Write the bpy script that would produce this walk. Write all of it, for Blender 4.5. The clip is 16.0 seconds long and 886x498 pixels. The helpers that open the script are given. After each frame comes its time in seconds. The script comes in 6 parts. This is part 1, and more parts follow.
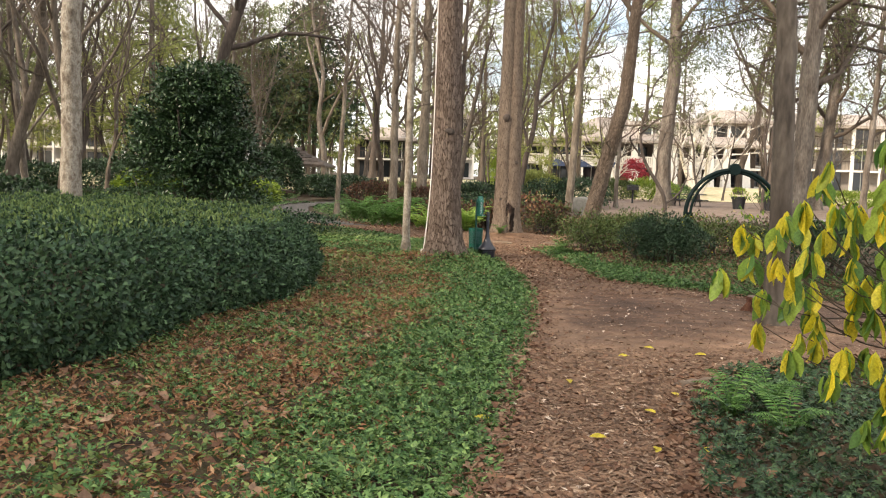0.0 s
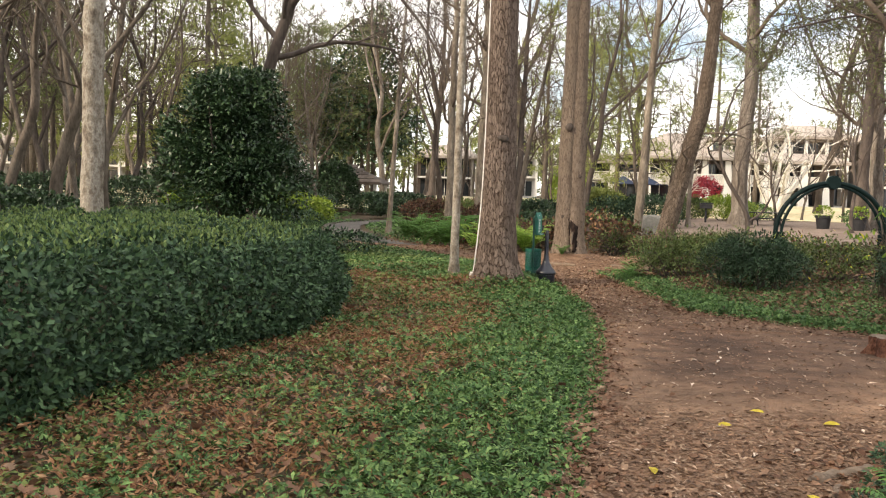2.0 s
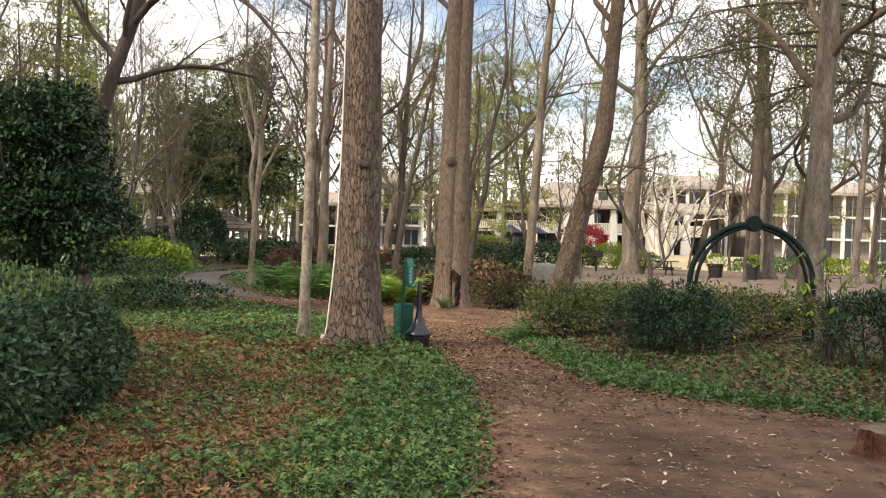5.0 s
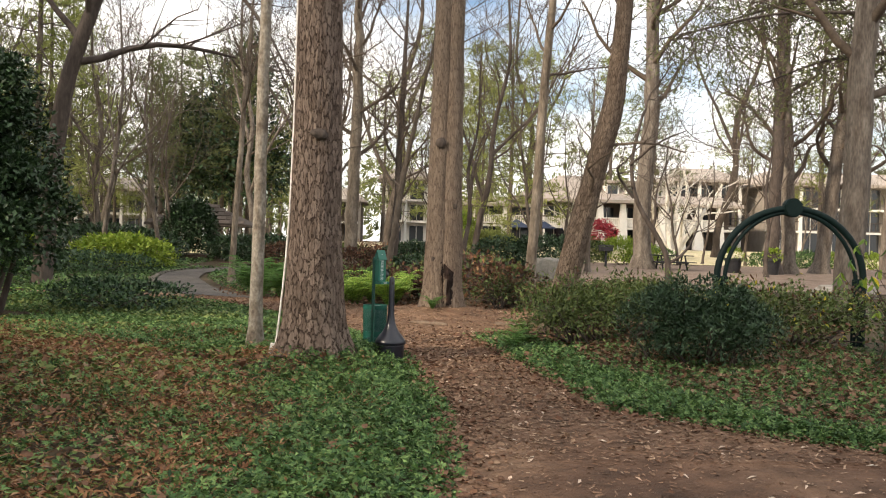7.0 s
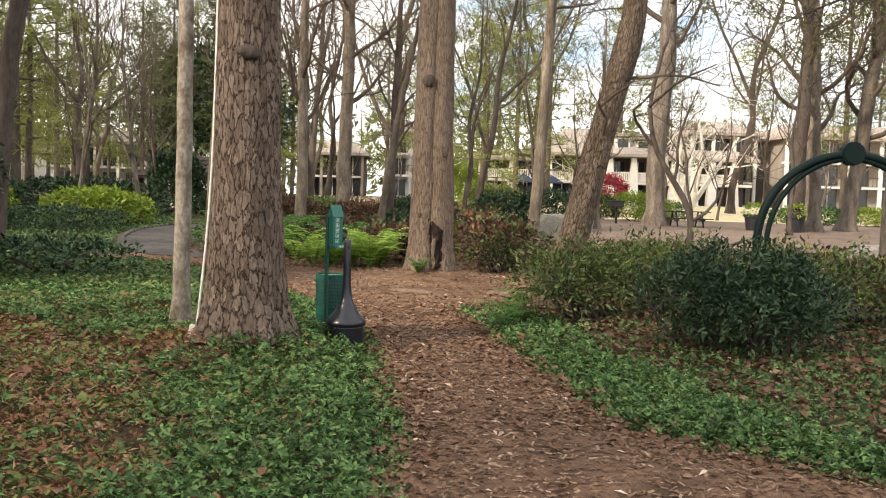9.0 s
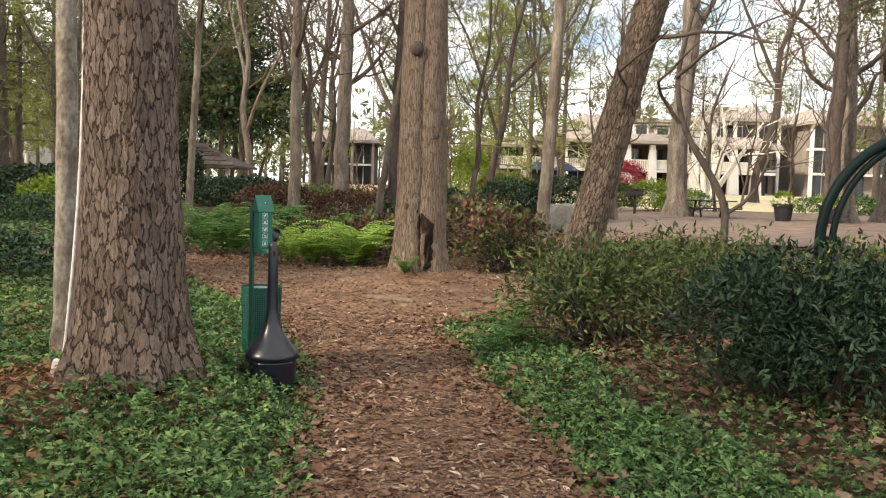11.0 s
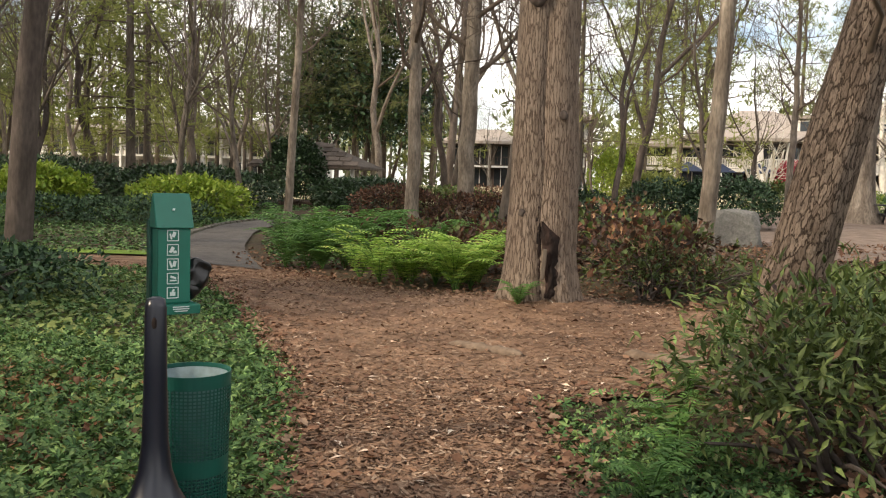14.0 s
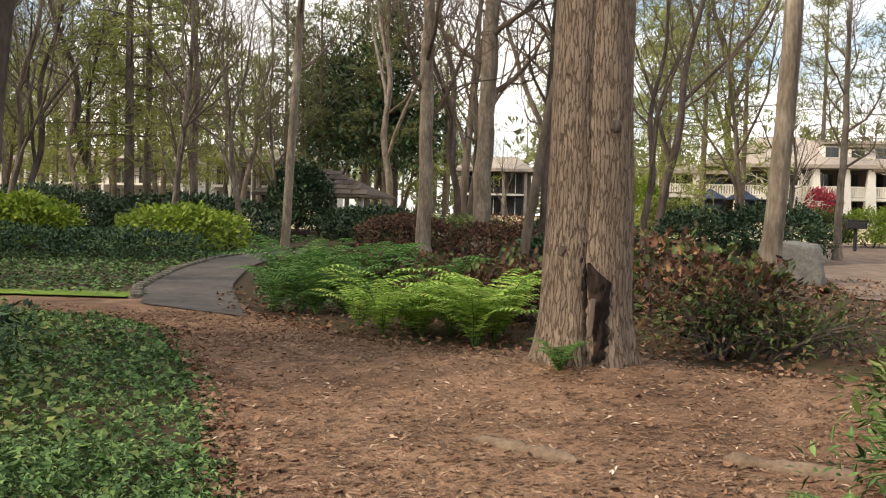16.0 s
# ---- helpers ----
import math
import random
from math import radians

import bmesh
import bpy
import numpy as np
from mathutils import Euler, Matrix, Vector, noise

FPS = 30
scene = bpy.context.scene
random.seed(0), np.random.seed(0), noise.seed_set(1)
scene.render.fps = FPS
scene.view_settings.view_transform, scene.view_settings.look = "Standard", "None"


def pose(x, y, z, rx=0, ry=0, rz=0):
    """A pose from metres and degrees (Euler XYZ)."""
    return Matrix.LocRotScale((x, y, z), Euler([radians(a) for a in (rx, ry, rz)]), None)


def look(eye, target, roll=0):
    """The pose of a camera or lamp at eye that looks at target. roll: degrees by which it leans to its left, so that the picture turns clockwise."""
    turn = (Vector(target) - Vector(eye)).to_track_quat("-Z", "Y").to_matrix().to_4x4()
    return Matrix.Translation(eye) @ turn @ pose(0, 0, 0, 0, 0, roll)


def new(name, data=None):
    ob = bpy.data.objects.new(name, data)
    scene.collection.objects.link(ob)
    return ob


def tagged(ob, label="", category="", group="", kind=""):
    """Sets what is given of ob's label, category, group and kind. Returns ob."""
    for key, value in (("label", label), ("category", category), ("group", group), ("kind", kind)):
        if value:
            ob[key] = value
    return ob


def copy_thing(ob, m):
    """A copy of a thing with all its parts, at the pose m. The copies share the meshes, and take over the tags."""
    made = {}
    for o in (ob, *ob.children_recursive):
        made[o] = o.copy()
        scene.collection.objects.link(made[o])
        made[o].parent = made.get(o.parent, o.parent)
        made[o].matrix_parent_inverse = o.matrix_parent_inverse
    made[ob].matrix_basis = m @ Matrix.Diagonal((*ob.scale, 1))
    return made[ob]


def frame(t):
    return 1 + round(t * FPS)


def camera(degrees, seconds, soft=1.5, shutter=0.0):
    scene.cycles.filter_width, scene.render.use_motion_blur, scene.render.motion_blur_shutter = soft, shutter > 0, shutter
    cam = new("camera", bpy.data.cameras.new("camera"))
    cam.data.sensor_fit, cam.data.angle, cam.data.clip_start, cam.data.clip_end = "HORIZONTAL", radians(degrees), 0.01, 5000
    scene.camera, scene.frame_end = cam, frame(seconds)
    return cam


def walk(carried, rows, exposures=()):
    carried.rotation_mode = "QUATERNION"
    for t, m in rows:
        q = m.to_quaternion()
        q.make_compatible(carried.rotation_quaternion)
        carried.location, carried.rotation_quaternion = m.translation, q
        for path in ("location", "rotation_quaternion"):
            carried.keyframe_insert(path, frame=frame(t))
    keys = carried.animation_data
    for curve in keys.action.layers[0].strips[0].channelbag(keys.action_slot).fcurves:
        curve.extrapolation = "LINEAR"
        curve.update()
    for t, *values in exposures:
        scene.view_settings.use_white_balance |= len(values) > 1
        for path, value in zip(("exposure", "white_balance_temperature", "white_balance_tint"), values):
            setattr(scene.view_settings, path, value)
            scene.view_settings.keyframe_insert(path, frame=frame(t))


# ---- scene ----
cam = camera(53.7, 16.0, soft=1.15)
METRES, EYE, TILT, LEAN, TURN = 19.5, 1.9, 0.0, 0.0, 0.0
ROWS = [
    (0.0, 0.0, 0.0, 0.0, 0.15, -4.84, -1.73),
    (0.5, 0.0014, 0.0301, -0.0027, 1.29, -3.61, -1.22),
    (1.0, 0.0013, 0.0621, -0.0045, 2.22, -3.79, -0.88),
    (1.5, 0.0069, 0.0905, -0.0047, 4.0, -4.03, -1.04),
    (2.0, 0.0111, 0.1196, -0.0061, 4.32, -3.69, -1.72),
    (2.5, 0.0161, 0.1504, -0.0058, 4.16, -2.06, -1.97),
    (3.0, 0.0205, 0.1817, -0.0071, 3.47, -0.32, -2.18),
    (3.5, 0.0226, 0.2119, -0.0085, 1.83, -0.02, -1.64),
    (4.0, 0.0263, 0.2439, -0.009, -1.19, -0.31, -2.26),
    (4.5, 0.0274, 0.2756, -0.0105, -1.52, -0.51, -2.44),
    (5.0, 0.0321, 0.3065, -0.0126, -2.95, -0.2, -1.82),
    (7.5, 0.0658, 0.4624, -0.0178, -2.29, -0.59, -1.49),
    (8.0, 0.0715, 0.4946, -0.0176, -2.33, -2.52, -1.65),
    (8.5, 0.0795, 0.5254, -0.0172, -1.94, -3.12, -1.76),
    (9.0, 0.0848, 0.5574, -0.0183, -1.82, -3.34, -1.61),
    (11.5, 0.1163, 0.7091, -0.018, 0.22, -4.25, -1.6),
    (12.0, 0.1209, 0.7406, -0.0184, 4.02, -4.43, -1.64),
    (12.5, 0.1213, 0.7719, -0.0188, 5.14, -4.6, -1.56),
    (13.0, 0.1223, 0.8038, -0.0194, 5.66, -4.55, -2.31),
    (13.5, 0.1198, 0.8362, -0.0205, 8.31, -4.41, -2.66),
    (14.0, 0.1201, 0.8696, -0.0206, 8.49, -4.17, -1.64),
    (14.5, 0.1156, 0.9005, -0.0202, 8.85, -3.47, -1.01),
    (15.0, 0.112, 0.9291, -0.0193, 9.35, -2.14, -0.8),
    (15.5, 0.1073, 0.9566, -0.0198, 9.58, -2.07, -1.64),
    (16.0, 0.1003, 0.986, -0.0193, 9.32, -2.34, -1.45),
]
walk(cam, [(t, pose(0, 0, EYE, TILT, LEAN, TURN) @ pose(METRES * x, METRES * y, METRES * z, 90 + pitch, roll, yaw)) for t, x, y, z, yaw, pitch, roll in ROWS],
     [(0, .7), (.5, .45), (1, .38), (1.5, .48), (2, .64), (2.5, .6), (3, .22), (3.5, -.06), (4, .1), (4.5, .3), (5, .45), (7.5, .36), (8, .52), (8.5, .6), (9, .57),
      (11.5, .5), (12, .42), (12.5, .36), (13, .33), (13.5, .39), (14, .36), (14.5, .3), (15, .15), (15.5, .25), (16, .34)])

# ---- world, sun ----
scene.view_settings.exposure = 0.0
SUN_EL, SUN_AZ = 30.0, 238.0          # degrees; azimuth clockwise from +y
world = bpy.data.worlds.new("sky")
scene.world = world
world.use_nodes = True
wn, wl = world.node_tree.nodes, world.node_tree.links
wn.clear()
w_out = wn.new("ShaderNodeOutputWorld")
sky = wn.new("ShaderNodeTexSky")
sky.sky_type, sky.sun_disc = "NISHITA", False
sky.sun_elevation, sky.sun_rotation = radians(SUN_EL), radians(SUN_AZ)
bg_sky, bg_cloud, w_mix = wn.new("ShaderNodeBackground"), wn.new("ShaderNodeBackground"), wn.new("ShaderNodeMixShader")
bg_sky.inputs[1].default_value = 0.13
bg_cloud.inputs[0].default_value, bg_cloud.inputs[1].default_value = (1.0, 0.965, 0.92, 1), 1.45
w_tc, w_map, w_noise, w_ramp = wn.new("ShaderNodeTexCoord"), wn.new("ShaderNodeMapping"), wn.new("ShaderNodeTexNoise"), wn.new("ShaderNodeValToRGB")
w_map.inputs["Scale"].default_value = (2.2, 2.2, 5.0)
w_map.inputs["Location"].default_value = (0.35, 0.0, 0.2)
w_noise.inputs["Scale"].default_value, w_noise.inputs["Detail"].default_value = 1.3, 7.0
w_ramp.color_ramp.elements[0].position, w_ramp.color_ramp.elements[1].position = 0.36, 0.52
wl.new(w_tc.outputs["Generated"], w_map.inputs[0])
wl.new(w_map.outputs[0], w_noise.inputs["Vector"])
wl.new(w_noise.outputs[0], w_ramp.inputs[0])
wl.new(sky.outputs[0], bg_sky.inputs[0])
wl.new(w_ramp.outputs[0], w_mix.inputs[0])
wl.new(bg_sky.outputs[0], w_mix.inputs[1])
wl.new(bg_cloud.outputs[0], w_mix.inputs[2])
wl.new(w_mix.outputs[0], w_out.inputs[0])

sun = new("sun", bpy.data.lights.new("sun", "SUN"))
sun.data.energy, sun.data.angle, sun.data.color = 4.0, radians(4), (1.0, 0.84, 0.64)
_az, _el = radians(SUN_AZ), radians(SUN_EL)
sun.matrix_world = look((0, 0, 40), Vector((0, 0, 40)) - Vector((math.sin(_az) * math.cos(_el), math.cos(_az) * math.cos(_el), math.sin(_el))))


# ---- materials ----
def material(name, colours, rough=0.8, scale=6.0, detail=6.0, bump=0.0, bump_scale=None, stretch=(1, 1, 1), vary="noise", metal=0.0, spec=0.3, through_light=0.0, fine=0.25, wear=0.0):
    """A surface: its colours along a ramp, by noise, by island or by object, a second finer grain and a bump."""
    m = bpy.data.materials.new(name)
    m.use_nodes = True
    n, l = m.node_tree.nodes, m.node_tree.links
    bsdf = n["Principled BSDF"]
    bsdf.inputs["Roughness"].default_value = rough
    bsdf.inputs["Metallic"].default_value = metal
    bsdf.inputs["Specular IOR Level"].default_value = spec
    tc, mp, tex, ramp = n.new("ShaderNodeTexCoord"), n.new("ShaderNodeMapping"), n.new("ShaderNodeTexNoise"), n.new("ShaderNodeValToRGB")
    mp.inputs["Scale"].default_value = stretch
    tex.inputs["Scale"].default_value, tex.inputs["Detail"].default_value = scale, detail
    l.new(tc.outputs["Object"], mp.inputs[0])
    l.new(mp.outputs[0], tex.inputs["Vector"])
    el = ramp.color_ramp.elements
    lo, hi = (0.3, 0.7) if vary == "noise" else (0.0, 1.0)
    for i, c in enumerate(colours):
        p = lo + (hi - lo) * i / max(1, len(colours) - 1)
        e = el[i] if i < 2 else el.new(p)
        e.position, e.color = p, (*c, 1)
    if len(colours) == 1:
        el[1].color = (*colours[0], 1)
    if vary == "island":
        g = n.new("ShaderNodeNewGeometry")
        l.new(g.outputs["Random Per Island"], ramp.inputs[0])
    elif vary == "object":
        g = n.new("ShaderNodeObjectInfo")
        l.new(g.outputs["Random"], ramp.inputs[0])
    else:
        l.new(tex.outputs[0], ramp.inputs[0])
    grain = n.new("ShaderNodeTexNoise")
    grain.inputs["Scale"].default_value, grain.inputs["Detail"].default_value = scale * 5.3, 4.0
    l.new(mp.outputs[0], grain.inputs["Vector"])
    gr = n.new("ShaderNodeMapRange")
    gr.inputs[1].default_value, gr.inputs[2].default_value = 0.25, 0.75
    gr.inputs[3].default_value, gr.inputs[4].default_value = 1 - fine, 1 + fine
    l.new(grain.outputs[0], gr.inputs[0])
    mul = n.new("ShaderNodeVectorMath")
    mul.operation = "SCALE"
    l.new(ramp.outputs[0], mul.inputs[0])
    l.new(gr.outputs[0], mul.inputs["Scale"])
    col = mul.outputs[0]
    if vary in ("island", "object"):
        g2 = n.new("ShaderNodeMapRange")
        g2.inputs[1].default_value, g2.inputs[2].default_value, g2.inputs[3].default_value, g2.inputs[4].default_value = 0.3, 0.7, 0.72, 1.28
        l.new(tex.outputs[0], g2.inputs[0])
        m2 = n.new("ShaderNodeVectorMath")
        m2.operation = "SCALE"
        l.new(col, m2.inputs[0])
        l.new(g2.outputs[0], m2.inputs["Scale"])
        col = m2.outputs[0]
    l.new(col, bsdf.inputs["Base Color"])
    if bump:
        b, bt = n.new("ShaderNodeBump"), n.new("ShaderNodeTexNoise")
        bt.inputs["Scale"].default_value, bt.inputs["Detail"].default_value = bump_scale or scale * 4, 6.0
        l.new(mp.outputs[0], bt.inputs["Vector"])
        b.inputs["Strength"].default_value, b.inputs["Distance"].default_value = bump, 0.02
        l.new(bt.outputs[0], b.inputs["Height"])
        l.new(b.outputs[0], bsdf.inputs["Normal"])
    if through_light:
        tr, mx = n.new("ShaderNodeBsdfTranslucent"), n.new("ShaderNodeMixShader")
        mx.inputs[0].default_value = through_light
        l.new(col, tr.inputs[0])
        l.new(bsdf.outputs[0], mx.inputs[1])
        l.new(tr.outputs[0], mx.inputs[2])
        l.new(mx.outputs[0], n["Material Output"].inputs[0])
    return m


M = {}
M["soil"] = material("forest_floor", [(0.026, 0.016, 0.010), (0.065, 0.04, 0.022), (0.043, 0.036, 0.015), (0.09, 0.056, 0.031)], 0.95, 1.6, bump=0.8, bump_scale=26)
M["lawn"] = material("winter_lawn", [(0.50, 0.41, 0.24), (0.58, 0.50, 0.32), (0.44, 0.39, 0.20)], 0.95, 0.5, bump=0.4, bump_scale=30)
M["mulch"] = material("bark_mulch", [(0.10, 0.058, 0.036), (0.175, 0.102, 0.062), (0.24, 0.147, 0.091), (0.127, 0.074, 0.046)], 0.92, 0.55, detail=12, bump=1.0, bump_scale=42, fine=0.5)
# the trodden middle of the path is packed dark earth
_n, _l = M["mulch"].node_tree.nodes, M["mulch"].node_tree.links
_b = _n["Principled BSDF"].inputs["Base Color"]
_old = _b.links[0].from_socket
_mx, _at = _n.new("ShaderNodeMix"), _n.new("ShaderNodeAttribute")
_mx.data_type = "RGBA"
_at.attribute_name = "worn"
_l.new(_at.outputs["Fac"], _mx.inputs[0])
_l.new(_old, _mx.inputs[6])
_dk = _n.new("ShaderNodeVectorMath")
_dk.operation = "MULTIPLY"
_dk.inputs[1].default_value = (0.56, 0.53, 0.53)
_l.new(_old, _dk.inputs[0])
_l.new(_dk.outputs[0], _mx.inputs[7])
_l.new(_mx.outputs[2], _b)
M["clearing"] = material("trodden_clearing_soil", [(0.135, 0.098, 0.076), (0.205, 0.152, 0.12), (0.17, 0.125, 0.097), (0.245, 0.185, 0.147)], 0.95, 0.6, detail=10, bump=0.8, bump_scale=30, fine=0.35)
M["asphalt"] = material("worn_asphalt", [(0.068, 0.06, 0.055), (0.118, 0.106, 0.096)], 0.9, 1.2, bump=0.4, bump_scale=90)
M["chip"] = material("wood_chip", [(0.09, 0.052, 0.033), (0.17, 0.098, 0.061), (0.24, 0.145, 0.09), (0.13, 0.074, 0.046), (0.38, 0.27, 0.185)], 0.9, 9, vary="island")
M["litter"] = material("dead_leaf", [(0.09, 0.045, 0.028), (0.165, 0.086, 0.05), (0.235, 0.138, 0.086), (0.12, 0.057, 0.033), (0.33, 0.225, 0.15)], 0.85, 12, vary="island", through_light=0.12)
M["russet"] = material("russet_fern_debris", [(0.15, 0.07, 0.036), (0.28, 0.145, 0.072), (0.21, 0.10, 0.05), (0.38, 0.24, 0.135)], 0.92, 12, vary="island", through_light=0.12)
M["pale_leaf"] = material("pale_fallen_leaf", [(0.62, 0.50, 0.40), (0.50, 0.34, 0.24), (0.66, 0.58, 0.48)], 0.8, 10, vary="island")
M["yellow_leaf"] = material("yellow_leaf", [(0.62, 0.50, 0.04), (0.45, 0.42, 0.05), (0.70, 0.55, 0.06), (0.25, 0.33, 0.05)], 0.6, 10, vary="island", through_light=0.4)
M["yellow_big"] = material("drooping_yellow_leaf", [(0.74, 0.60, 0.03), (0.56, 0.52, 0.05), (0.80, 0.64, 0.05), (0.34, 0.40, 0.05)], 0.5, 10, vary="object", through_light=0.45)
M["green_big"] = material("drooping_green_leaf", [(0.07, 0.16, 0.04), (0.20, 0.31, 0.05), (0.33, 0.42, 0.06)], 0.45, 10, vary="object", through_light=0.4)
M["ivy"] = material("ivy_leaf", [(0.019, 0.05, 0.016), (0.066, 0.138, 0.042), (0.19, 0.285, 0.092), (0.034, 0.08, 0.025), (0.12, 0.21, 0.064)], 0.6, 8, vary="island", spec=0.22, through_light=0.09)
M["ivy_light"] = material("light_groundcover_leaf", [(0.08, 0.13, 0.035), (0.14, 0.19, 0.05), (0.20, 0.23, 0.065), (0.11, 0.15, 0.04)], 0.6, 8, vary="island", through_light=0.22)
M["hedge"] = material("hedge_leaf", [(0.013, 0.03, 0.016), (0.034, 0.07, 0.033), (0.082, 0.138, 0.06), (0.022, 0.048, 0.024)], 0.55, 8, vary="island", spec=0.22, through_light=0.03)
# sunlight on the hedge top, put into a lighter leaf colour
M["hedge_top"] = material("hedge_sunlit_top", [(0.09, 0.14, 0.05), (0.14, 0.20, 0.065), (0.19, 0.24, 0.08)], 0.6, 8, vary="island", spec=0.2, through_light=0.2)
M["holly"] = material("glossy_dark_leaf", [(0.012, 0.028, 0.012), (0.026, 0.054, 0.021), (0.055, 0.098, 0.038)], 0.4, 8, vary="island", spec=0.32, through_light=0.04)
M["dark_leaf"] = material("dark_shrub_leaf", [(0.016, 0.036, 0.018), (0.034, 0.066, 0.032), (0.066, 0.112, 0.054)], 0.5, 8, vary="island", spec=0.25, through_light=0.05)
M["shrub"] = material("olive_shrub_leaf", [(0.032, 0.056, 0.016), (0.082, 0.12, 0.032), (0.15, 0.19, 0.054), (0.06, 0.08, 0.025)], 0.55, 8, vary="island", through_light=0.18)
M["aucuba"] = material("yellow_green_leaf", [(0.15, 0.24, 0.03), (0.24, 0.33, 0.04), (0.32, 0.38, 0.06)], 0.5, 8, vary="island", through_light=0.3)
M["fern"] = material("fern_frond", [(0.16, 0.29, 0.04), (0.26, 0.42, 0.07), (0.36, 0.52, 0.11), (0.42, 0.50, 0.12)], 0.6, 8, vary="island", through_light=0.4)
# darker copy of the fern green, with the bed's shade put into the colour
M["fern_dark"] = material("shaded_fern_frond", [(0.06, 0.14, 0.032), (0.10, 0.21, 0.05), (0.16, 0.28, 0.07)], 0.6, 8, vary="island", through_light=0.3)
M["hydrangea"] = material("withered_hydrangea_leaf", [(0.05, 0.027, 0.022), (0.10, 0.051, 0.036), (0.15, 0.072, 0.042), (0.075, 0.055, 0.03), (0.045, 0.03, 0.03)], 0.8, 8, vary="island", through_light=0.2)
M["red_leaf"] = material("red_leaf", [(0.30, 0.035, 0.055), (0.44, 0.06, 0.085)], 0.6, 8, vary="island", through_light=0.3)
M["needles"] = material("pine_needles", [(0.15, 0.18, 0.05), (0.24, 0.27, 0.075), (0.33, 0.35, 0.11)], 0.7, 2, vary="island", through_light=0.35)
M["needles_grey"] = material("grey_green_needles", [(0.11, 0.13, 0.055), (0.18, 0.195, 0.08)], 0.7, 2, vary="island", through_light=0.3)
M["grey_bark"] = material("grey_bark", [(0.08, 0.064, 0.051), (0.148, 0.122, 0.10), (0.22, 0.19, 0.16)], 0.9, 5.0, bump=0.9, bump_scale=26, stretch=(1, 1, 0.25), fine=0.45)
M["dark_bark"] = material("dark_bark", [(0.045, 0.035, 0.029), (0.081, 0.064, 0.055), (0.112, 0.091, 0.077)], 0.92, 3.0, bump=0.6, bump_scale=26, stretch=(1, 1, 0.3), fine=0.3)
M["brown_bark"] = material("brown_bark", [(0.062, 0.048, 0.037), (0.112, 0.09, 0.071), (0.165, 0.136, 0.108)], 0.9, 3.0, bump=0.6, bump_scale=26, stretch=(1, 1, 0.3), fine=0.4)
M["tan_bark"] = material("tan_bark", [(0.09, 0.071, 0.053), (0.175, 0.143, 0.112), (0.26, 0.222, 0.178)], 0.9, 5.0, bump=0.9, bump_scale=26, stretch=(1, 1, 0.25), fine=0.45)
M["lichen_bark"] = material("lichen_blotched_bark", [(0.10, 0.078, 0.06), (0.19, 0.16, 0.127), (0.29, 0.262, 0.22), (0.155, 0.122, 0.094)], 0.9, 7.0, bump=0.8, bump_scale=30, stretch=(1, 1, 0.6), fine=0.4)
M["pale_bark"] = material("pale_smooth_bark", [(0.56, 0.52, 0.47), (0.70, 0.66, 0.60)], 0.8, 3.0, stretch=(1, 1, 0.3))
# rotten wood, blackened further to hold the darkness inside hollows and openings
M["rot"] = material("rot_and_hollow_dark", [(0.005, 0.0035, 0.003), (0.019, 0.0115, 0.009), (0.05, 0.029, 0.023)], 0.95, 9, bump=0.8, stretch=(1, 1, 0.3))
M["twig"] = material("twig_bark", [(0.075, 0.056, 0.041), (0.128, 0.098, 0.075)], 0.9, 3.0)
M["green_metal"] = material("green_painted_metal", [(0.004, 0.105, 0.072), (0.006, 0.125, 0.085)], 0.42, 3, spec=0.5, fine=0.08)
M["green_mesh"] = material("green_coated_mesh", [(0.003, 0.06, 0.045), (0.004, 0.075, 0.055)], 0.5, 3, spec=0.35, fine=0.1)
M["green_dark"] = material("dark_green_metal", [(0.003, 0.05, 0.035), (0.004, 0.062, 0.043)], 0.45, 3, spec=0.5, fine=0.1)
M["arch_metal"] = material("arch_dark_green_metal", [(0.003, 0.010, 0.010), (0.005, 0.015, 0.014)], 0.6, 4, spec=0.15, fine=0.15)
M["black_plastic"] = material("black_plastic", [(0.004, 0.005, 0.013), (0.006, 0.008, 0.018)], 0.3, 4, spec=0.6, fine=0.15)
M["black_bag"] = material("black_bag_film", [(0.008, 0.008, 0.009)], 0.3, 4, spec=0.5)
M["sign_white"] = material("sign_print", [(0.55, 0.62, 0.60)], 0.5, 4, fine=0.05)
M["white_pipe"] = material("white_conduit", [(0.62, 0.58, 0.54), (0.72, 0.69, 0.66)], 0.6, 4)
M["stone"] = material("grey_stone", [(0.18, 0.165, 0.15), (0.27, 0.255, 0.235), (0.225, 0.215, 0.20)], 0.9, 4, bump=0.6)
M["kerb"] = material("mossy_dark_stone", [(0.075, 0.068, 0.055), (0.13, 0.12, 0.10), (0.10, 0.10, 0.065)], 0.95, 5, bump=0.7)
M["slab"] = material("grey_granite", [(0.11, 0.108, 0.10), (0.17, 0.165, 0.152), (0.14, 0.14, 0.125)], 0.85, 5, bump=0.4)
M["log"] = material("weathered_log", [(0.12, 0.085, 0.06), (0.20, 0.15, 0.11)], 0.95, 5, bump=0.8, stretch=(1, 1, 1))
M["stump_rot"] = material("crumbling_stump_wood", [(0.06, 0.026, 0.016), (0.13, 0.055, 0.033), (0.20, 0.095, 0.058)], 0.95, 12, bump=1.0, bump_scale=30, stretch=(1, 1, 0.4), fine=0.5)
M["stucco"] = material("cream_stucco", [(0.64, 0.605, 0.555), (0.73, 0.695, 0.64)], 0.9, 1.0, fine=0.08)
M["white_wall"] = material("white_stucco", [(0.74, 0.71, 0.66), (0.82, 0.79, 0.74)], 0.9, 1.0, fine=0.06)
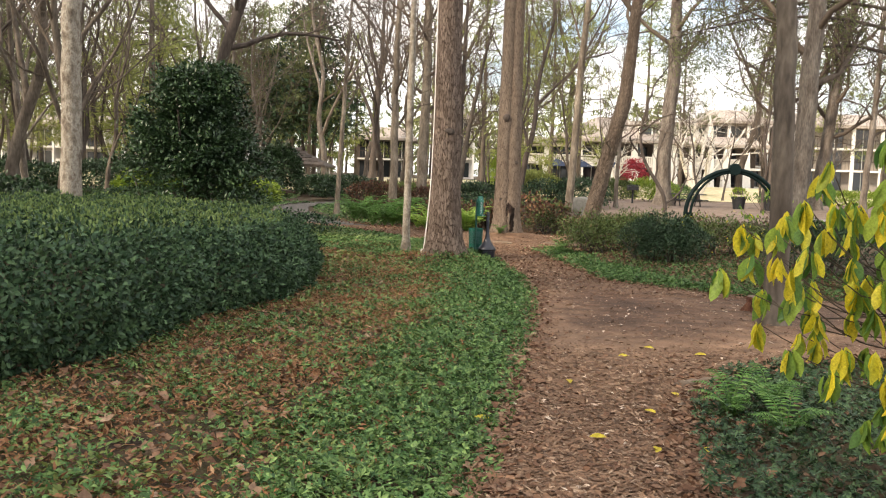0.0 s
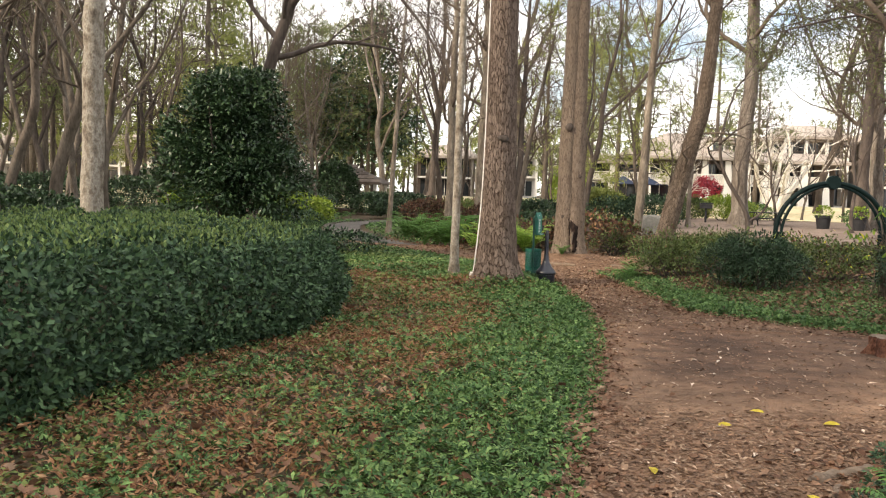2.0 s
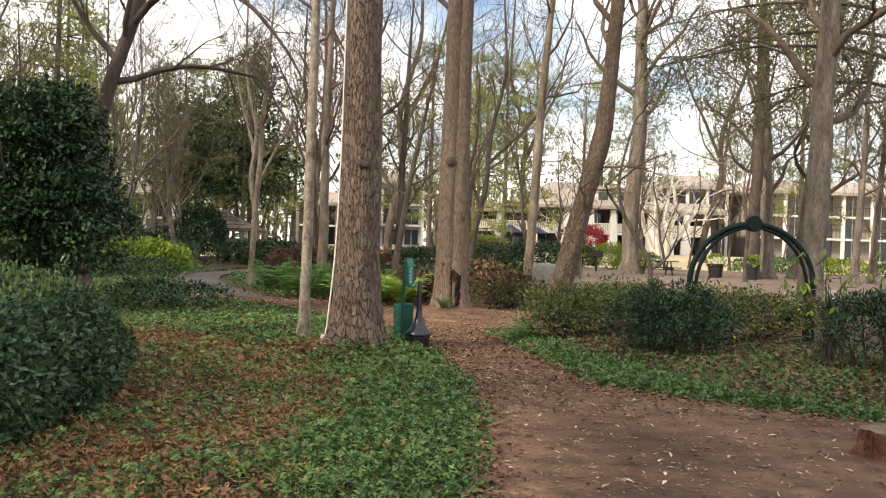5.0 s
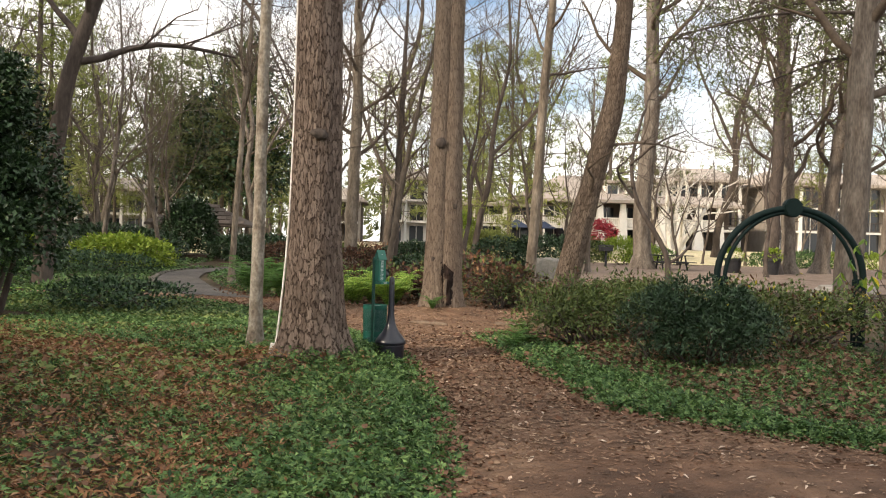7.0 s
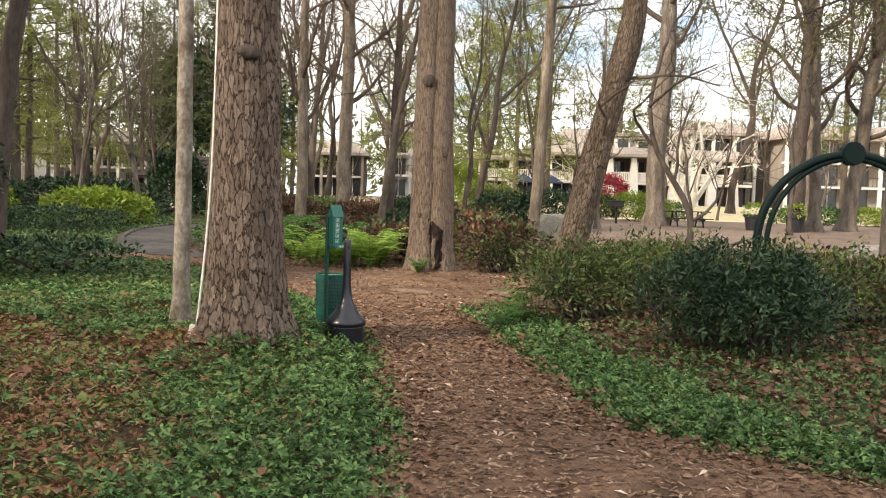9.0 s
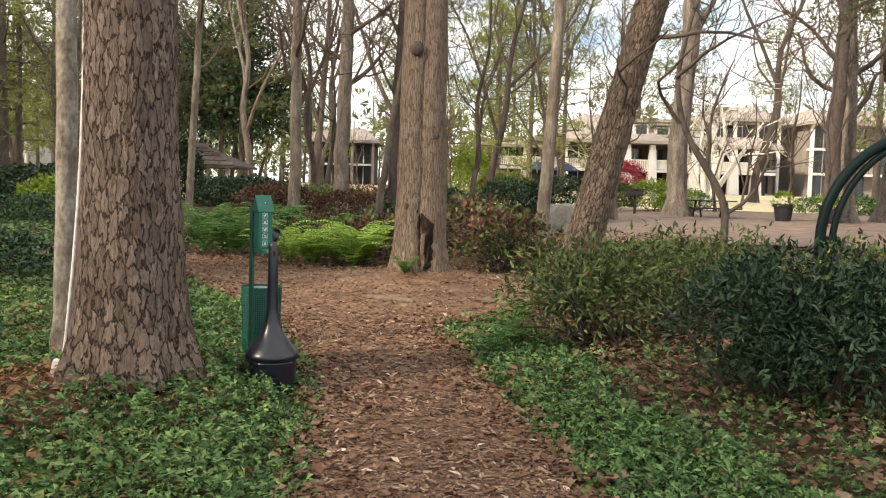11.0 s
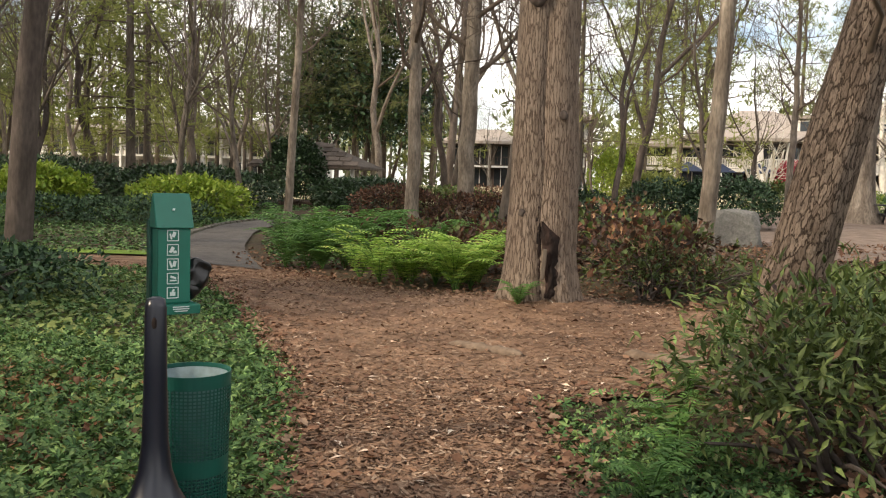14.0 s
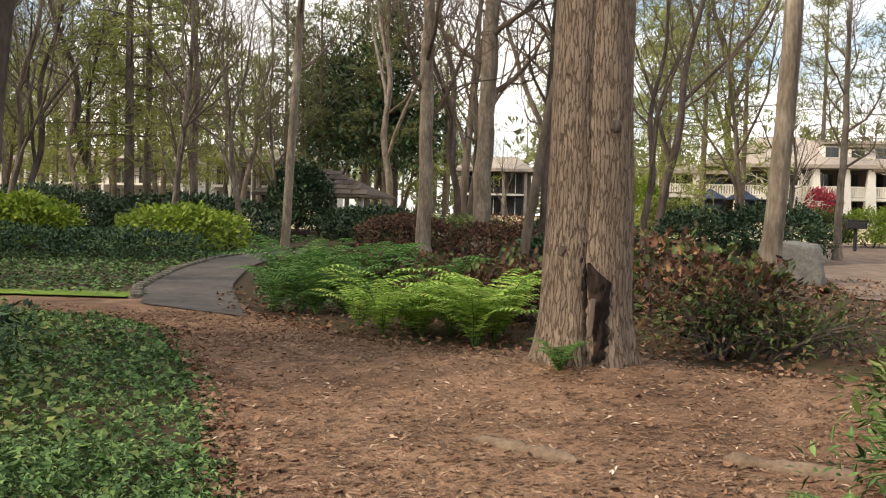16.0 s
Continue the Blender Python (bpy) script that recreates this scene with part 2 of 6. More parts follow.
# brown wall, darkened to hold the shade under the lodge's balcony and eaves
M["shade_wall"] = material("brown_wall_with_shade", [(0.085, 0.066, 0.054), (0.13, 0.102, 0.083)], 0.9, 1.2, stretch=(1, 1, 0.2))
M["taupe"] = material("taupe_stucco", [(0.26, 0.225, 0.19), (0.34, 0.30, 0.26)], 0.9, 1.0, fine=0.1)
M["shingle"] = material("weathered_shingle", [(0.28, 0.24, 0.205), (0.40, 0.345, 0.30), (0.34, 0.29, 0.25)], 0.95, 1.5, bump=0.5, stretch=(1, 1, 4))
M["gaz_shingle"] = material("gazebo_shingle", [(0.05, 0.039, 0.032), (0.09, 0.072, 0.06)], 0.95, 3, vary="object")
M["dark_wood"] = material("dark_stained_wood", [(0.05, 0.036, 0.028), (0.085, 0.062, 0.048)], 0.85, 4)
M["liner"] = material("bin_liner_film", [(0.14, 0.19, 0.20)], 0.35, 6)
M["window"] = material("window_glass", [(0.03, 0.035, 0.04)], 0.08, 4, spec=0.6, fine=0.02)
M["umbrella"] = material("navy_canvas", [(0.03, 0.04, 0.08), (0.04, 0.055, 0.10)], 0.85, 4)
M["furniture"] = material("dark_plastic_coated_steel", [(0.015, 0.015, 0.018), (0.03, 0.03, 0.034)], 0.5, 4)
M["white_plastic"] = material("white_lounger_frame", [(0.75, 0.73, 0.70)], 0.6, 4, fine=0.05)
M["moss"] = material("moss_strip", [(0.10, 0.17, 0.02), (0.16, 0.24, 0.03)], 0.95, 6, bump=0.8, bump_scale=40)


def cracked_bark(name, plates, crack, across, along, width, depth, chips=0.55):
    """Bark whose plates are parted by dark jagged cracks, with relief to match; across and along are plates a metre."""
    m = bpy.data.materials.new(name)
    m.use_nodes = True
    n, l = m.node_tree.nodes, m.node_tree.links
    bsdf = n["Principled BSDF"]
    bsdf.inputs["Roughness"].default_value, bsdf.inputs["Specular IOR Level"].default_value = 0.93, 0.15
    tc, mp, warp, add = n.new("ShaderNodeTexCoord"), n.new("ShaderNodeMapping"), n.new("ShaderNodeTexNoise"), n.new("ShaderNodeVectorMath")
    mp.inputs["Scale"].default_value = (across, along, 0)
    girth = n.new("ShaderNodeAttribute")
    girth.attribute_name = "girth"
    warp.inputs["Scale"].default_value, warp.inputs["Detail"].default_value = 2.3, 8.0
    sc = n.new("ShaderNodeVectorMath")
    sc.operation = "SCALE"
    sc.inputs["Scale"].default_value = 1.35
    l.new(girth.outputs["Vector"], mp.inputs[0])
    l.new(mp.outputs[0], warp.inputs["Vector"])
    l.new(warp.outputs["Color"], sc.inputs[0])
    l.new(mp.outputs[0], add.inputs[0])
    l.new(sc.outputs[0], add.inputs[1])
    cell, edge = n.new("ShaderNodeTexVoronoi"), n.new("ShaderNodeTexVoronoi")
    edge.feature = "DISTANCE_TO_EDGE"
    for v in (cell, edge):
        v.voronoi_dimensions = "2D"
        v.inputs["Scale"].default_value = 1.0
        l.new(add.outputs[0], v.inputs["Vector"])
    ramp = n.new("ShaderNodeValToRGB")
    sep = n.new("ShaderNodeSeparateColor")
    l.new(cell.outputs["Color"], sep.inputs[0])
    grain = n.new("ShaderNodeTexNoise")
    grain.inputs["Scale"].default_value, grain.inputs["Detail"].default_value = 30.0, 8.0
    gm = n.new("ShaderNodeMapping")
    gm.inputs["Scale"].default_value = (1, 1, 0.3)
    l.new(tc.outputs["Object"], gm.inputs[0])
    l.new(gm.outputs[0], grain.inputs["Vector"])
    mixv = n.new("ShaderNodeMath")
    mixv.operation = "MULTIPLY_ADD"
    l.new(sep.outputs[0], mixv.inputs[0])
    mixv.inputs[1].default_value = 0.42
    gs = n.new("ShaderNodeMath")
    gs.operation = "MULTIPLY"
    gs.inputs[1].default_value = 0.80
    l.new(grain.outputs[0], gs.inputs[0])
    l.new(gs.outputs[0], mixv.inputs[2])
    l.new(mixv.outputs[0], ramp.inputs[0])
    for i, c in enumerate(plates):
        e = ramp.color_ramp.elements[i] if i < 2 else ramp.color_ramp.elements.new(0.5)
        e.position, e.color = 0.2 + 0.65 * i / (len(plates) - 1), (*c, 1)
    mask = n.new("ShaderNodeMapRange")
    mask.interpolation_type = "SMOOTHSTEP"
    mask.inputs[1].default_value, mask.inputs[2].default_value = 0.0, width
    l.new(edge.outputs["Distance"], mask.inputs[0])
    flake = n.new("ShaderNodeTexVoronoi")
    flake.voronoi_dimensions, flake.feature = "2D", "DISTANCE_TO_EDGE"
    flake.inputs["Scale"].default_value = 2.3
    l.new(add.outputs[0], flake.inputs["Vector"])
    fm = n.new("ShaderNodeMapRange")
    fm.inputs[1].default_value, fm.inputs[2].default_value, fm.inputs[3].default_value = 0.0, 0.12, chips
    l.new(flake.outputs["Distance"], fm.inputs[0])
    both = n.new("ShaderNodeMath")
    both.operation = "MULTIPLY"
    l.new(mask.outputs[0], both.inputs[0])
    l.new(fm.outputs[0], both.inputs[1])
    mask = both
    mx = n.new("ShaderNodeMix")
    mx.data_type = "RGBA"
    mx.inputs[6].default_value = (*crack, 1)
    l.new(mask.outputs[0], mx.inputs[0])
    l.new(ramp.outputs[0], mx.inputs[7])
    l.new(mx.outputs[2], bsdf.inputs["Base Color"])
    hs = n.new("ShaderNodeMath")
    hs.operation = "MULTIPLY_ADD"
    l.new(grain.outputs[0], hs.inputs[0])
    hs.inputs[1].default_value = 0.6
    l.new(mask.outputs[0], hs.inputs[2])
    b = n.new("ShaderNodeBump")
    b.inputs["Strength"].default_value, b.inputs["Distance"].default_value = 1.0, depth
    l.new(hs.outputs[0], b.inputs["Height"])
    l.new(b.outputs[0], bsdf.inputs["Normal"])
    return m


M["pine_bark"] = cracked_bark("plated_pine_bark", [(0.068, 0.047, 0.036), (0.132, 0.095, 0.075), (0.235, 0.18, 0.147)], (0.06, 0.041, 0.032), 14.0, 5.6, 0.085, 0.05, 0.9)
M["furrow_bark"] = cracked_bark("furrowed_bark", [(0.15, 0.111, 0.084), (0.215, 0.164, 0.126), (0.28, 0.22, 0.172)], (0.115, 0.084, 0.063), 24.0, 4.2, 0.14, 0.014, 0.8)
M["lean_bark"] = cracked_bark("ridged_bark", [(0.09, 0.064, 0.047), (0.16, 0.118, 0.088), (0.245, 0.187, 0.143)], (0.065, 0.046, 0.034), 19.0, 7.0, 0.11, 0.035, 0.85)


# ---- building blocks ----
rng = np.random.default_rng(11)


def link(name, mesh, mat, parent=None, label=""):
    if mat and not mesh.materials:
        mesh.materials.append(M[mat])
    ob = new(name, mesh)
    if parent:
        ob.parent = parent
    if label:
        ob["label"] = label
    return ob


def part(name, bm, mat, parent=None, label="", smooth=False):
    """One bmesh as one mesh object under a thing or a part."""
    me = bpy.data.meshes.new(name)
    bm.normal_update()
    bm.to_mesh(me)
    bm.free()
    if smooth:
        me.polygons.foreach_set("use_smooth", [True] * len(me.polygons))
    return link(name, me, mat, parent, label)


def mesh_np(name, verts, faces, smooth=False):
    """A mesh from arrays: faces is a list of (n, k) index arrays."""
    me = bpy.data.meshes.new(name)
    verts = np.asarray(verts, np.float32)
    me.vertices.add(len(verts))
    me.vertices.foreach_set("co", verts.ravel())
    loops = np.concatenate([f.ravel() for f in faces]).astype(np.int32)
    sizes = np.concatenate([np.full(len(f), f.shape[1], np.int32) for f in faces])
    starts = np.concatenate([[0], np.cumsum(sizes)[:-1]]).astype(np.int32)
    me.loops.add(len(loops))
    me.loops.foreach_set("vertex_index", loops)
    me.polygons.add(len(sizes))
    me.polygons.foreach_set("loop_start", starts)
    me.polygons.foreach_set("loop_total", sizes)
    if smooth:
        me.polygons.foreach_set("use_smooth", np.ones(len(sizes), bool))
    me.update(calc_edges=True)
    return me


def empty(name, loc=(0, 0, 0), **tags):
    ob = new(name)
    ob.location = loc
    ob.empty_display_size = 0.2
    return tagged(ob, **tags)


def box(bm, cx, cy, cz, sx, sy, sz, rot=None, bevel=0.0):
    m = Matrix.Translation((cx, cy, cz)) @ (rot or Matrix.Identity(4)) @ Matrix.Diagonal((sx, sy, sz, 1))
    r = bmesh.ops.create_cube(bm, size=1.0, matrix=m)
    if bevel:
        edges = list({e for v in r["verts"] for e in v.link_edges})
        bmesh.ops.bevel(bm, geom=edges, offset=bevel, segments=2, affect="EDGES", profile=0.5)
    return bm


def lathe(bm, profile, segs=32, cx=0, cy=0, cap=True):
    rings = []
    for r, z in profile:
        rings.append([bm.verts.new((cx + r * math.cos(2 * math.pi * i / segs), cy + r * math.sin(2 * math.pi * i / segs), z)) for i in range(segs)])
    for a, b in zip(rings, rings[1:]):
        for i in range(segs):
            bm.faces.new((a[i], a[(i + 1) % segs], b[(i + 1) % segs], b[i]))
    if cap:
        bm.faces.new(rings[0][::-1])
        bm.faces.new(rings[-1])
    return bm


def tube_arrays(paths):
    """Tapered tubes: each path is (points, radii, sides). Gives vertices and quads."""
    vs, fs, base = [], [], 0
    for pts, rad, sides in paths:
        p, rad = np.asarray(pts, float), np.asarray(rad, float)
        tan = np.gradient(p, axis=0)
        tan /= np.linalg.norm(tan, axis=1, keepdims=True) + 1e-9
        ref = np.array([1.0, 0, 0]) if abs(tan[0][0]) < 0.8 else np.array([0, 1.0, 0])
        u = np.cross(tan, ref)
        u /= np.linalg.norm(u, axis=1, keepdims=True) + 1e-9
        w = np.cross(tan, u)
        a = np.arange(sides) * 2 * np.pi / sides
        ring = p[:, None, :] + rad[:, None, None] * (np.cos(a)[None, :, None] * u[:, None, :] + np.sin(a)[None, :, None] * w[:, None, :])
        vs.append(ring.reshape(-1, 3))
        k = len(p)
        i, j = np.meshgrid(np.arange(k - 1), np.arange(sides), indexing="ij")
        j2 = (j + 1) % sides
        fs.append((base + np.stack([i * sides + j, i * sides + j2, (i + 1) * sides + j2, (i + 1) * sides + j], -1)).reshape(-1, 4))
        base += k * sides
    return np.concatenate(vs), [np.concatenate(fs)]


def bez(points, n):
    """A smooth line through points."""
    p = np.asarray(points, float)
    t = np.concatenate([[0], np.cumsum(np.linalg.norm(np.diff(p, axis=0), axis=1))])
    s = np.linspace(0, t[-1], n)
    q = np.stack([np.interp(s, t, p[:, k]) for k in range(p.shape[1])], -1)
    for _ in range(2):
        q[1:-1] = 0.25 * q[:-2] + 0.5 * q[1:-1] + 0.25 * q[2:]
    return q


LEAF = {
    "oval": (np.array([(0, 0, 0), (0.26, 0.45, 0.06), (0, 1, -0.06), (-0.26, 0.45, 0.06)]), np.array([(0, 1, 2), (0, 2, 3)])),
    "leaf": (np.array([(0, 0, 0), (0.13, 0.28, 0.05), (0.14, 0.6, 0.04), (0, 1, -0.1), (-0.14, 0.6, 0.04), (-0.13, 0.28, 0.05)]), np.array([(0, 1, 2), (0, 2, 3), (0, 3, 4), (0, 4, 5)])),
    "lance": (np.array([(0, 0, 0), (0.15, 0.4, 0.04), (0, 1, -0.12), (-0.15, 0.4, 0.04)]), np.array([(0, 1, 2), (0, 2, 3)])),
    "ivy": (np.array([(0, 0, 0), (0.45, 0.22, 0.05), (0.2, 0.6, 0.0), (0, 1, -0.1), (-0.2, 0.6, 0.0), (-0.45, 0.22, 0.05)]),
            np.array([(0, 1, 2), (0, 2, 3), (0, 3, 4), (0, 4, 5)])),
    "oak": (np.array([(0, 0, 0), (0.22, 0.2, 0.10), (0.14, 0.42, 0.02), (0.36, 0.6, 0.16), (0.1, 0.8, 0.0), (0, 1, 0.12), (-0.12, 0.78, 0.02), (-0.34, 0.55, 0.15), (-0.13, 0.4, 0.0), (-0.22, 0.2, 0.08)]),
            np.array([(0, 1, 9), (1, 8, 9), (1, 3, 8), (3, 4, 8), (4, 7, 8), (4, 5, 7)])),
    "trefoil": (np.array([(0, 0, 0), (0.17, 0.62, 0.06), (0, 1, -0.08), (-0.17, 0.62, 0.06), (0.05, 0.3, 0), (0.52, 0.42, 0.04), (0.5, 0.78, -0.06), (-0.05, 0.3, 0), (-0.5, 0.78, -0.06), (-0.52, 0.42, 0.04)]),
                np.array([(0, 1, 2), (0, 2, 3), (4, 5, 6), (7, 8, 9)])),
    "droop": (np.array([(0, 0, 0), (0.13, 0.18, 0.05), (0.21, 0.48, 0.06), (0.15, 0.78, 0.0), (0, 1, -0.12), (-0.15, 0.78, 0.0), (-0.21, 0.48, 0.06), (-0.13, 0.18, 0.05), (0, 0.5, -0.03)]),
              np.array([(0, 1, 8), (1, 2, 8), (2, 3, 8), (3, 4, 8), (4, 5, 8), (5, 6, 8), (6, 7, 8), (7, 0, 8)])),
    "chip": (np.array([(-0.16, 0, 0.0), (0.15, 0.05, 0.02), (0.12, 1, 0.05), (-0.13, 0.95, 0.0)]), np.array([(0, 1, 2), (0, 2, 3)])),
    "big": (np.array([(0, 0, 0), (0.16, 0.2, 0.05), (0.24, 0.5, 0.04), (0.14, 0.8, -0.03), (0, 1, -0.14), (-0.14, 0.8, -0.03), (-0.24, 0.5, 0.04), (-0.16, 0.2, 0.05), (0, 0.5, -0.03)]),
            np.array([(0, 1, 8), (1, 2, 8), (2, 3, 8), (3, 4, 8), (4, 5, 8), (5, 6, 8), (6, 7, 8), (7, 0, 8)])),
    "spray": (np.array([(0, 0, 0), (0.26, 0.5, 0.04), (0.02, 1, 0), (0, 0, 0), (-0.34, 0.42, -0.06), (-0.14, 0.9, 0.08), (0, 0.1, 0), (0.4, 0.62, -0.06), (0.24, 0.98, 0.05)]),
              np.array([(0, 1, 2), (3, 4, 5), (6, 7, 8)])),
    "tuft": (np.array([(-0.05, 0, 0), (0.05, 0.05, 0), (0.32, 0.85, 0.1), (0, 0, -0.05), (0, 0, 0.05), (0.0, 1, -0.15), (-0.05, 0, 0), (0.05, 0.04, 0.01), (-0.34, 0.8, 0.0), (0.01, 0, 0), (-0.01, 0, 0.02), (0.08, 0.7, 0.45), (0.01, 0, 0), (-0.01, 0, 0.02), (-0.1, 0.75, -0.4)]),
             np.array([(0, 1, 2), (3, 4, 5), (6, 7, 8), (9, 10, 11), (12, 13, 14)])),
}


def leaves(name, pts, along, up, size, shape, mat, parent=None, label=""):
    """Many small leaves, chips or tufts: where each begins, which way it points, its upper side and its length."""
    tv, tf = LEAF[shape]
    pts, along, up = np.asarray(pts, float), np.asarray(along, float), np.asarray(up, float)
    size = np.broadcast_to(np.asarray(size, float), (len(pts),))
    y = along / (np.linalg.norm(along, axis=1, keepdims=True) + 1e-9)
    x = np.cross(y, up)
    x /= np.linalg.norm(x, axis=1, keepdims=True) + 1e-9
    z = np.cross(x, y)
    v = pts[:, None, :] + size[:, None, None] * (tv[None, :, 0, None] * x[:, None, :] + tv[None, :, 1, None] * y[:, None, :] + tv[None, :, 2, None] * z[:, None, :])
    f = (np.arange(len(pts))[:, None, None] * len(tv) + tf[None]).reshape(-1, 3)
    return link(name, mesh_np(name, v.reshape(-1, 3), [f]), mat, parent, label)


def rand_dirs(n, flat=0.0):
    d = rng.normal(size=(n, 3))
    d[:, 2] *= 1 - flat
    return d / (np.linalg.norm(d, axis=1, keepdims=True) + 1e-9)


def smooth(a, b, v):
    t = np.clip((np.asarray(v, float) - a) / (b - a), 0, 1)
    return t * t * (3 - 2 * t)


# ---- the lie of the land ----
def lumps(x, y, s, k=0.0):
    """Soft even unevenness from a few crossing waves."""
    return (np.sin(x * 1.7 * s + 1.3 + k) * np.cos(y * 1.3 * s - 0.7 + k) + 0.5 * np.sin(x * 3.1 * s - y * 2.3 * s + 2.1 + k) + 0.3 * np.cos(x * 5.3 * s + y * 4.1 * s + k * 2)) / 1.8


def H(x, y):
    x, y = np.asarray(x, float), np.asarray(y, float)
    h = 0.36 * (1 - smooth(-1.5, 6.5, y)) - 0.09 * np.exp(-((y - 15.5) / 4.0) ** 2)
    h = h + 0.30 * smooth(31, 60, y) + 1.15 * smooth(58, 96, y) + 0.38 * smooth(26, 34, y) * smooth(2.2, 5.5, x) * (1 - smooth(50, 75, y))
    h = h + 0.20 * np.exp(-((x - 0.05) ** 2 + (y - 19.5) ** 2) / 0.7) + 0.16 * np.exp(-((x - 2.0) ** 2 + (y - 27.7) ** 2) / 1.2)
    h = h + 0.10 * smooth(3.2, 5.0, x) * smooth(15, 17.5, y) * (1 - smooth(26, 34, y))
    on = smooth(path_left(y) - 0.1, path_left(y) - 0.6, x) + smooth(path_right(y) + 0.1, path_right(y) + 0.6, x)
    return h + 0.03 * lumps(x, y, 1.0) * (0.25 + np.clip(on, 0, 1))


LEFT_Y = [-12, 0, 5.05, 7.1, 11.4, 14.8, 16.9, 18, 20, 20.8, 21.7, 23.2, 24.6, 26.4, 29.1, 30.2, 30.5, 33]
LEFT_X = [-1.6, -0.6, 0.2, 0.5, 1.16, 1.5, 1.55, 1.42, 1.2, 1.0, 0.72, 0.25, -0.4, -1.3, -3.0, -4.5, -8.5, -9.5]
RIGHT_Y = [-12, 0, 5.3, 7.2, 8.6, 9.6, 10.1, 14.6, 15.0, 15.9, 17, 19.4, 21, 22.9, 23.5, 24.1, 27.0, 27.9, 28.3, 28.8, 29.5, 31, 33]
RIGHT_X = [0.7, 1.45, 1.68, 2.2, 2.9, 4.6, 16, 16, 5.6, 4.2, 3.2, 2.8, 2.5, 2.2, 3.1, 4.8, 5.2, 3.6, 1.2, 0.2, -0.9, -2.6, -3.8]


def path_left(y):
    return np.interp(y, LEFT_Y, LEFT_X)


def path_right(y):
    return np.interp(y, RIGHT_Y, RIGHT_X)


def sheet(name, xs, ys, mat, lift=0.0):
    X, Y = np.meshgrid(xs, ys)
    v = np.stack([X, Y, H(X, Y) + lift], -1).reshape(-1, 3)
    nx, ny = len(xs), len(ys)
    i, j = np.meshgrid(np.arange(ny - 1), np.arange(nx - 1), indexing="ij")
    f = np.stack([i * nx + j, i * nx + j + 1, (i + 1) * nx + j + 1, (i + 1) * nx + j], -1).reshape(-1, 4)
    return link(name, mesh_np(name, v, [f], True), mat)


def rows_sheet(name, left, right, n, mat, lift):
    """A strip between two lines of (x, y) places."""
    left, right = np.asarray(left, float), np.asarray(right, float)
    k = np.linspace(0, 1, n)[None, :, None]
    p = left[:, None, :] * (1 - k) + right[:, None, :] * k
    z = H(p[..., 0], p[..., 1]) + lift + 0.008 * lumps(p[..., 0], p[..., 1], 6.0)
    v = np.concatenate([p, z[..., None]], -1).reshape(-1, 3)
    i, j = np.meshgrid(np.arange(len(left) - 1), np.arange(n - 1), indexing="ij")
    f = np.stack([i * n + j, i * n + j + 1, (i + 1) * n + j + 1, (i + 1) * n + j], -1).reshape(-1, 4)
    return link(name, mesh_np(name, v, [f], True), mat)


far = [60, 80, 110, 160, 240, 400, 800]
gx = np.concatenate([[-v for v in far[::-1]], np.arange(-45, -9, 1.5), np.arange(-9, 12, 0.2), np.arange(12, 46, 1.5), far])
gy = np.concatenate([[-800, -400, -200, -100, -50, -25], np.arange(-15, -2, 1.0), np.arange(-2, 36, 0.2), np.arange(36, 70, 1.0), [75, 85, 100, 130, 170, 240, 400, 800]])
tagged(sheet("ground", gx, gy, "soil"), "woodland ground of dark soil and leaf litter", "ground", kind="structure")


def worn(x, y):
    """How far the mulch is trodden away, from 0 to 1."""
    rim = np.minimum(x - path_left(y), np.minimum(path_right(y), 9.0) - x)
    across = smooth(0.12, 0.85, rim + 0.22 * lumps(x, y, 2.2, 1.1) + 0.14 * lumps(x, y, 6.0, 0.3))
    y = y + 0.7 * lumps(x, y, 1.3, 2.0)
    return across * smooth(9.6, 12.6, y) * smooth(21.8, 18.0, y) * 0.92


py = np.arange(-12, 32.41, 0.12)
wob = 0.05 * lumps(py, py * 0.7, 2.3)
path_ob = rows_sheet("path", np.stack([path_left(py) + wob, py], -1), np.stack([path_right(py) - wob, py], -1), 80, "mulch", 0.025)
co = np.empty(len(path_ob.data.vertices) * 3, np.float32)
path_ob.data.vertices.foreach_get("co", co)
co = co.reshape(-1, 3)
path_ob.data.attributes.new("worn", "FLOAT", "POINT").data.foreach_set("value", worn(co[:, 0], co[:, 1]).astype(np.float32))
tagged(path_ob, "worn footpath of reddish-brown bark mulch", "path", kind="structure")
tagged(rows_sheet("lawn", [(-60, y) for y in np.linspace(63, 92, 12)], [(90, y) for y in np.linspace(63, 92, 12)], 60, "lawn", 0.05), "dry straw-coloured winter lawn before the lodge", "lawn", kind="structure")
tagged(rows_sheet("clearing", [(6.0 + 0.12 * (y - 33), y) for y in np.linspace(33, 62, 30)], [(34, y) for y in np.linspace(33, 62, 30)], 30, "clearing", 0.03), "mulched picnic clearing under the pines", "ground", kind="structure")
al = bez([(-4.7, 31.6), (-5.87, 33.8), (-7.2, 38.0), (-8.0, 42.0), (-7.9, 45.0), (-6.5, 48.5), (-3, 51)], 50)
ar = bez([(-2.6, 30.6), (-3.4, 32.2), (-4.67, 35), (-6.1, 39.4), (-6.7, 43.0), (-6.3, 45.0), (-5.0, 47.0), (-2, 49)], 50)
tagged(rows_sheet("asphalt_path", al, ar, 10, "asphalt", 0.045), "grey asphalt garden path curving behind the trees", "path", kind="structure")


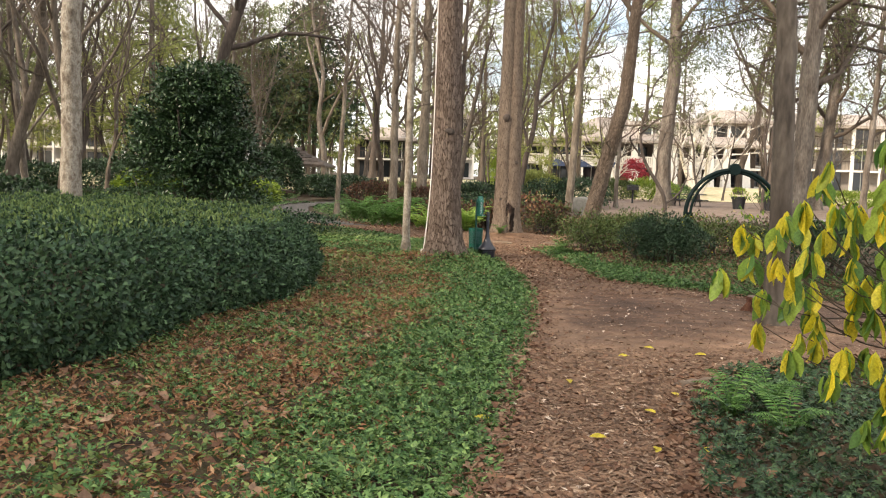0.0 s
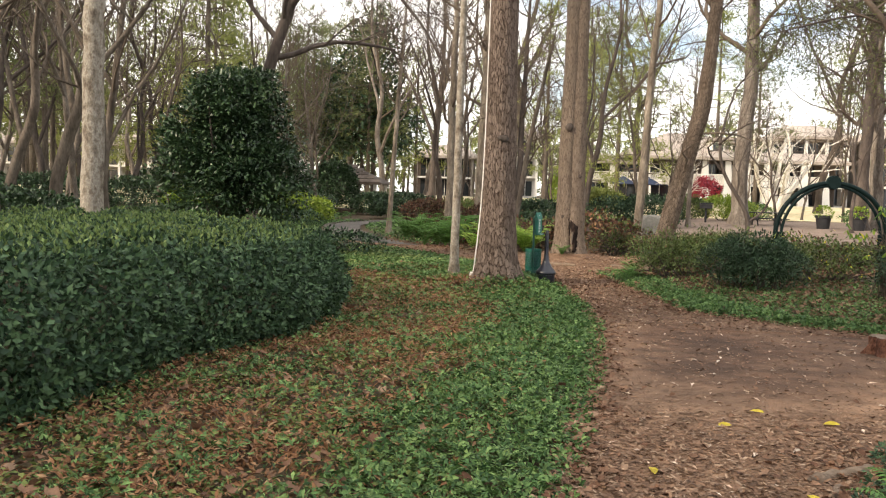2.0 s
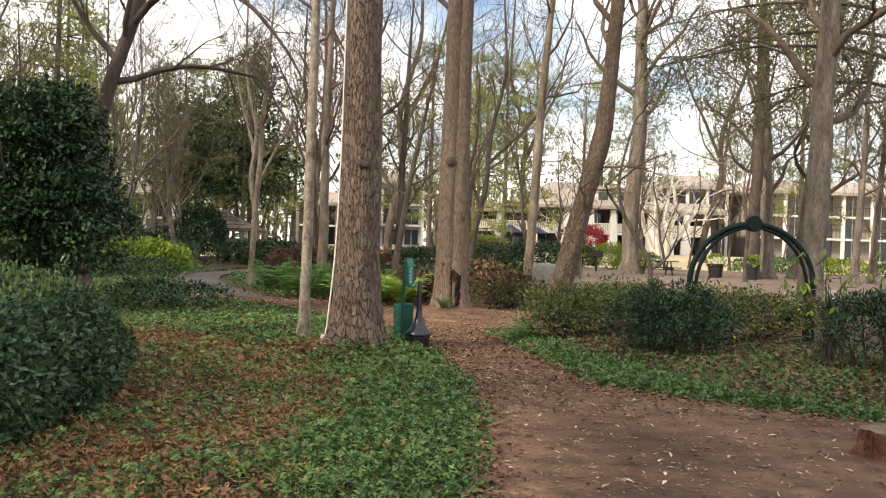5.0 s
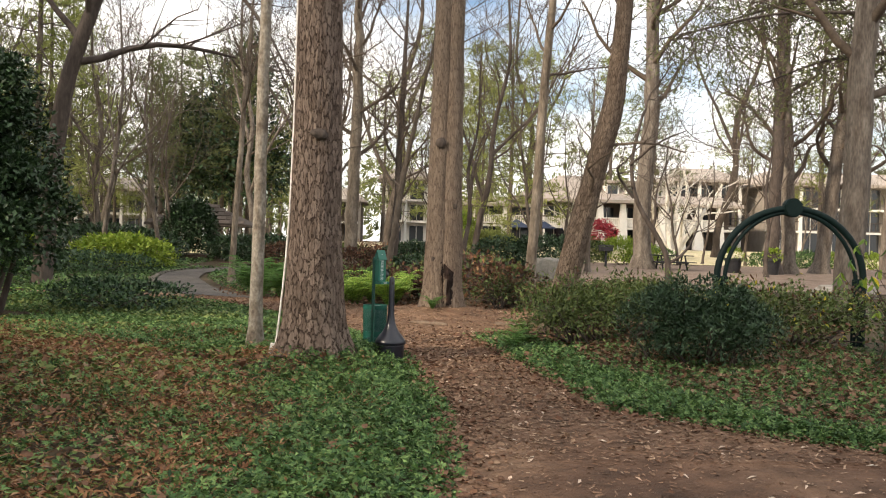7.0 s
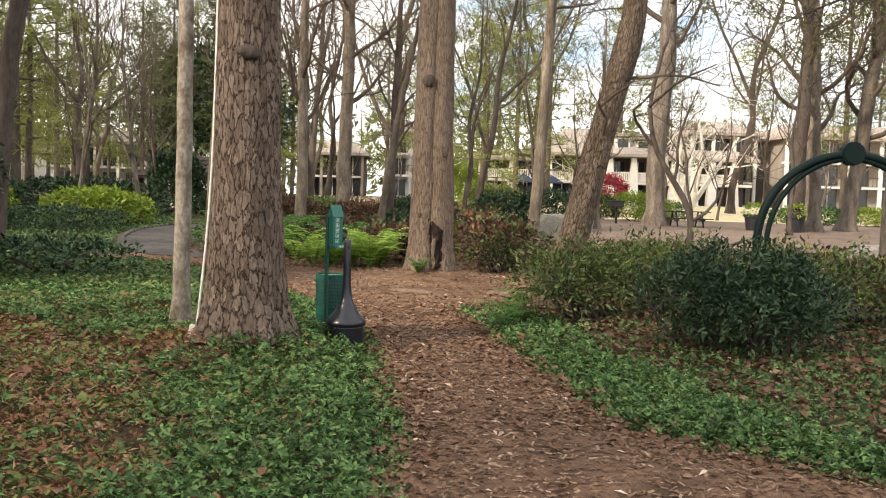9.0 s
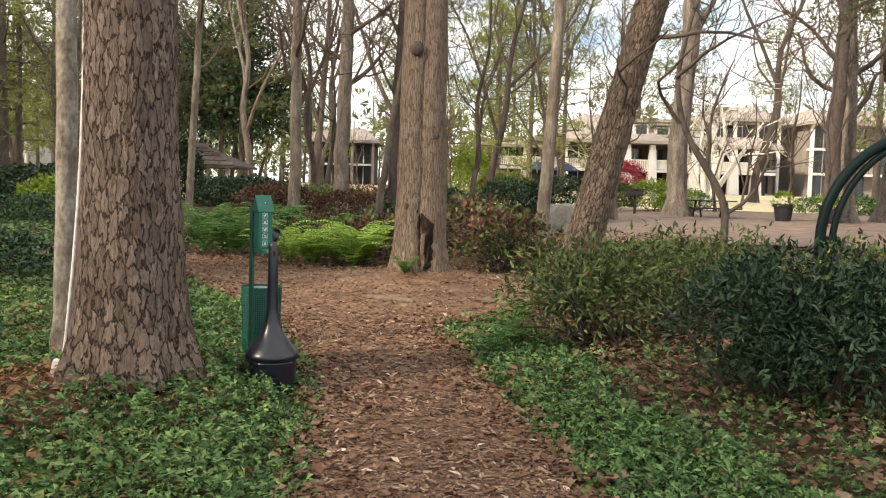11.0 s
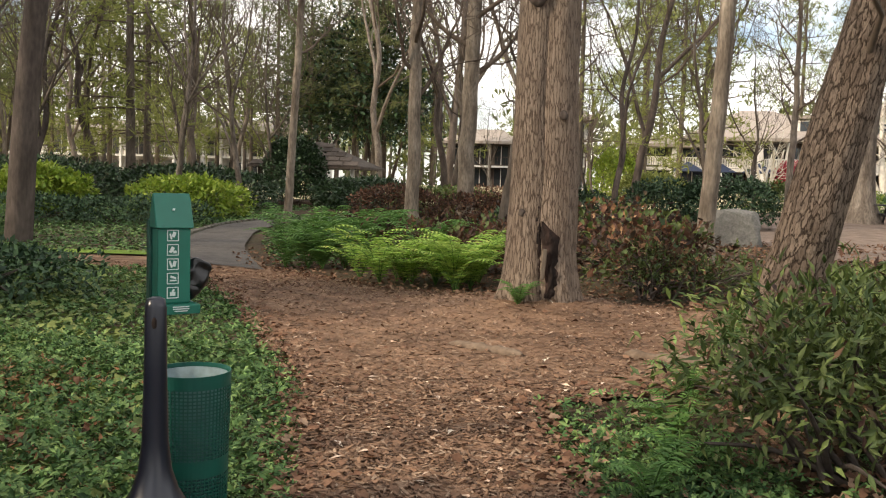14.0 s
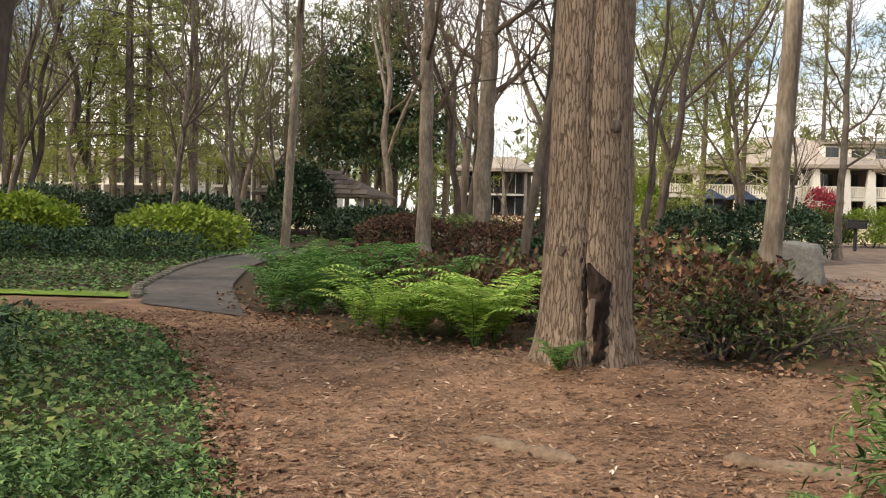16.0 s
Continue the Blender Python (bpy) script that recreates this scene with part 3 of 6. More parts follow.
# ---- trees ----
def bark_trunk(name, line, radii, mat, parent, kind="plate", segs=72, step=0.045, flare=0.0, seed=0.0, label="", lobes=(), cells=(13.0, 4.6), amp_plate=0.012):
    """A trunk with real bark relief: plates or furrows; its girth is kept as an attribute for the bark pattern."""
    line = np.asarray(line, float)
    length = np.sum(np.linalg.norm(np.diff(line, axis=0), axis=1))
    n = max(12, int(length / step))
    p = bez(line, 400)
    t0 = np.concatenate([[0], np.cumsum(np.linalg.norm(np.diff(line, axis=0), axis=1))])
    s = np.concatenate([np.arange(0, min(5.0, length), step), np.arange(min(5.0, length), length, 0.12)])
    n = len(s)
    p = np.stack([np.interp(s, np.linspace(0, length, 400), p[:, k]) for k in range(3)], -1)
    rad = np.interp(s, t0, radii)
    verts, rel, girth = np.empty((n, segs, 3)), np.empty((n, segs)), np.zeros((n, segs, 3))
    for i in range(n):
        for j in range(segs):
            a = 2 * math.pi * j / segs + math.pi / 2
            ca, sa = math.cos(a), math.sin(a)
            r = rad[i]
            if flare:
                r *= 1 + flare * math.exp(-s[i] / 0.30) * (1 + 0.35 * math.sin(5 * a + seed) + 0.2 * math.sin(9 * a + 2 * seed))
            for la, lw in lobes:
                d = (a - la + math.pi) % (2 * math.pi) - math.pi
                r *= 1 + lw * math.exp(-(d / 0.28) ** 2)
            R0 = rad[0]
            girth[i, j] = (a * R0, s[i] + seed, 0)
            if kind == "plate":
                wz = noise.noise((ca * 2, sa * 2, s[i] * 1.5 + seed)) * 0.9
                jag = 0.24 * noise.noise((ca * R0 * 40 + seed, sa * R0 * 40, s[i] * 17))
                q = (ca * R0 * cells[0] + wz + jag + seed, sa * R0 * cells[0] + wz - jag, s[i] * cells[1] + jag + 1.2 * noise.noise((ca * 3 + seed, sa * 3, s[i] * 2)))
                d, _ = noise.voronoi(q)
                e = min(1.0, max(0.0, (d[1] - d[0]) * 3.0))
                e = e * (0.78 + 0.34 * noise.noise((q[0] * 2.5, q[1] * 2.5, q[2] * 3)))
                amp = amp_plate
            else:
                q = (ca * R0 * 22 + seed, sa * R0 * 22, s[i] * 2.0 + 0.8 * noise.noise((ca * 4 + seed, sa * 4, s[i] * 1.5)))
                d, _ = noise.voronoi(q)
                e = min(1.0, max(0.0, (d[1] - d[0]) * 1.8))
                e = 0.55 * e + 0.45 * (0.5 + 0.5 * noise.noise((ca * R0 * 50, sa * R0 * 50, s[i] * 4 + seed)))
                amp = 0.010
            rel[i, j] = max(0.0, min(1.0, e))
            r += amp * (rel[i, j] - 0.5) + 0.02 * noise.noise((ca * 1.5, sa * 1.5, s[i] * 0.9 + seed))
            verts[i, j] = (p[i][0] + r * ca, p[i][1] + r * sa, p[i][2])
    i, j = np.meshgrid(np.arange(n - 1), np.arange(segs), indexing="ij")
    j2 = (j + 1) % segs
    f = np.stack([i * segs + j, i * segs + j2, (i + 1) * segs + j2, (i + 1) * segs + j], -1).reshape(-1, 4)
    me = mesh_np(name, verts.reshape(-1, 3), [f], True)
    me.attributes.new("girth", "FLOAT_VECTOR", "POINT").data.foreach_set("vector", girth.ravel().astype(np.float32))
    return link(name, me, mat, parent, label)


def grow(start, way, length, r, level, out, r_local, wander=0.25, lift=0.12, kids=(6, 5, 4), droop=0.0, min_r=0.005):
    """A limb with its smaller limbs, as tapered lines in out."""
    k = 7 if level < 2 else 5 if level == 2 else 3
    p, d = np.array(start, float), np.array(way, float)
    d /= np.linalg.norm(d)
    pts = [p.copy()]
    for _ in range(k - 1):
        d = d + wander * r_local.normal(size=3) * (0.6 if level == 0 else 1.0) + np.array([0, 0, lift - droop])
        d /= np.linalg.norm(d)
        p = p + d * length / (k - 1)
        pts.append(p.copy())
    rad = np.linspace(r, max(min_r, r * 0.35), k)
    out.append((np.array(pts), rad, 8 if level == 0 else 5 if level == 1 else 3))
    if level >= len(kids):
        return
    for c in range(kids[level]):
        f = 0.25 + 0.75 * (c + r_local.random()) / kids[level]
        i = min(k - 2, int(f * (k - 1)))
        q = pts[i] + (pts[i + 1] - pts[i]) * (f * (k - 1) - i)
        side = r_local.normal(size=3)
        side -= d * side.dot(d)
        side /= np.linalg.norm(side) + 1e-9
        w = 0.75 * d + (0.75 + 0.4 * r_local.random()) * side
        grow(q, w, length * (0.42 + 0.3 * r_local.random()), max(min_r, rad[i] * 0.5), level + 1, out, r_local, wander, lift, kids, droop, min_r)


def bare_crown(seed, line, radii, first, count, length, kids=(5, 5), spread=1.0, lift=0.14, droop=0.0, min_r=0.006):
    """The limbs of a leafless tree, set along its trunk from the height first upwards."""
    r_local = np.random.default_rng(seed)
    line = np.asarray(line, float)
    out = []
    zs = np.linspace(first, line[-1][2] - 0.2, count)
    for i, z in enumerate(zs):
        x, y = np.interp(z, line[:, 2], line[:, 0]), np.interp(z, line[:, 2], line[:, 1])
        r = np.interp(z, line[:, 2], radii)
        a = i * 2.4 + r_local.random()
        f = (z - first) / max(0.1, line[-1][2] - first)
        grow((x, y, z), (math.cos(a) * spread, math.sin(a) * spread, 0.55 + 0.8 * f), length * (1.0 - 0.55 * f) * (0.7 + 0.5 * r_local.random()), max(0.012, r * 0.42), 1, out, r_local, 0.22, lift, (0,) + kids, droop, min_r)
    return out


def tree_thing(name, loc, label, category="tree", group=""):
    return empty(name, loc, label=label, category=category, group=group)


def simple_tree(name, loc, line, radii, mat, label, seed, first, count, length, kids=(5, 5), group="", sides=14, lift=0.14, spread=1.0, droop=0.0, min_r=0.006):
    t = tree_thing(name, loc, label, group=group)
    fine = bez(line, 26)
    fr = np.interp(fine[:, 2], np.asarray(line)[:, 2], radii)
    r_local = np.random.default_rng(seed + 5)
    fine[2:, :2] += r_local.normal(size=(24, 2)) * fr[2:, None] * 0.10
    fr = fr * (1 + 0.7 * np.exp(-(fine[:, 2] - fine[0, 2]) / 0.22))
    v, f = tube_arrays([(fine, fr, sides)])
    link("trunk", mesh_np("trunk", v, f, True), mat, t)
    crown = bare_crown(seed, line, radii, first, count, length, kids, spread, lift, droop, min_r)
    if crown:
        v, f = tube_arrays(crown)
        link("branchwork", mesh_np("branchwork", v, f, True), "twig" if mat != "pale_bark" else mat, t)
    return t


def at(x, y, sink=0.06):
    return (x, y, float(H(x, y)) - sink)


# the big plated pine at the bend
px, pyy = 0.03, 19.45
pine = tree_thing("pine_tree", at(px, pyy), "large pine with plated reddish-grey bark beside the path")
pine_line = [(0, 0, 0), (0, 0, 0.5), (-0.01, 0, 1.5), (-0.02, 0.0, 3), (-0.02, 0.05, 6), (0.0, 0.1, 15)]
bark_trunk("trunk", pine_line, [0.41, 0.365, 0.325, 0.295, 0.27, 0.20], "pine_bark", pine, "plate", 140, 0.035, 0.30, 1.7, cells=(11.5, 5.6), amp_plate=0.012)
bm = bmesh.new()
bmesh.ops.create_icosphere(bm, subdivisions=3, radius=0.075, matrix=Matrix.Translation((0.03, -0.29, 2.72)) @ Matrix.Diagonal((1.5, 0.9, 0.8, 1)))
for v in bm.verts:
    v.co += v.normal * 0.03 * noise.noise(v.co * 14)
part("knot", bm, "dark_bark", pine, "dark healed branch knot", True)
up = bare_crown(4, pine_line, [0.41, 0.36, 0.32, 0.29, 0.27, 0.2], 9.0, 12, 4.0, (5, 4))
v, f = tube_arrays(up)
link("branchwork", mesh_np("branchwork", v, f, True), "twig", pine)

# the hollow double-stemmed tree at the fork
hx, hy = 1.97, 27.62
hollow = tree_thing("hollow_tree", at(hx, hy), "double-stemmed tree with a rotten hollow between its stems")
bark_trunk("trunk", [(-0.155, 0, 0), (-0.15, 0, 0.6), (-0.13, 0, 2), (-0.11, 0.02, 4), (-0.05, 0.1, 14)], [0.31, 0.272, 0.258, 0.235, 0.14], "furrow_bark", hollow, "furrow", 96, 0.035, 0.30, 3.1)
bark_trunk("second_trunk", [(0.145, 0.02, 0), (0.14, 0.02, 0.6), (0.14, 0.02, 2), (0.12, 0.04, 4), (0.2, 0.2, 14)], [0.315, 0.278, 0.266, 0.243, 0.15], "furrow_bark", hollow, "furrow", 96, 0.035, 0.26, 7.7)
def cavity(name, rows_, label):
    """A lumpy strip of rotten wood, a cavity's shade put into its dark colour: rows of (height, middle, half width,
    front).
    """
    bm = bmesh.new()
    zs = np.linspace(rows_[0][0], rows_[-1][0], 46)
    cols = [np.interp(zs, [r[0] for r in rows_], [r[k] for r in rows_]) for k in (1, 2, 3)]
    grid = []
    for i, z in enumerate(zs):
        row = []
        for k in range(11):
            u = k / 5 - 1
            w = cols[1][i] * (1 + 0.45 * noise.noise((z * 9, u * 0.4 + 3, 1.5)))
            y = cols[2][i] + 0.035 * u * u + 0.03 * noise.noise((u * 3, z * 14, 0.7))
            row.append(bm.verts.new((cols[0][i] + u * w + 0.02 * noise.noise((z * 12, 5.0, u)), y, z)))
        grid.append(row)
    for r0, r1 in zip(grid, grid[1:]):
        for k in range(10):
            bm.faces.new((r0[k], r0[k + 1], r1[k + 1], r1[k]))
    return part(name, bm, "rot", hollow, label, True)


cavity("crack", [(0.05, -0.01, 0.075, -0.32), (0.3, -0.01, 0.07, -0.275), (0.6, -0.02, 0.06, -0.25), (1.0, -0.03, 0.035, -0.24), (1.25, -0.04, 0.022, -0.232), (1.5, -0.03, 0.008, -0.215)], "rotten strip coloured with the crack's shade between the stems")
cavity("hollow", [(0.10, 0.13, 0.05, -0.375), (0.30, 0.14, 0.085, -0.335), (0.50, 0.13, 0.075, -0.315), (0.68, 0.12, 0.085, -0.305), (0.82, 0.10, 0.11, -0.30), (0.93, 0.05, 0.05, -0.285), (1.0, 0.02, 0.012, -0.26)], "crumbling wood coloured with the darkness of the hollow")
bm = bmesh.new()
box(bm, 0.055, -0.345, 0.50, 0.05, 0.03, 0.36, Euler((0.0, 0.08, 0)).to_matrix().to_4x4(), 0.012)
part("splinter", bm, "brown_bark", hollow, "bare splinter of heartwood")
for cx, cy, cz, r in ((-0.12, -0.235, 3.62, 0.105), (0.22, -0.24, 2.25, 0.05), (-0.22, -0.24, 1.1, 0.045)):
    bm = bmesh.new()
    bmesh.ops.create_icosphere(bm, subdivisions=3, radius=r, matrix=Matrix.Translation((cx, cy, cz)) @ Matrix.Diagonal((1, 0.7, 1.15, 1)))
    for v in bm.verts:
        v.co += v.normal * 0.02 * noise.noise(v.co * 25)
    part("knot", bm, "dark_bark", hollow, "dark branch scar", True)
v, f = tube_arrays(bare_crown(9, [(0, 0, 0), (0, 0, 4), (0.1, 0.1, 14)], [0.25, 0.2, 0.13], 6.5, 12, 4.5, (5, 5)))
link("branchwork", mesh_np("branchwork", v, f, True), "twig", hollow)

# the leaning tree with the kinked stem
lx, ly = 3.78, 23.7
leaning = tree_thing("leaning_tree", at(lx, ly), "leaning furrowed tree with a sharp kink in its trunk")
lean_line = [(0, 0, 0), (0.24, 0, 1.1), (0.56, 0, 2.5), (0.90, 0, 3.85), (0.98, 0, 4.25), (1.08, 0, 5.3), (1.22, 0.1, 7), (1.5, 0.2, 13)]
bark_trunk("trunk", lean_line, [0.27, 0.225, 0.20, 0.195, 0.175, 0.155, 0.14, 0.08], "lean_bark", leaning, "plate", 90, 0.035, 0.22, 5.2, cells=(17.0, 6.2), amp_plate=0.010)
lo = bare_crown(21, lean_line, [0.3, 0.25, 0.22, 0.22, 0.2, 0.17, 0.16, 0.09], 5.6, 11, 3.6, (5, 5))
for sx, ex in (((0.52, 0, 2.35), (-0.35, -0.2, 0.9)), ((0.95, 0, 3.4), (0.5, -0.3, -0.15))):
    low_ = []
    grow(sx, ex, 1.7, 0.03, 1, low_, np.random.default_rng(3), 0.3, 0.1, (0, 4, 3))
    link("low_branch", mesh_np("low_branch", *tube_arrays(low_), True), "twig", leaning)
v, f = tube_arrays(lo)
link("branchwork", mesh_np("branchwork", v, f, True), "twig", leaning)

# trees that stand singly: x, y, trunk radius, height, lean in x over the height, bark, first limb, limbs, their length, name, label
SINGLE = [
    (-0.88, 20.5, 0.085, 11, 0.1, "lichen_bark", 5.0, 9, 1.6, "sapling", "slender pale-brown sapling beside the big pine"),
    (4.58, 32.6, 0.14, 14, 0.9, "tan_bark", 6.0, 10, 3.0, "slender_tree", "slender brown-barked tree with a slight curve"),
    (12.2, 48.9, 0.39, 19, 0.3, "grey_bark", 8.0, 12, 5.0, "pine_tree", "thick grey-barked pine at the picnic clearing"),
    (11.1, 27.7, 0.30, 16, 0.7, "grey_bark", 5.0, 12, 5.0, "shade_tree", "tall grey-brown shade tree beyond the garden arch"),
    (4.6, 12.0, 0.145, 12, -0.2, "brown_bark", 4.6, 9, 2.5, "path_tree", "grey-barked tree at the side of the path"),
    (-9.05, 21.3, 0.245, 15, 0.0, "lichen_bark", 7.0, 10, 4.0, "pale_tree", "straight tree with pale grey blotched bark"),
    (-4.65, 37.8, 0.10, 11, 0.6, "tan_bark", 4.6, 8, 2.2, "sapling", "thin crooked sapling beside the asphalt path"),
    (-2.6, 43.5, 0.20, 14, 0.15, "tan_bark", 4.0, 10, 3.0, "slender_tree", "slender grey trunk beyond the fern bed"),
    (-1.2, 46.0, 0.27, 16, 0.1, "tan_bark", 5.0, 10, 3.5, "slender_tree", "straight grey trunk beyond the fern bed"),
    (0.6, 47.0, 0.16, 13, 0.4, "dark_bark", 4.0, 10, 3.0, "slender_tree", "thin dark trunk beyond the fern bed"),
    (0.4, 40.0, 0.12, 9, 1.6, "brown_bark", 3.0, 8, 2.0, "slender_tree", "thin trunk leaning over the withered shrubs"),
    (17.2, 46.0, 0.27, 16, 0.1, "dark_bark", 5.0, 11, 4.0, "clearing_tree", "dark straight tree at the edge of the clearing"),
    (18.3, 47.0, 0.30, 15, -0.6, "grey_bark", 4.0, 11, 4.5, "clearing_tree", "grey tree with a curved stem in the clearing"),
    (20.2, 48.0, 0.32, 16, 2.4, "grey_bark", 4.0, 12, 4.5, "clearing_tree", "grey tree leaning outward in the clearing"),
    (21.0, 44.0, 0.16, 13, 0.6, "grey_bark", 4.0, 10, 3.0, "clearing_tree", "slim grey trunk in the clearing"),
    (22.3, 45.0, 0.15, 13, 1.0, "grey_bark", 4.0, 10, 3.0, "clearing_tree", "slim grey trunk in the clearing"),
    (23.2, 42.5, 0.20, 14, 1.3, "dark_bark", 4.0, 10, 3.4, "clearing_tree", "dark slanting trunk in the clearing"),
    (8.6, 44.0, 0.10, 8, 0.1, "grey_bark", 2.5, 9, 2.0, "sapling", "thin grey sapling by the barbecue grill"),
]
for i, (x, y, r, h, lean, mat, first, n, length, name, label) in enumerate(SINGLE):
    bend = 0.3 * r * math.sin(i * 2.1)
    simple_tree(name, at(x, y), [(0, 0, 0), (lean * 0.12 + bend, 0, h * 0.15), (lean * 0.35 - bend, 0, h * 0.4), (lean * 0.65, 0.05, h * 0.7), (lean, 0.1, h)],
                [r * 1.08, r, r * 0.9, r * 0.65, r * 0.22], mat, label, 40 + i, first, n + 3, length * 1.1, (6, 7), min_r=0.007)

# a long needle-hung bough reaching over the arch
bough = tree_thing("hemlock", at(15.4, 30.0), "dark hemlock with long drooping needled boughs")
v, f = tube_arrays([(bez([(0, 0, 0), (0.1, 0, 5), (-0.1, 0, 11)], 14), np.linspace(0.2, 0.08, 14), 10)])
link("trunk", mesh_np("trunk", v, f, True), "dark_bark", bough)
lo, pts_, dirs_ = [], [], []
r_b = np.random.default_rng(5)
for zb, reach, yy in ((6.9, -8.4, -1.2), (7.6, -7.2, 1.5), (6.1, -5.6, 0.6), (8.2, -8.0, -0.4), (7.2, 4.0, 0.5), (8.8, -5.0, 2.0)):
    ln = bez([(0, 0, zb), (reach * 0.3, yy * 0.3, zb + 0.45), (reach * 0.65, yy * 0.7, zb + 0.25), (reach, yy, zb - 0.6)], 16)
    lo.append((ln, np.linspace(0.07, 0.015, 16), 6))
    for k in range(3, 16):
        for _ in range(4):
            start = len(lo)
            grow(ln[k], (0.4 * r_b.normal(), 0.6 * r_b.normal(), -0.35 + 0.4 * r_b.normal()), 1.3, 0.014, 2, lo, r_b, 0.3, -0.05, (0, 0, 4))
            for tp, _, _ in lo[start:]:
                pts_.append(np.repeat(tp[1:], 3, axis=0) + 0.06 * r_b.normal(size=(3 * (len(tp) - 1), 3)))
                dirs_.append(r_b.normal(size=(3 * (len(tp) - 1), 3)))
link("branchwork", mesh_np("branchwork", *tube_arrays(lo), True), "dark_bark", bough)
pts_, dirs_ = np.concatenate(pts_), np.concatenate(dirs_)
leaves("crown", pts_, dirs_, r_b.normal(size=pts_.shape), 0.09 + 0.08 * r_b.random(len(pts_)), "lance", "needles_grey", bough)

# the big leaning tree behind the evergreen, with a long arching limb
bx, by = -9.3, 34.0
big = tree_thing("leaning_oak", at(bx, by), "big dark leaning tree with one long arching limb")
oak_line = [(0, 0, 0), (0.2, 0, 3), (0.55, 0, 6), (1.6, 0, 9), (2.6, 0, 14)]
v, f = tube_arrays([(bez(oak_line, 24), np.linspace(0.29, 0.12, 24), 16)])
link("trunk", mesh_np("trunk", v, f, True), "dark_bark", big)
lo = bare_crown(33, oak_line, [0.42, 0.36, 0.3, 0.25, 0.14], 6.5, 12, 5.0, (5, 5))
arch_pts = bez([(1.35, 0, 8.3), (2.2, -0.5, 9.2), (3.6, -1, 9.5), (5.2, -1.5, 8.9), (6.6, -2, 7.2), (7.4, -2, 5.6)], 20)
lo.append((arch_pts, np.linspace(0.13, 0.02, 20), 7))
for k in range(3, 19, 2):
    grow(arch_pts[k], (0.4, -0.2, -0.5 if k % 4 else 0.7), 1.8, 0.025, 1, lo, np.random.default_rng(k), 0.3, 0.05, (0, 4, 3))
v, f = tube_arrays(lo)
link("branchwork", mesh_np("branchwork", v, f, True), "dark_bark", big)

# ---- the woods behind: a few kinds of tree, many of each ----
protos = []
for k in range(6):
    h = 13 + 1.6 * k
    r = 0.13 + 0.025 * k
    le = (-1) ** k * (0.9 + 0.35 * k)
    stem_line = [(0, 0, 0), (le * 0.05, 0.15, h * 0.12), (le * 0.55, 0.1, h * 0.28), (le * 0.45, 0.5, h * 0.45), (le * 1.2, 0.3, h * 0.68), (le, 0.1, h)]
    protos.append(simple_tree("woodland_tree", at(0, 0), stem_line, [r * 1.05, r, r * 0.88, r * 0.7, r * 0.5, r * 0.2],
                              ("grey_bark", "brown_bark", "dark_bark")[k % 3], "leafless woodland tree with fine bare twigs", 80 + k, h * 0.34, 8, 0.36 * h, (5, 5), group="woods behind the garden", spread=0.85, lift=0.2, sides=8, min_r=0.011))
    forks, r_fork = [], np.random.default_rng(180 + k)
    for q in range(2):
        z = h * (0.2 + 0.16 * q)
        a = 2.1 * k + 2.7 * q
        x0, y0 = np.interp(z, [p[2] for p in stem_line], [p[0] for p in stem_line]), np.interp(z, [p[2] for p in stem_line], [p[1] for p in stem_line])
        grow((x0, y0, z), (0.5 * math.cos(a), 0.5 * math.sin(a), 1.0), h * 0.5, r * 0.55, 0, forks, r_fork, 0.2, 0.1, (5, 4), 0.0, 0.011)
    link("fork", mesh_np("fork", *tube_arrays(forks), True), ("grey_bark", "brown_bark", "dark_bark")[k % 3], protos[-1], "forked bare limbs")


def pine_proto(name, seed, h, r, mat, label, low, n_tufts, width, group):
    t = tree_thing(name, at(0, 0), label, group=group)
    r_local = np.random.default_rng(seed)
    line = [(0, 0, 0), (0.1, 0, h * 0.5), (0, 0, h)]
    v, f = tube_arrays([(bez(line, 14), np.linspace(r, r * 0.25, 14), 9)])
    link("trunk", mesh_np("trunk", v, f, True), "brown_bark", t)
    limbs, pts, dirs = [], [], []
    for i in range(34):
        z = h * (low + (1 - low) * (i + 0.5) / 34)
        a = i * 2.4 + r_local.random()
        reach = width * (1 - 0.75 * ((z / h - low) / (1 - low)) ** 1.5) * (0.35 + 0.8 * r_local.random())
        end = np.array([math.cos(a) * reach, math.sin(a) * reach, z + 0.5 * r_local.normal()])
        mid = np.array([end[0] * 0.5, end[1] * 0.5, z + 0.1])
        limbs.append((bez([(0, 0, z), mid, end], 6), np.linspace(0.05, 0.012, 6), 4))
        m = n_tufts // 34
        f_ = 0.62 + 0.45 * r_local.random(m)
        cl = np.outer(f_, end - np.array([0, 0, z])) + np.array([0, 0, z]) + r_local.normal(size=(m, 3)) * np.array([0.6, 0.6, 0.3])
        pts.append(cl)
        dirs.append(r_local.normal(size=(m, 3)) + np.array([0, 0, 0.6]))
    v, f = tube_arrays(limbs)
    link("branchwork", mesh_np("branchwork", v, f, True), "twig", t)
    pts, dirs = np.concatenate(pts), np.concatenate(dirs)
    leaves("crown", pts, dirs, r_local.normal(size=pts.shape), 0.45 + 0.45 * r_local.random(len(pts)), "tuft", mat, t)
    return t


pines = [pine_proto("background_pine", 5 + k, 15 + 2.5 * k, 0.2 + 0.03 * k, ("needles", "needles_grey", "needles")[k], "tall pine with sparse yellow-green needles", (0.18, 0.32, 0.24)[k], 1190, 4.2, "woods behind the garden") for k in range(3)]

r_place = np.random.default_rng(77)
spots = []


def free(x, y, gap):
    if all((x - a) ** 2 + (y - b) ** 2 > gap * gap for a, b in spots):
        spots.append((x, y))
        return True
    return False


for s in SINGLE:
    spots.append((s[0], s[1]))
used = {}


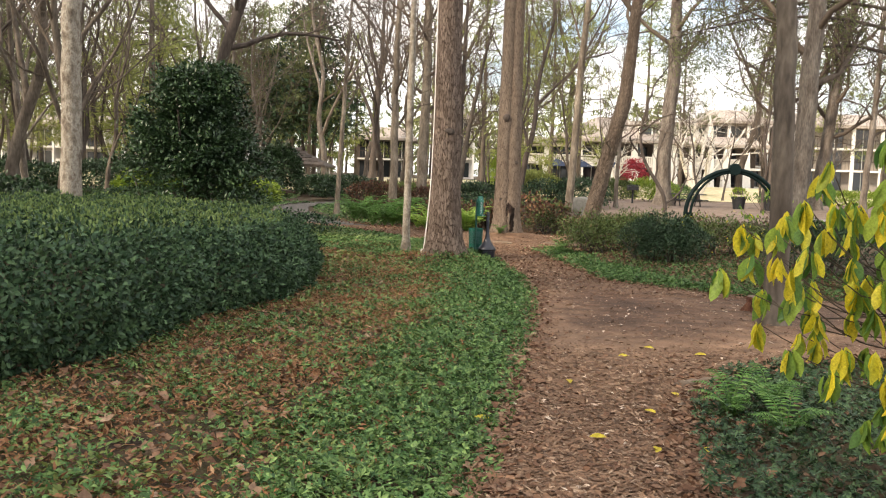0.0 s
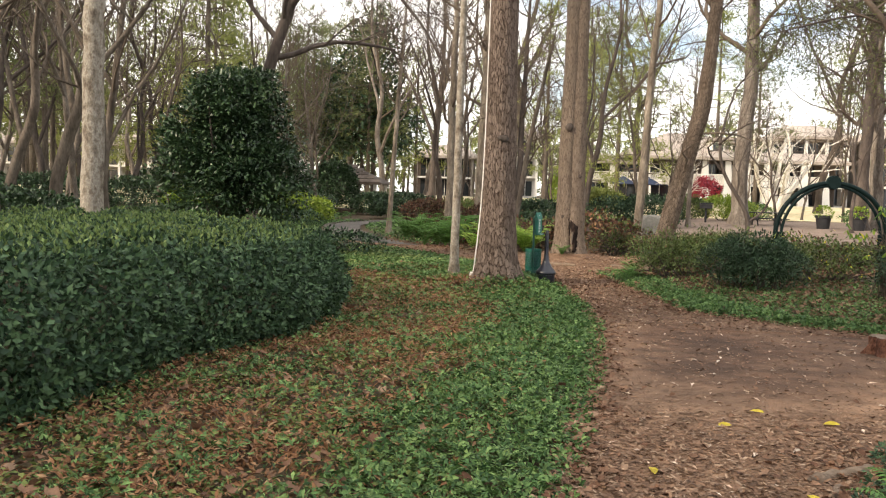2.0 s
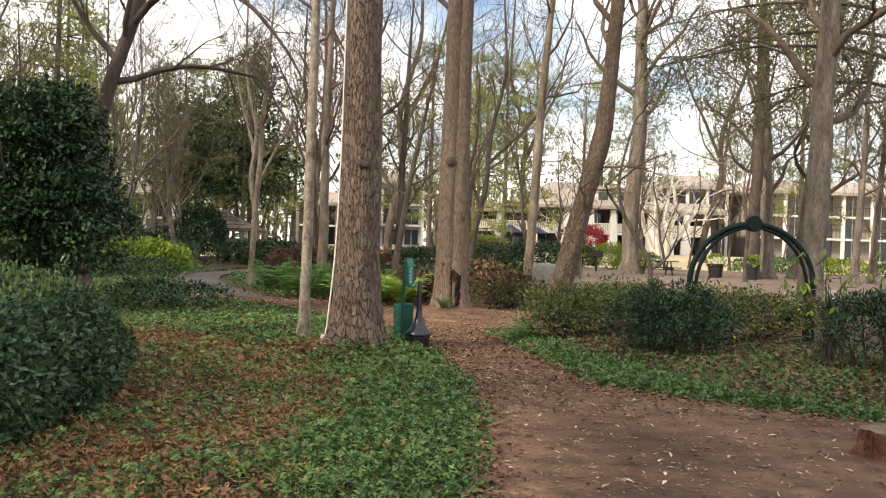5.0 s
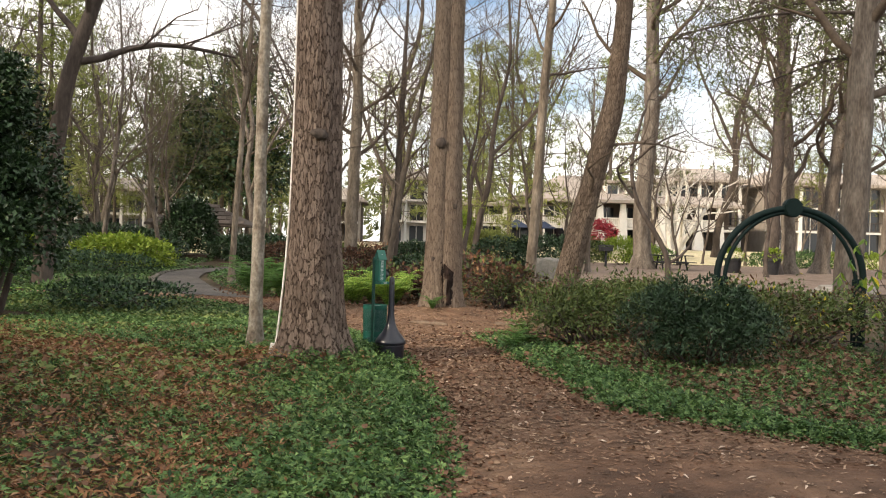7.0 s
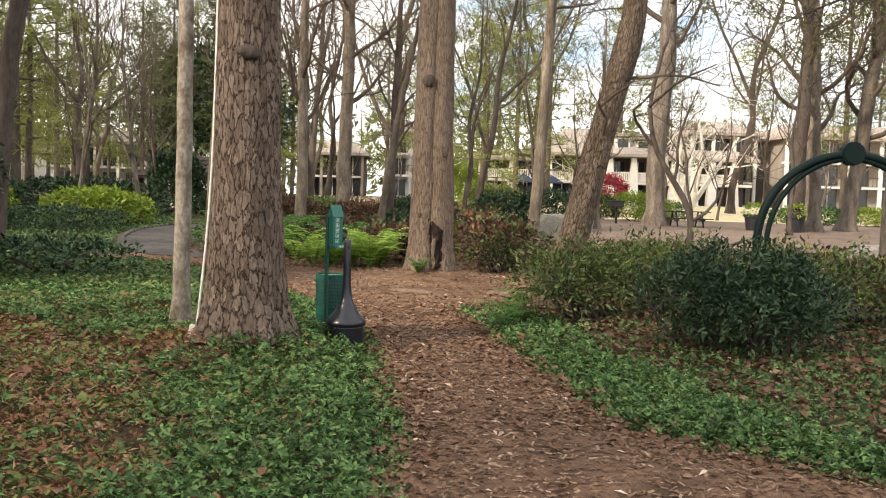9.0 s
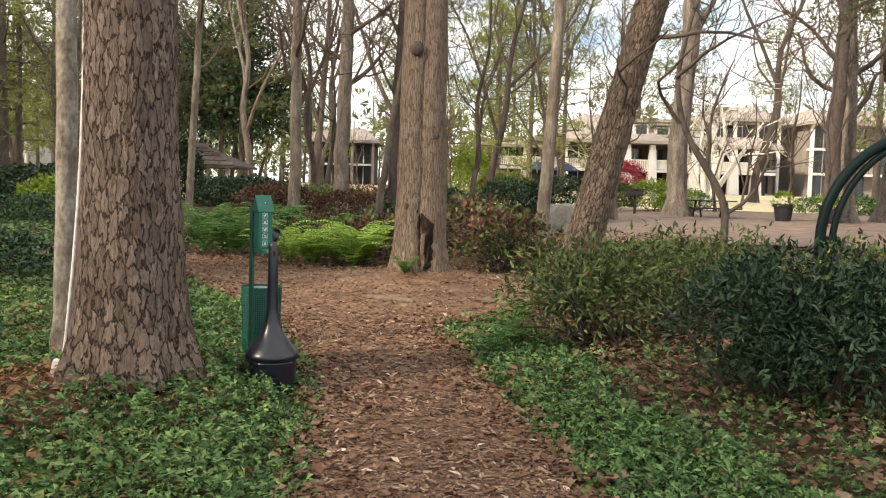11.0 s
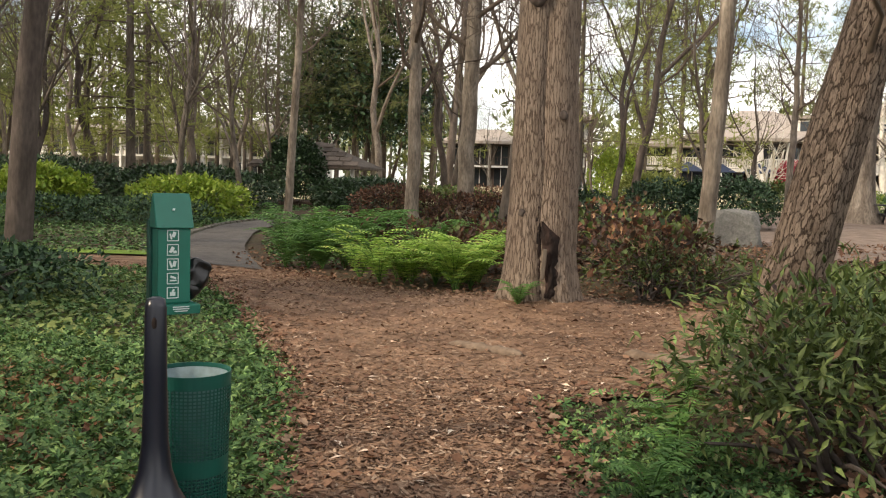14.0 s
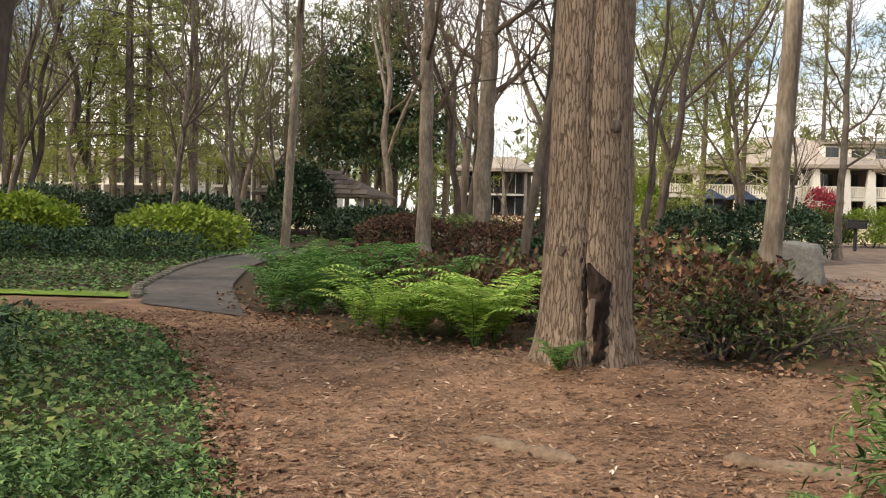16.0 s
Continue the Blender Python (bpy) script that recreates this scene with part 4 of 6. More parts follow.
def plant(protolist, i, x, y, turn, size):
    p = protolist[i % len(protolist)]
    m = pose(*at(x, y), 0, 0, turn) @ Matrix.Scale(size, 4)
    if p not in used:
        used[p] = 1
        p.location, p.rotation_euler, p.scale = at(x, y), (0, 0, radians(turn)), (size, size, size)
        return p
    c = copy_thing(p, pose(*at(x, y), 0, 0, turn))
    c.scale = (size, size, size)
    return c


# wood to the west and north-west, thin screen to the north and north-east
count = 0
for _ in range(1200):
    if count >= 64:
        break
    x, y = r_place.uniform(-62, 50), r_place.uniform(36, 112)
    west = x < -0.14 * y + 2
    if not west and (y < 56 and x > 3):
        continue
    if not west and r_place.random() > (0.5 if y < 66 else 0.25):
        continue
    if -13 < x + 0.0 and x < -4 and y < 47:
        continue
    if abs(x + 11) < 5 and abs(y - 62) < 5:
        continue
    if y > 90 and x > 0:
        continue
    if free(x, y, 3.4):
        if r_place.random() < (0.34 if west else 0.18):
            plant(pines, int(r_place.integers(3)), x, y, r_place.uniform(0, 360), r_place.uniform(0.75, 1.15))
        else:
            plant(protos, int(r_place.integers(6)), x, y, r_place.uniform(0, 360), r_place.uniform(0.75, 1.2))
        count += 1
for _ in range(200):
    if count >= 78:
        break
    x, y = r_place.uniform(-34, -11.5), r_place.uniform(24, 40)
    if free(x, y, 2.4):
        plant(protos, int(r_place.integers(6)), x, y, r_place.uniform(0, 360), r_place.uniform(0.7, 1.0))
        count += 1
for _ in range(400):
    if count >= 102:
        break
    x, y = r_place.uniform(-75, -6), r_place.uniform(64, 112)
    if x < -0.1 * y and free(x, y, 2.2) and not (abs(x + 11) < 6 and abs(y - 62) < 6):
        plant(pines, int(r_place.integers(3)), x, y, r_place.uniform(0, 360), r_place.uniform(0.8, 1.2))
        count += 1
for _ in range(200):
    if count >= 114:
        break
    x, y = r_place.uniform(-44, -12), r_place.uniform(42, 62)
    if free(x, y, 2.2) and not (abs(x + 11) < 5 and abs(y - 62) < 5):
        plant(protos, int(r_place.integers(6)), x, y, r_place.uniform(0, 360), r_place.uniform(0.8, 1.15))
        count += 1
for _ in range(300):
    if count >= 136:
        break
    x, y = r_place.uniform(-16, 30), r_place.uniform(37, 70)
    if abs(x + 6.5) > 3.5 and free(x, y, 2.6) and abs(x - 13) > 2:
        plant(protos, int(r_place.integers(3)), x, y, r_place.uniform(0, 360), r_place.uniform(0.42, 0.62))
        count += 1
# unseen pines added south-west of the path to shade it
for i, (x, y, s) in enumerate([(-12, -4, 0.8), (-16, 1, 0.85), (-20, -6, 0.9), (-14.5, -9, 0.8), (-19, 5, 0.8), (-23, 0, 0.9), (-9, -10, 0.75), (-26, 7, 0.9), (-11, 2.5, 0.6), (-24, -10, 0.9), (-29, 2, 1.0), (-17, 8.5, 0.6), (-17.5, 11.0, 0.75)]):
    plant(pines, i, x, y, 53 * i, s)
# two more unseen pines, crowns set high so that only the right-hand bed is shaded
shade_pines = [pine_proto("background_pine", 25, 20.0, 0.3, "needles", "unseen tall pine added to cast shade from its high crown", 0.66, 2400, 4.6, "woods behind the garden")]
for i, (x, y, s) in enumerate([(-16.2, 4.2, 1.0), (-14.0, 0.6, 1.0)]):
    plant(shade_pines, 0, x, y, 67 * i, s)
# unseen bare trees added behind and to the right to close the surroundings
for i, (x, y, s) in enumerate([(8, -8, 0.8), (14, 2, 0.9), (2, -16, 0.9), (-5, -14, 0.8), (18, 10, 0.9), (12, -14, 0.9)]):
    plant(protos, i, x, y, 71 * i, s)
# taller trees behind the lodge and pines round the clearing
for i, (x, y, s) in enumerate([(6.5, 72, 0.85), (12, 122, 1.3), (28, 124, 1.3), (46, 126, 1.4), (60, 120, 1.2), (26, 60, 0.8), (34, 58, 0.9), (31, 40, 0.8), (2.5, 60, 0.7), (-2, 120, 1.4), (9.5, 80, 1.0), (7.2, 84, 0.9), (-8.6, 84, 0.9), (-27, 52, 1.0), (-19, 57, 1.0), (-33, 47, 0.9)] ):
    plant(pines, i, x, y, 37 * i, s)


# ---- shrubs, hedges, ground cover ----
def blob_leaves(blobs, n, r_local, lump=0.22, inner=0.25):
    """Places and outward ways for leaves over a heap of rounded clumps."""
    vol = np.array([(b[3] * b[4] + b[3] * b[5] + b[4] * b[5]) for b in blobs])
    pick = r_local.choice(len(blobs), n, p=vol / vol.sum())
    b = np.array(blobs)[pick]
    d = r_local.normal(size=(n, 3))
    d /= np.linalg.norm(d, axis=1, keepdims=True)
    d[:, 2] = np.where(d[:, 2] < -0.55, -d[:, 2], d[:, 2])
    k = 1 + lump * lumps(d[:, 0] * 3 + b[:, 0], d[:, 1] * 3 + d[:, 2] * 2.7 + b[:, 1], 1.4, 0.7) - inner * r_local.random(n) ** 2
    p = b[:, :3] + d * b[:, 3:6] * k[:, None]
    return p, d


def clumps(blobs, count, r, seed):
    """The same heap with many small tufts set on its surface."""
    r_local = np.random.default_rng(seed)
    out = list(blobs)
    for i in range(count):
        b = blobs[i % len(blobs)]
        d = r_local.normal(size=3)
        d /= np.linalg.norm(d)
        d[2] = abs(d[2]) if r_local.random() < 0.7 else d[2]
        k = r * (0.7 + 0.6 * r_local.random())
        out.append((b[0] + d[0] * b[3] * 0.92, b[1] + d[1] * b[4] * 0.92, max(k * 0.6, b[2] + d[2] * b[5] * 0.92), k, k, k * 0.8))
    return out


def shrub(name, label, x, y, blobs, n, size, shape, mat, seed, category="shrub", group="", stem=0.5, sink=0.0, lump=0.22, inner=0.35, stems=9, accents=()):
    r_local = np.random.default_rng(seed)
    z0 = float(H(x, y)) - sink
    t = empty(name, (x, y, z0), label=label, category=category, group=group)
    p, d = blob_leaves(blobs, n, r_local, lump, inner)
    keep = p[:, 2] > 0.02
    p, d = p[keep], d[keep]
    way = d * 0.75 + r_local.normal(size=p.shape) * 0.6
    leaves("foliage", p, way, d * 0.6 + np.array([0, 0, 0.9]) + 0.4 * r_local.normal(size=p.shape), size * (0.65 + 0.7 * r_local.random(len(p))), shape, mat, t)
    for mat2, frac in accents:
        m = int(n * frac)
        p, d = blob_leaves(blobs, m, r_local, lump, 0.12)
        keep = p[:, 2] > 0.05
        p, d = p[keep], d[keep]
        leaves("tinted_leaves", p * 1.01, d * 0.8 + r_local.normal(size=p.shape) * 0.6, d + np.array([0, 0, 0.8]), size * 1.05, shape, mat2, t)
    lines = []
    for i in range(stems):
        b = blobs[i % len(blobs)]
        e = np.array(b[:3]) + r_local.normal(size=3) * np.array(b[3:6]) * 0.45
        e[2] = max(0.2, e[2])
        s = np.array([b[0] * 0.6 + 0.12 * r_local.normal(), b[1] * 0.6 + 0.12 * r_local.normal(), 0.0])
        lines.append((bez([s, s * 0.5 + e * 0.5 + np.array([0.05 * r_local.normal(), 0.05 * r_local.normal(), 0.1]), e], 7), np.linspace(0.022, 0.006, 7) * stem * 2, 5))
    v, f = tube_arrays(lines)
    link("woody_base", mesh_np("stems", v, f, True), "dark_bark", t)
    return t


def inside(poly, x, y):
    res = np.zeros(len(x), bool)
    n = len(poly)
    for i in range(n):
        (x1, y1), (x2, y2) = poly[i], poly[(i + 1) % n]
        c = ((y1 > y) != (y2 > y)) & (x < (x2 - x1) * (y - y1) / (y2 - y1 + 1e-12) + x1)
        res ^= c
    return res


def edge_distance(poly, x, y):
    best = np.full(len(x), 1e9)
    for i in range(len(poly)):
        a, b = np.array(poly[i]), np.array(poly[(i + 1) % len(poly)])
        ab = b - a
        t = np.clip(((x - a[0]) * ab[0] + (y - a[1]) * ab[1]) / (ab @ ab), 0, 1)
        best = np.minimum(best, np.hypot(x - a[0] - t * ab[0], y - a[1] - t * ab[1]))
    return best


def spread_points(poly, n, r_local, sign_in=True):
    p = np.array(poly)
    lo, hi = p.min(0), p.max(0)
    x, y = r_local.uniform(lo[0], hi[0], n), r_local.uniform(lo[1], hi[1], n)
    k = inside(poly, x, y)
    return x[k], y[k]


def hedge(name, label, poly, height, n, size, shape, mat, seed, round_=0.55, category="hedge", mat_top=None):
    """A broad clipped hedge over a plan: the leaves lie on its rounded top and sides, more thinly inside."""
    r_local = np.random.default_rng(seed)
    t = empty(name, (0, 0, 0), label=label, category=category)
    x, y = spread_points(poly, n, r_local)
    d = edge_distance(poly, x, y)
    top = height * (1 - (1 - np.clip(d / round_, 0, 1)) ** 2.2 * 0.92) * (1 + 0.10 * lumps(x, y, 1.5) + 0.10 * lumps(x, y, 3.7) + 0.05 * lumps(x, y, 9.0))
    depth = r_local.random(len(x)) ** 2.2
    z = H(x, y) + top - depth * np.minimum(top - 0.03, np.where(d < 0.7, top, 0.30))
    seen = (x > -8.5) | (r_local.random(len(x)) < 0.3)
    x, y, z, d = x[seen], y[seen], z[seen], d[seen]
    p = np.stack([x, y, z], -1)
    c = np.array(poly).mean(0)
    out = np.stack([x - c[0], y - c[1], np.zeros(len(x))], -1)
    out /= np.linalg.norm(out, axis=1, keepdims=True) + 1e-9
    e = np.clip(1 - d / round_, 0, 1)[:, None]
    nrm = out * e + np.array([0, 0, 1.0]) * (1.15 - e)
    leaves("foliage", p, nrm * 0.55 + 0.75 * r_local.normal(size=p.shape), nrm + 0.4 * r_local.normal(size=p.shape), size * (0.65 + 0.7 * r_local.random(len(p))), shape, mat, t)
    # lighter leaves paint the sunlit top, more of them towards the far end
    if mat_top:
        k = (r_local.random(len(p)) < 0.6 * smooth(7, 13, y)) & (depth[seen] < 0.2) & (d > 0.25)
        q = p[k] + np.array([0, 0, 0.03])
        leaves("new_growth", q, nrm[k] + 0.5 * r_local.normal(size=q.shape), nrm[k] + 0.5 * r_local.normal(size=q.shape), size * 0.95, shape, mat_top, t, "yellow-green leaves that paint sunlight on the hedge top")
    per = [math.dist(poly[i], poly[(i + 1) % len(poly)]) for i in range(len(poly))]
    m = int(3000 * sum(per))
    i = r_local.choice(len(poly), m, p=np.array(per) / sum(per))
    q = r_local.random(m)[:, None]
    pp = np.array(poly)
    b2 = pp[i] * (1 - q) + pp[(i + 1) % len(poly)] * q
    near = (b2[:, 0] > -8.5) | (r_local.random(m) < 0.25)
    i, b2 = i[near], b2[near]
    m = len(i)
    zz = r_local.random(m)
    tan_ = pp[(i + 1) % len(poly)] - pp[i]
    nr = np.stack([tan_[:, 1], -tan_[:, 0]], -1)
    nr /= np.linalg.norm(nr, axis=1, keepdims=True)
    flip = np.where(inside(poly, *(b2 + nr * 0.05).T), -1.0, 1.0)[:, None]
    nr = nr * flip
    bulge = 0.16 * np.sin(np.pi * np.clip(zz * 1.15, 0, 1)) + 0.14 * lumps(b2[:, 0] * 2 + zz, b2[:, 1] * 2 - zz * 2, 1.3) + 0.10 * lumps(b2[:, 0] * 2 - zz * 2, b2[:, 1] * 2 + zz, 3.4) - 0.30 * zz ** 4 - 0.45 * r_local.random(m) ** 1.6
    b2 = b2 + nr * bulge[:, None]
    p = np.stack([b2[:, 0], b2[:, 1], H(b2[:, 0], b2[:, 1]) + 0.03 + zz * height * 0.95], -1)
    nrm = np.concatenate([nr, np.full((m, 1), 0.45)], 1)
    leaves("side_foliage", p, nrm * 0.6 + 0.7 * r_local.normal(size=p.shape), nrm + 0.4 * r_local.normal(size=p.shape), size * (0.65 + 0.7 * r_local.random(m)), shape, mat, t)
    lines = []
    xs, ys = spread_points(poly, 60, r_local)
    for a, b in zip(xs, ys):
        z0 = float(H(a, b))
        e2 = (a + 0.25 * r_local.normal(), b + 0.25 * r_local.normal(), z0 + height * 0.75)
        lines.append((bez([(a, b, z0 - 0.05), ((a + e2[0]) / 2 + 0.06, (b + e2[1]) / 2, z0 + height * 0.4), e2], 6), np.linspace(0.02, 0.007, 6), 5))
    v, f = tube_arrays(lines)
    link("woody_base", mesh_np("stems", v, f, True), "dark_bark", t)
    return t


HEDGE = [(-2.25, 13.7), (-2.35, 15.6), (-3.9, 18.6), (-8.0, 20.0), (-12.5, 19.0), (-13, 10), (-10, 5.5), (-4.5, 5.6), (-3.75, 7.2), (-3.1, 8.8), (-2.95, 11), (-2.35, 12.4)]
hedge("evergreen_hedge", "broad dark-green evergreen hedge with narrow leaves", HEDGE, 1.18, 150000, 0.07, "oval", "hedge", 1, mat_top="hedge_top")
shrub("camellia", "tall rounded evergreen shrub with glossy dark leaves", -6.95, 24.6, clumps([(0, 0, 2.5, 1.75, 1.65, 2.1), (-0.55, -0.2, 1.75, 1.45, 1.35, 1.15), (0.65, -0.2, 1.7, 1.4, 1.25, 1.1), (0.1, 0, 3.8, 1.1, 1.05, 0.95), (0, 0, 2.3, 1.2, 1.2, 1.5)], 130, 0.34, 70), 42000, 0.12, "oval", "holly", 2, "evergreen tree", stem=1.6, stems=12, inner=0.75, lump=0.3)
# shrubs right of the path
shrub("olive_shrub", "low olive-green shrub with bare woody stems", 4.2, 21.7, [(-0.3, 0.3, 0.5, 0.95, 0.9, 0.52), (0.9, 0.6, 0.55, 0.95, 0.9, 0.52), (-0.75, -0.1, 0.4, 0.6, 0.6, 0.4)], 6400, 0.085, "lance", "shrub", 3, lump=0.5, inner=0.9, stems=40, group="shrubs along the path", accents=(("hydrangea", 0.04),))
shrub("dark_green_shrub", "dense dark-green shrub beside the path", 4.95, 19.45, clumps([(0, 0, 0.55, 0.78, 0.7, 0.55), (0.5, 0.1, 0.42, 0.6, 0.6, 0.46), (-0.42, 0.25, 0.48, 0.55, 0.55, 0.42), (0.1, -0.3, 0.34, 0.6, 0.5, 0.36)], 46, 0.2, 71), 10500, 0.07, "leaf", "dark_leaf", 4, inner=0.5, stems=22, group="shrubs along the path")
shrub("dark_green_shrub", "dense dark-green shrub at the edge of the bed", 7.6, 18.0, clumps([(0, 0, 0.55, 1.0, 0.85, 0.55), (1.2, 0.3, 0.55, 1.0, 0.9, 0.55)], 40, 0.22, 72), 9000, 0.08, "leaf", "dark_leaf", 5, inner=0.5, stems=20, group="shrubs along the path")
shrub("olive_shrub", "loose olive shrub with some yellowed leaves", 6.4, 21.2, [(0, 0, 0.5, 1.1, 0.9, 0.5), (1.3, 0.2, 0.45, 0.9, 0.9, 0.45)], 5200, 0.075, "oval", "shrub", 6, lump=0.45, inner=0.9, stems=24, group="shrubs along the path", accents=(("yellow_leaf", 0.02), ("hydrangea", 0.12)))
shrub("olive_shrub", "low olive shrub under the kinked tree", 5.4, 23.6, [(0, 0, 0.42, 1.0, 0.8, 0.42), (-1.0, -0.3, 0.36, 0.6, 0.6, 0.36)], 3800, 0.08, "lance", "shrub", 7, lump=0.5, inner=0.9, stems=30, group="shrubs along the path", accents=(("hydrangea", 0.06),))
# withered oak-leaf hydrangeas behind the hollow tree
for i, (x, y, w, h) in enumerate([(0.4, 31.6, 1.0, 0.7), (1.6, 32.0, 1.0, 0.75), (-0.6, 33.0, 1.1, 0.7), (3.2, 30.6, 0.9, 1.0), (3.6, 29.5, 0.8, 0.85), (2.9, 33.4, 1.2, 1.15), (0.8, 34.4, 1.3, 0.75), (-2.2, 36.0, 1.3, 0.7), (2.0, 36.8, 1.3, 0.8)]):
    shrub("hydrangea", "withered oak-leaf hydrangea with purple-brown leaves", x, y, [(0, 0, h * 0.5, w, w * 0.85, h * 0.55), (0.5 * w, 0.2, h * 0.55, w * 0.6, w * 0.6, h * 0.5)], 520 if x > 2.5 else 800, 0.13, "oak", "hydrangea", 100 + i, group="withered hydrangeas", lump=0.5, inner=1.0, stems=30, accents=(("russet", 0.10), ("shrub", 0.25)) if x > 2.5 else (("shrub", 0.12),))
shrub("undergrowth_shrub", "tangled dull-green undergrowth at the hollow tree", 3.4, 28.9, [(0, 0, 0.35, 0.9, 0.6, 0.42), (0.9, -0.2, 0.3, 0.7, 0.5, 0.36)], 1500, 0.09, "lance", "shrub", 8, inner=1.0, lump=0.6, stems=44, accents=(("litter", 0.25),))
shrub("undergrowth_shrub", "low green sprouts at the corner of the shrub bed", 3.85, 24.1, [(0, 0, 0.22, 0.5, 0.45, 0.3), (0.5, 0.2, 0.3, 0.5, 0.45, 0.36)], 1500, 0.09, "lance", "ivy", 10, inner=0.9, lump=0.6, stems=24)
shrub("undergrowth_shrub", "loose leafy undergrowth by the path edge", 4.6, 25.4, [(0, 0, 0.3, 0.8, 0.6, 0.4), (0.9, 0.6, 0.3, 0.8, 0.6, 0.42)], 3200, 0.12, "lance", "shrub", 9, inner=0.8, stems=34)
# evergreen planting west of the asphalt path
for i, (x, y, w, h, mat, size, label) in enumerate([
        (-10.6, 45.0, 1.9, 1.35, "aucuba", 0.17, "bright yellow-green aucuba shrub in the bed"), (-14.4, 42.5, 1.5, 1.6, "aucuba", 0.2, "bright yellow-green aucuba shrub with large leaves"),
        (-10.6, 41.5, 2.2, 0.8, "hedge", 0.11, "low spreading dark-green juniper"), (-13.8, 40.5, 2.2, 0.85, "hedge", 0.11, "low spreading dark-green juniper"),
        (-13.5, 51.5, 3.4, 1.7, "holly", 0.16, "dark clipped evergreen hedge in shade"), (-19.5, 50.5, 3.6, 1.9, "holly", 0.16, "dark clipped evergreen hedge in shade"), (-26, 50, 3.6, 1.9, "holly", 0.16, "dark clipped evergreen hedge in shade"),
        (-10.8, 57.0, 1.35, 3.2, "holly", 0.16, "dark rounded evergreen before the gazebo"), (-8.0, 55.5, 1.3, 1.3, "holly", 0.16, "dark evergreen shrub before the gazebo"),
        (-10.6, 29.8, 1.5, 0.6, "ivy", 0.11, "leafy green perennials by the path junction"), (-11.2, 34.2, 1.6, 0.8, "ivy", 0.11, "leafy green perennials by the path junction"),
        (-4.6, 26.3, 1.3, 0.65, "hedge", 0.10, "low dark-green mounded shrub"), (-6.2, 28.3, 1.2, 0.45, "ivy", 0.10, "low green mounded perennial plant"),
        (-11.5, 25.6, 1.6, 1.0, "holly", 0.13, "dark shrub in the shade of the wood"), (-15.5, 28, 2.6, 1.5, "holly", 0.14, "dark evergreen shrub in the wood"), (-21, 30, 3.0, 1.7, "holly", 0.14, "dark evergreen shrub in the wood"),
        (6.6, 42.4, 1.3, 1.45, "dark_leaf", 0.12, "clipped dark-green laurel hedge"), (4.9, 42.2, 1.2, 1.3, "dark_leaf", 0.12, "clipped green laurel hedge by the clearing"), (10.4, 54.0, 1.3, 1.35, "shrub", 0.13, "yellow-green clipped shrub by the clearing"), (12.8, 54.4, 1.6, 1.45, "aucuba", 0.12, "yellow-green clipped shrub by the lawn"), (15.4, 59, 1.3, 1.1, "ivy", 0.12, "rounded green shrub by the lawn"),
        (27, 58, 2.2, 1.0, "aucuba", 0.13, "yellow-green clipped shrub by the lawn"), (22.8, 57, 2.2, 1.0, "ivy", 0.13, "rounded green shrub by the lawn"), (33, 60, 2.2, 1.0, "ivy", 0.13, "rounded green shrub by the lawn"),
        (1.6, 41.5, 1.6, 0.9, "holly", 0.13, "dark evergreen mound behind the fern bed"), (-3.6, 46.2, 1.5, 1.25, "hydrangea", 0.12, "withered brown thicket among slender trunks"), (-0.6, 44.4, 1.3, 1.1, "hydrangea", 0.12, "withered brown thicket among slender trunks"), (-5.6, 51.0, 1.9, 1.4, "holly", 0.14, "dark low evergreen among slender trunks"), (1.8, 48.5, 1.9, 1.3, "holly", 0.14, "dark low evergreen among slender trunks"), (-2.4, 49.5, 2.0, 1.2, "shrub", 0.12, "dull olive thicket among slender trunks"), (-1.0, 51, 2.2, 1.2, "litter", 0.10, "thin rust-coloured shrub under trees"), (6.2, 62, 1.8, 1.8, "needles", 0.16, "feathery green conifer at the lawn"), (4.6, 68, 1.4, 3.2, "aucuba", 0.16, "upright yellow-green conifer at the lawn")]):
    n = int((3300 if mat == "holly" else 2500) * min(3.2 if mat == "holly" else 2.4, w * max(h, 0.8) / 1.2))
    shrub("garden_shrub", label, x, y, [(0, 0, h * 0.45, w, w * 0.8, h * 0.58), (w * 0.5, 0.15, h * 0.4, w * 0.65, w * 0.6, h * 0.5), (-w * 0.45, 0.1, h * 0.42, w * 0.65, w * 0.6, h * 0.5)], n, size, "oval", mat, 200 + i, stems=8, inner=0.3)
shrub("magnolia", "tall dark magnolia with sparse leathery leaves", -13.2, 84, [(0, 0, 8.5, 4.2, 4, 4.6), (0.6, 0, 13, 2.6, 2.5, 3.6), (-1.5, 0, 5, 4.8, 4, 3.6), (2.2, 0, 5.5, 3.6, 3.4, 3.2)], 9000, 0.42, "oval", "holly", 61, "evergreen tree", stem=4, inner=0.8, stems=5, lump=0.4)
shrub("magnolia", "tall dark magnolia with sparse leathery leaves", -18.5, 88, [(0, 0, 6, 3.8, 3.6, 4.0), (0.4, 0, 10, 2.4, 2.4, 3.0)], 6000, 0.42, "oval", "holly", 62, "evergreen tree", stem=4, inner=0.8, stems=5, lump=0.4)
shrub("red_maple_shrub", "small crimson-leaved ornamental shrub by the lodge", 18.0, 84, [(0, 0, 1.4, 1.4, 1.2, 1.3)], 1600, 0.22, "oval", "red_leaf", 63, inner=0.6, stems=10)


# ---- ground cover and litter ----
r_g = np.random.default_rng(501)


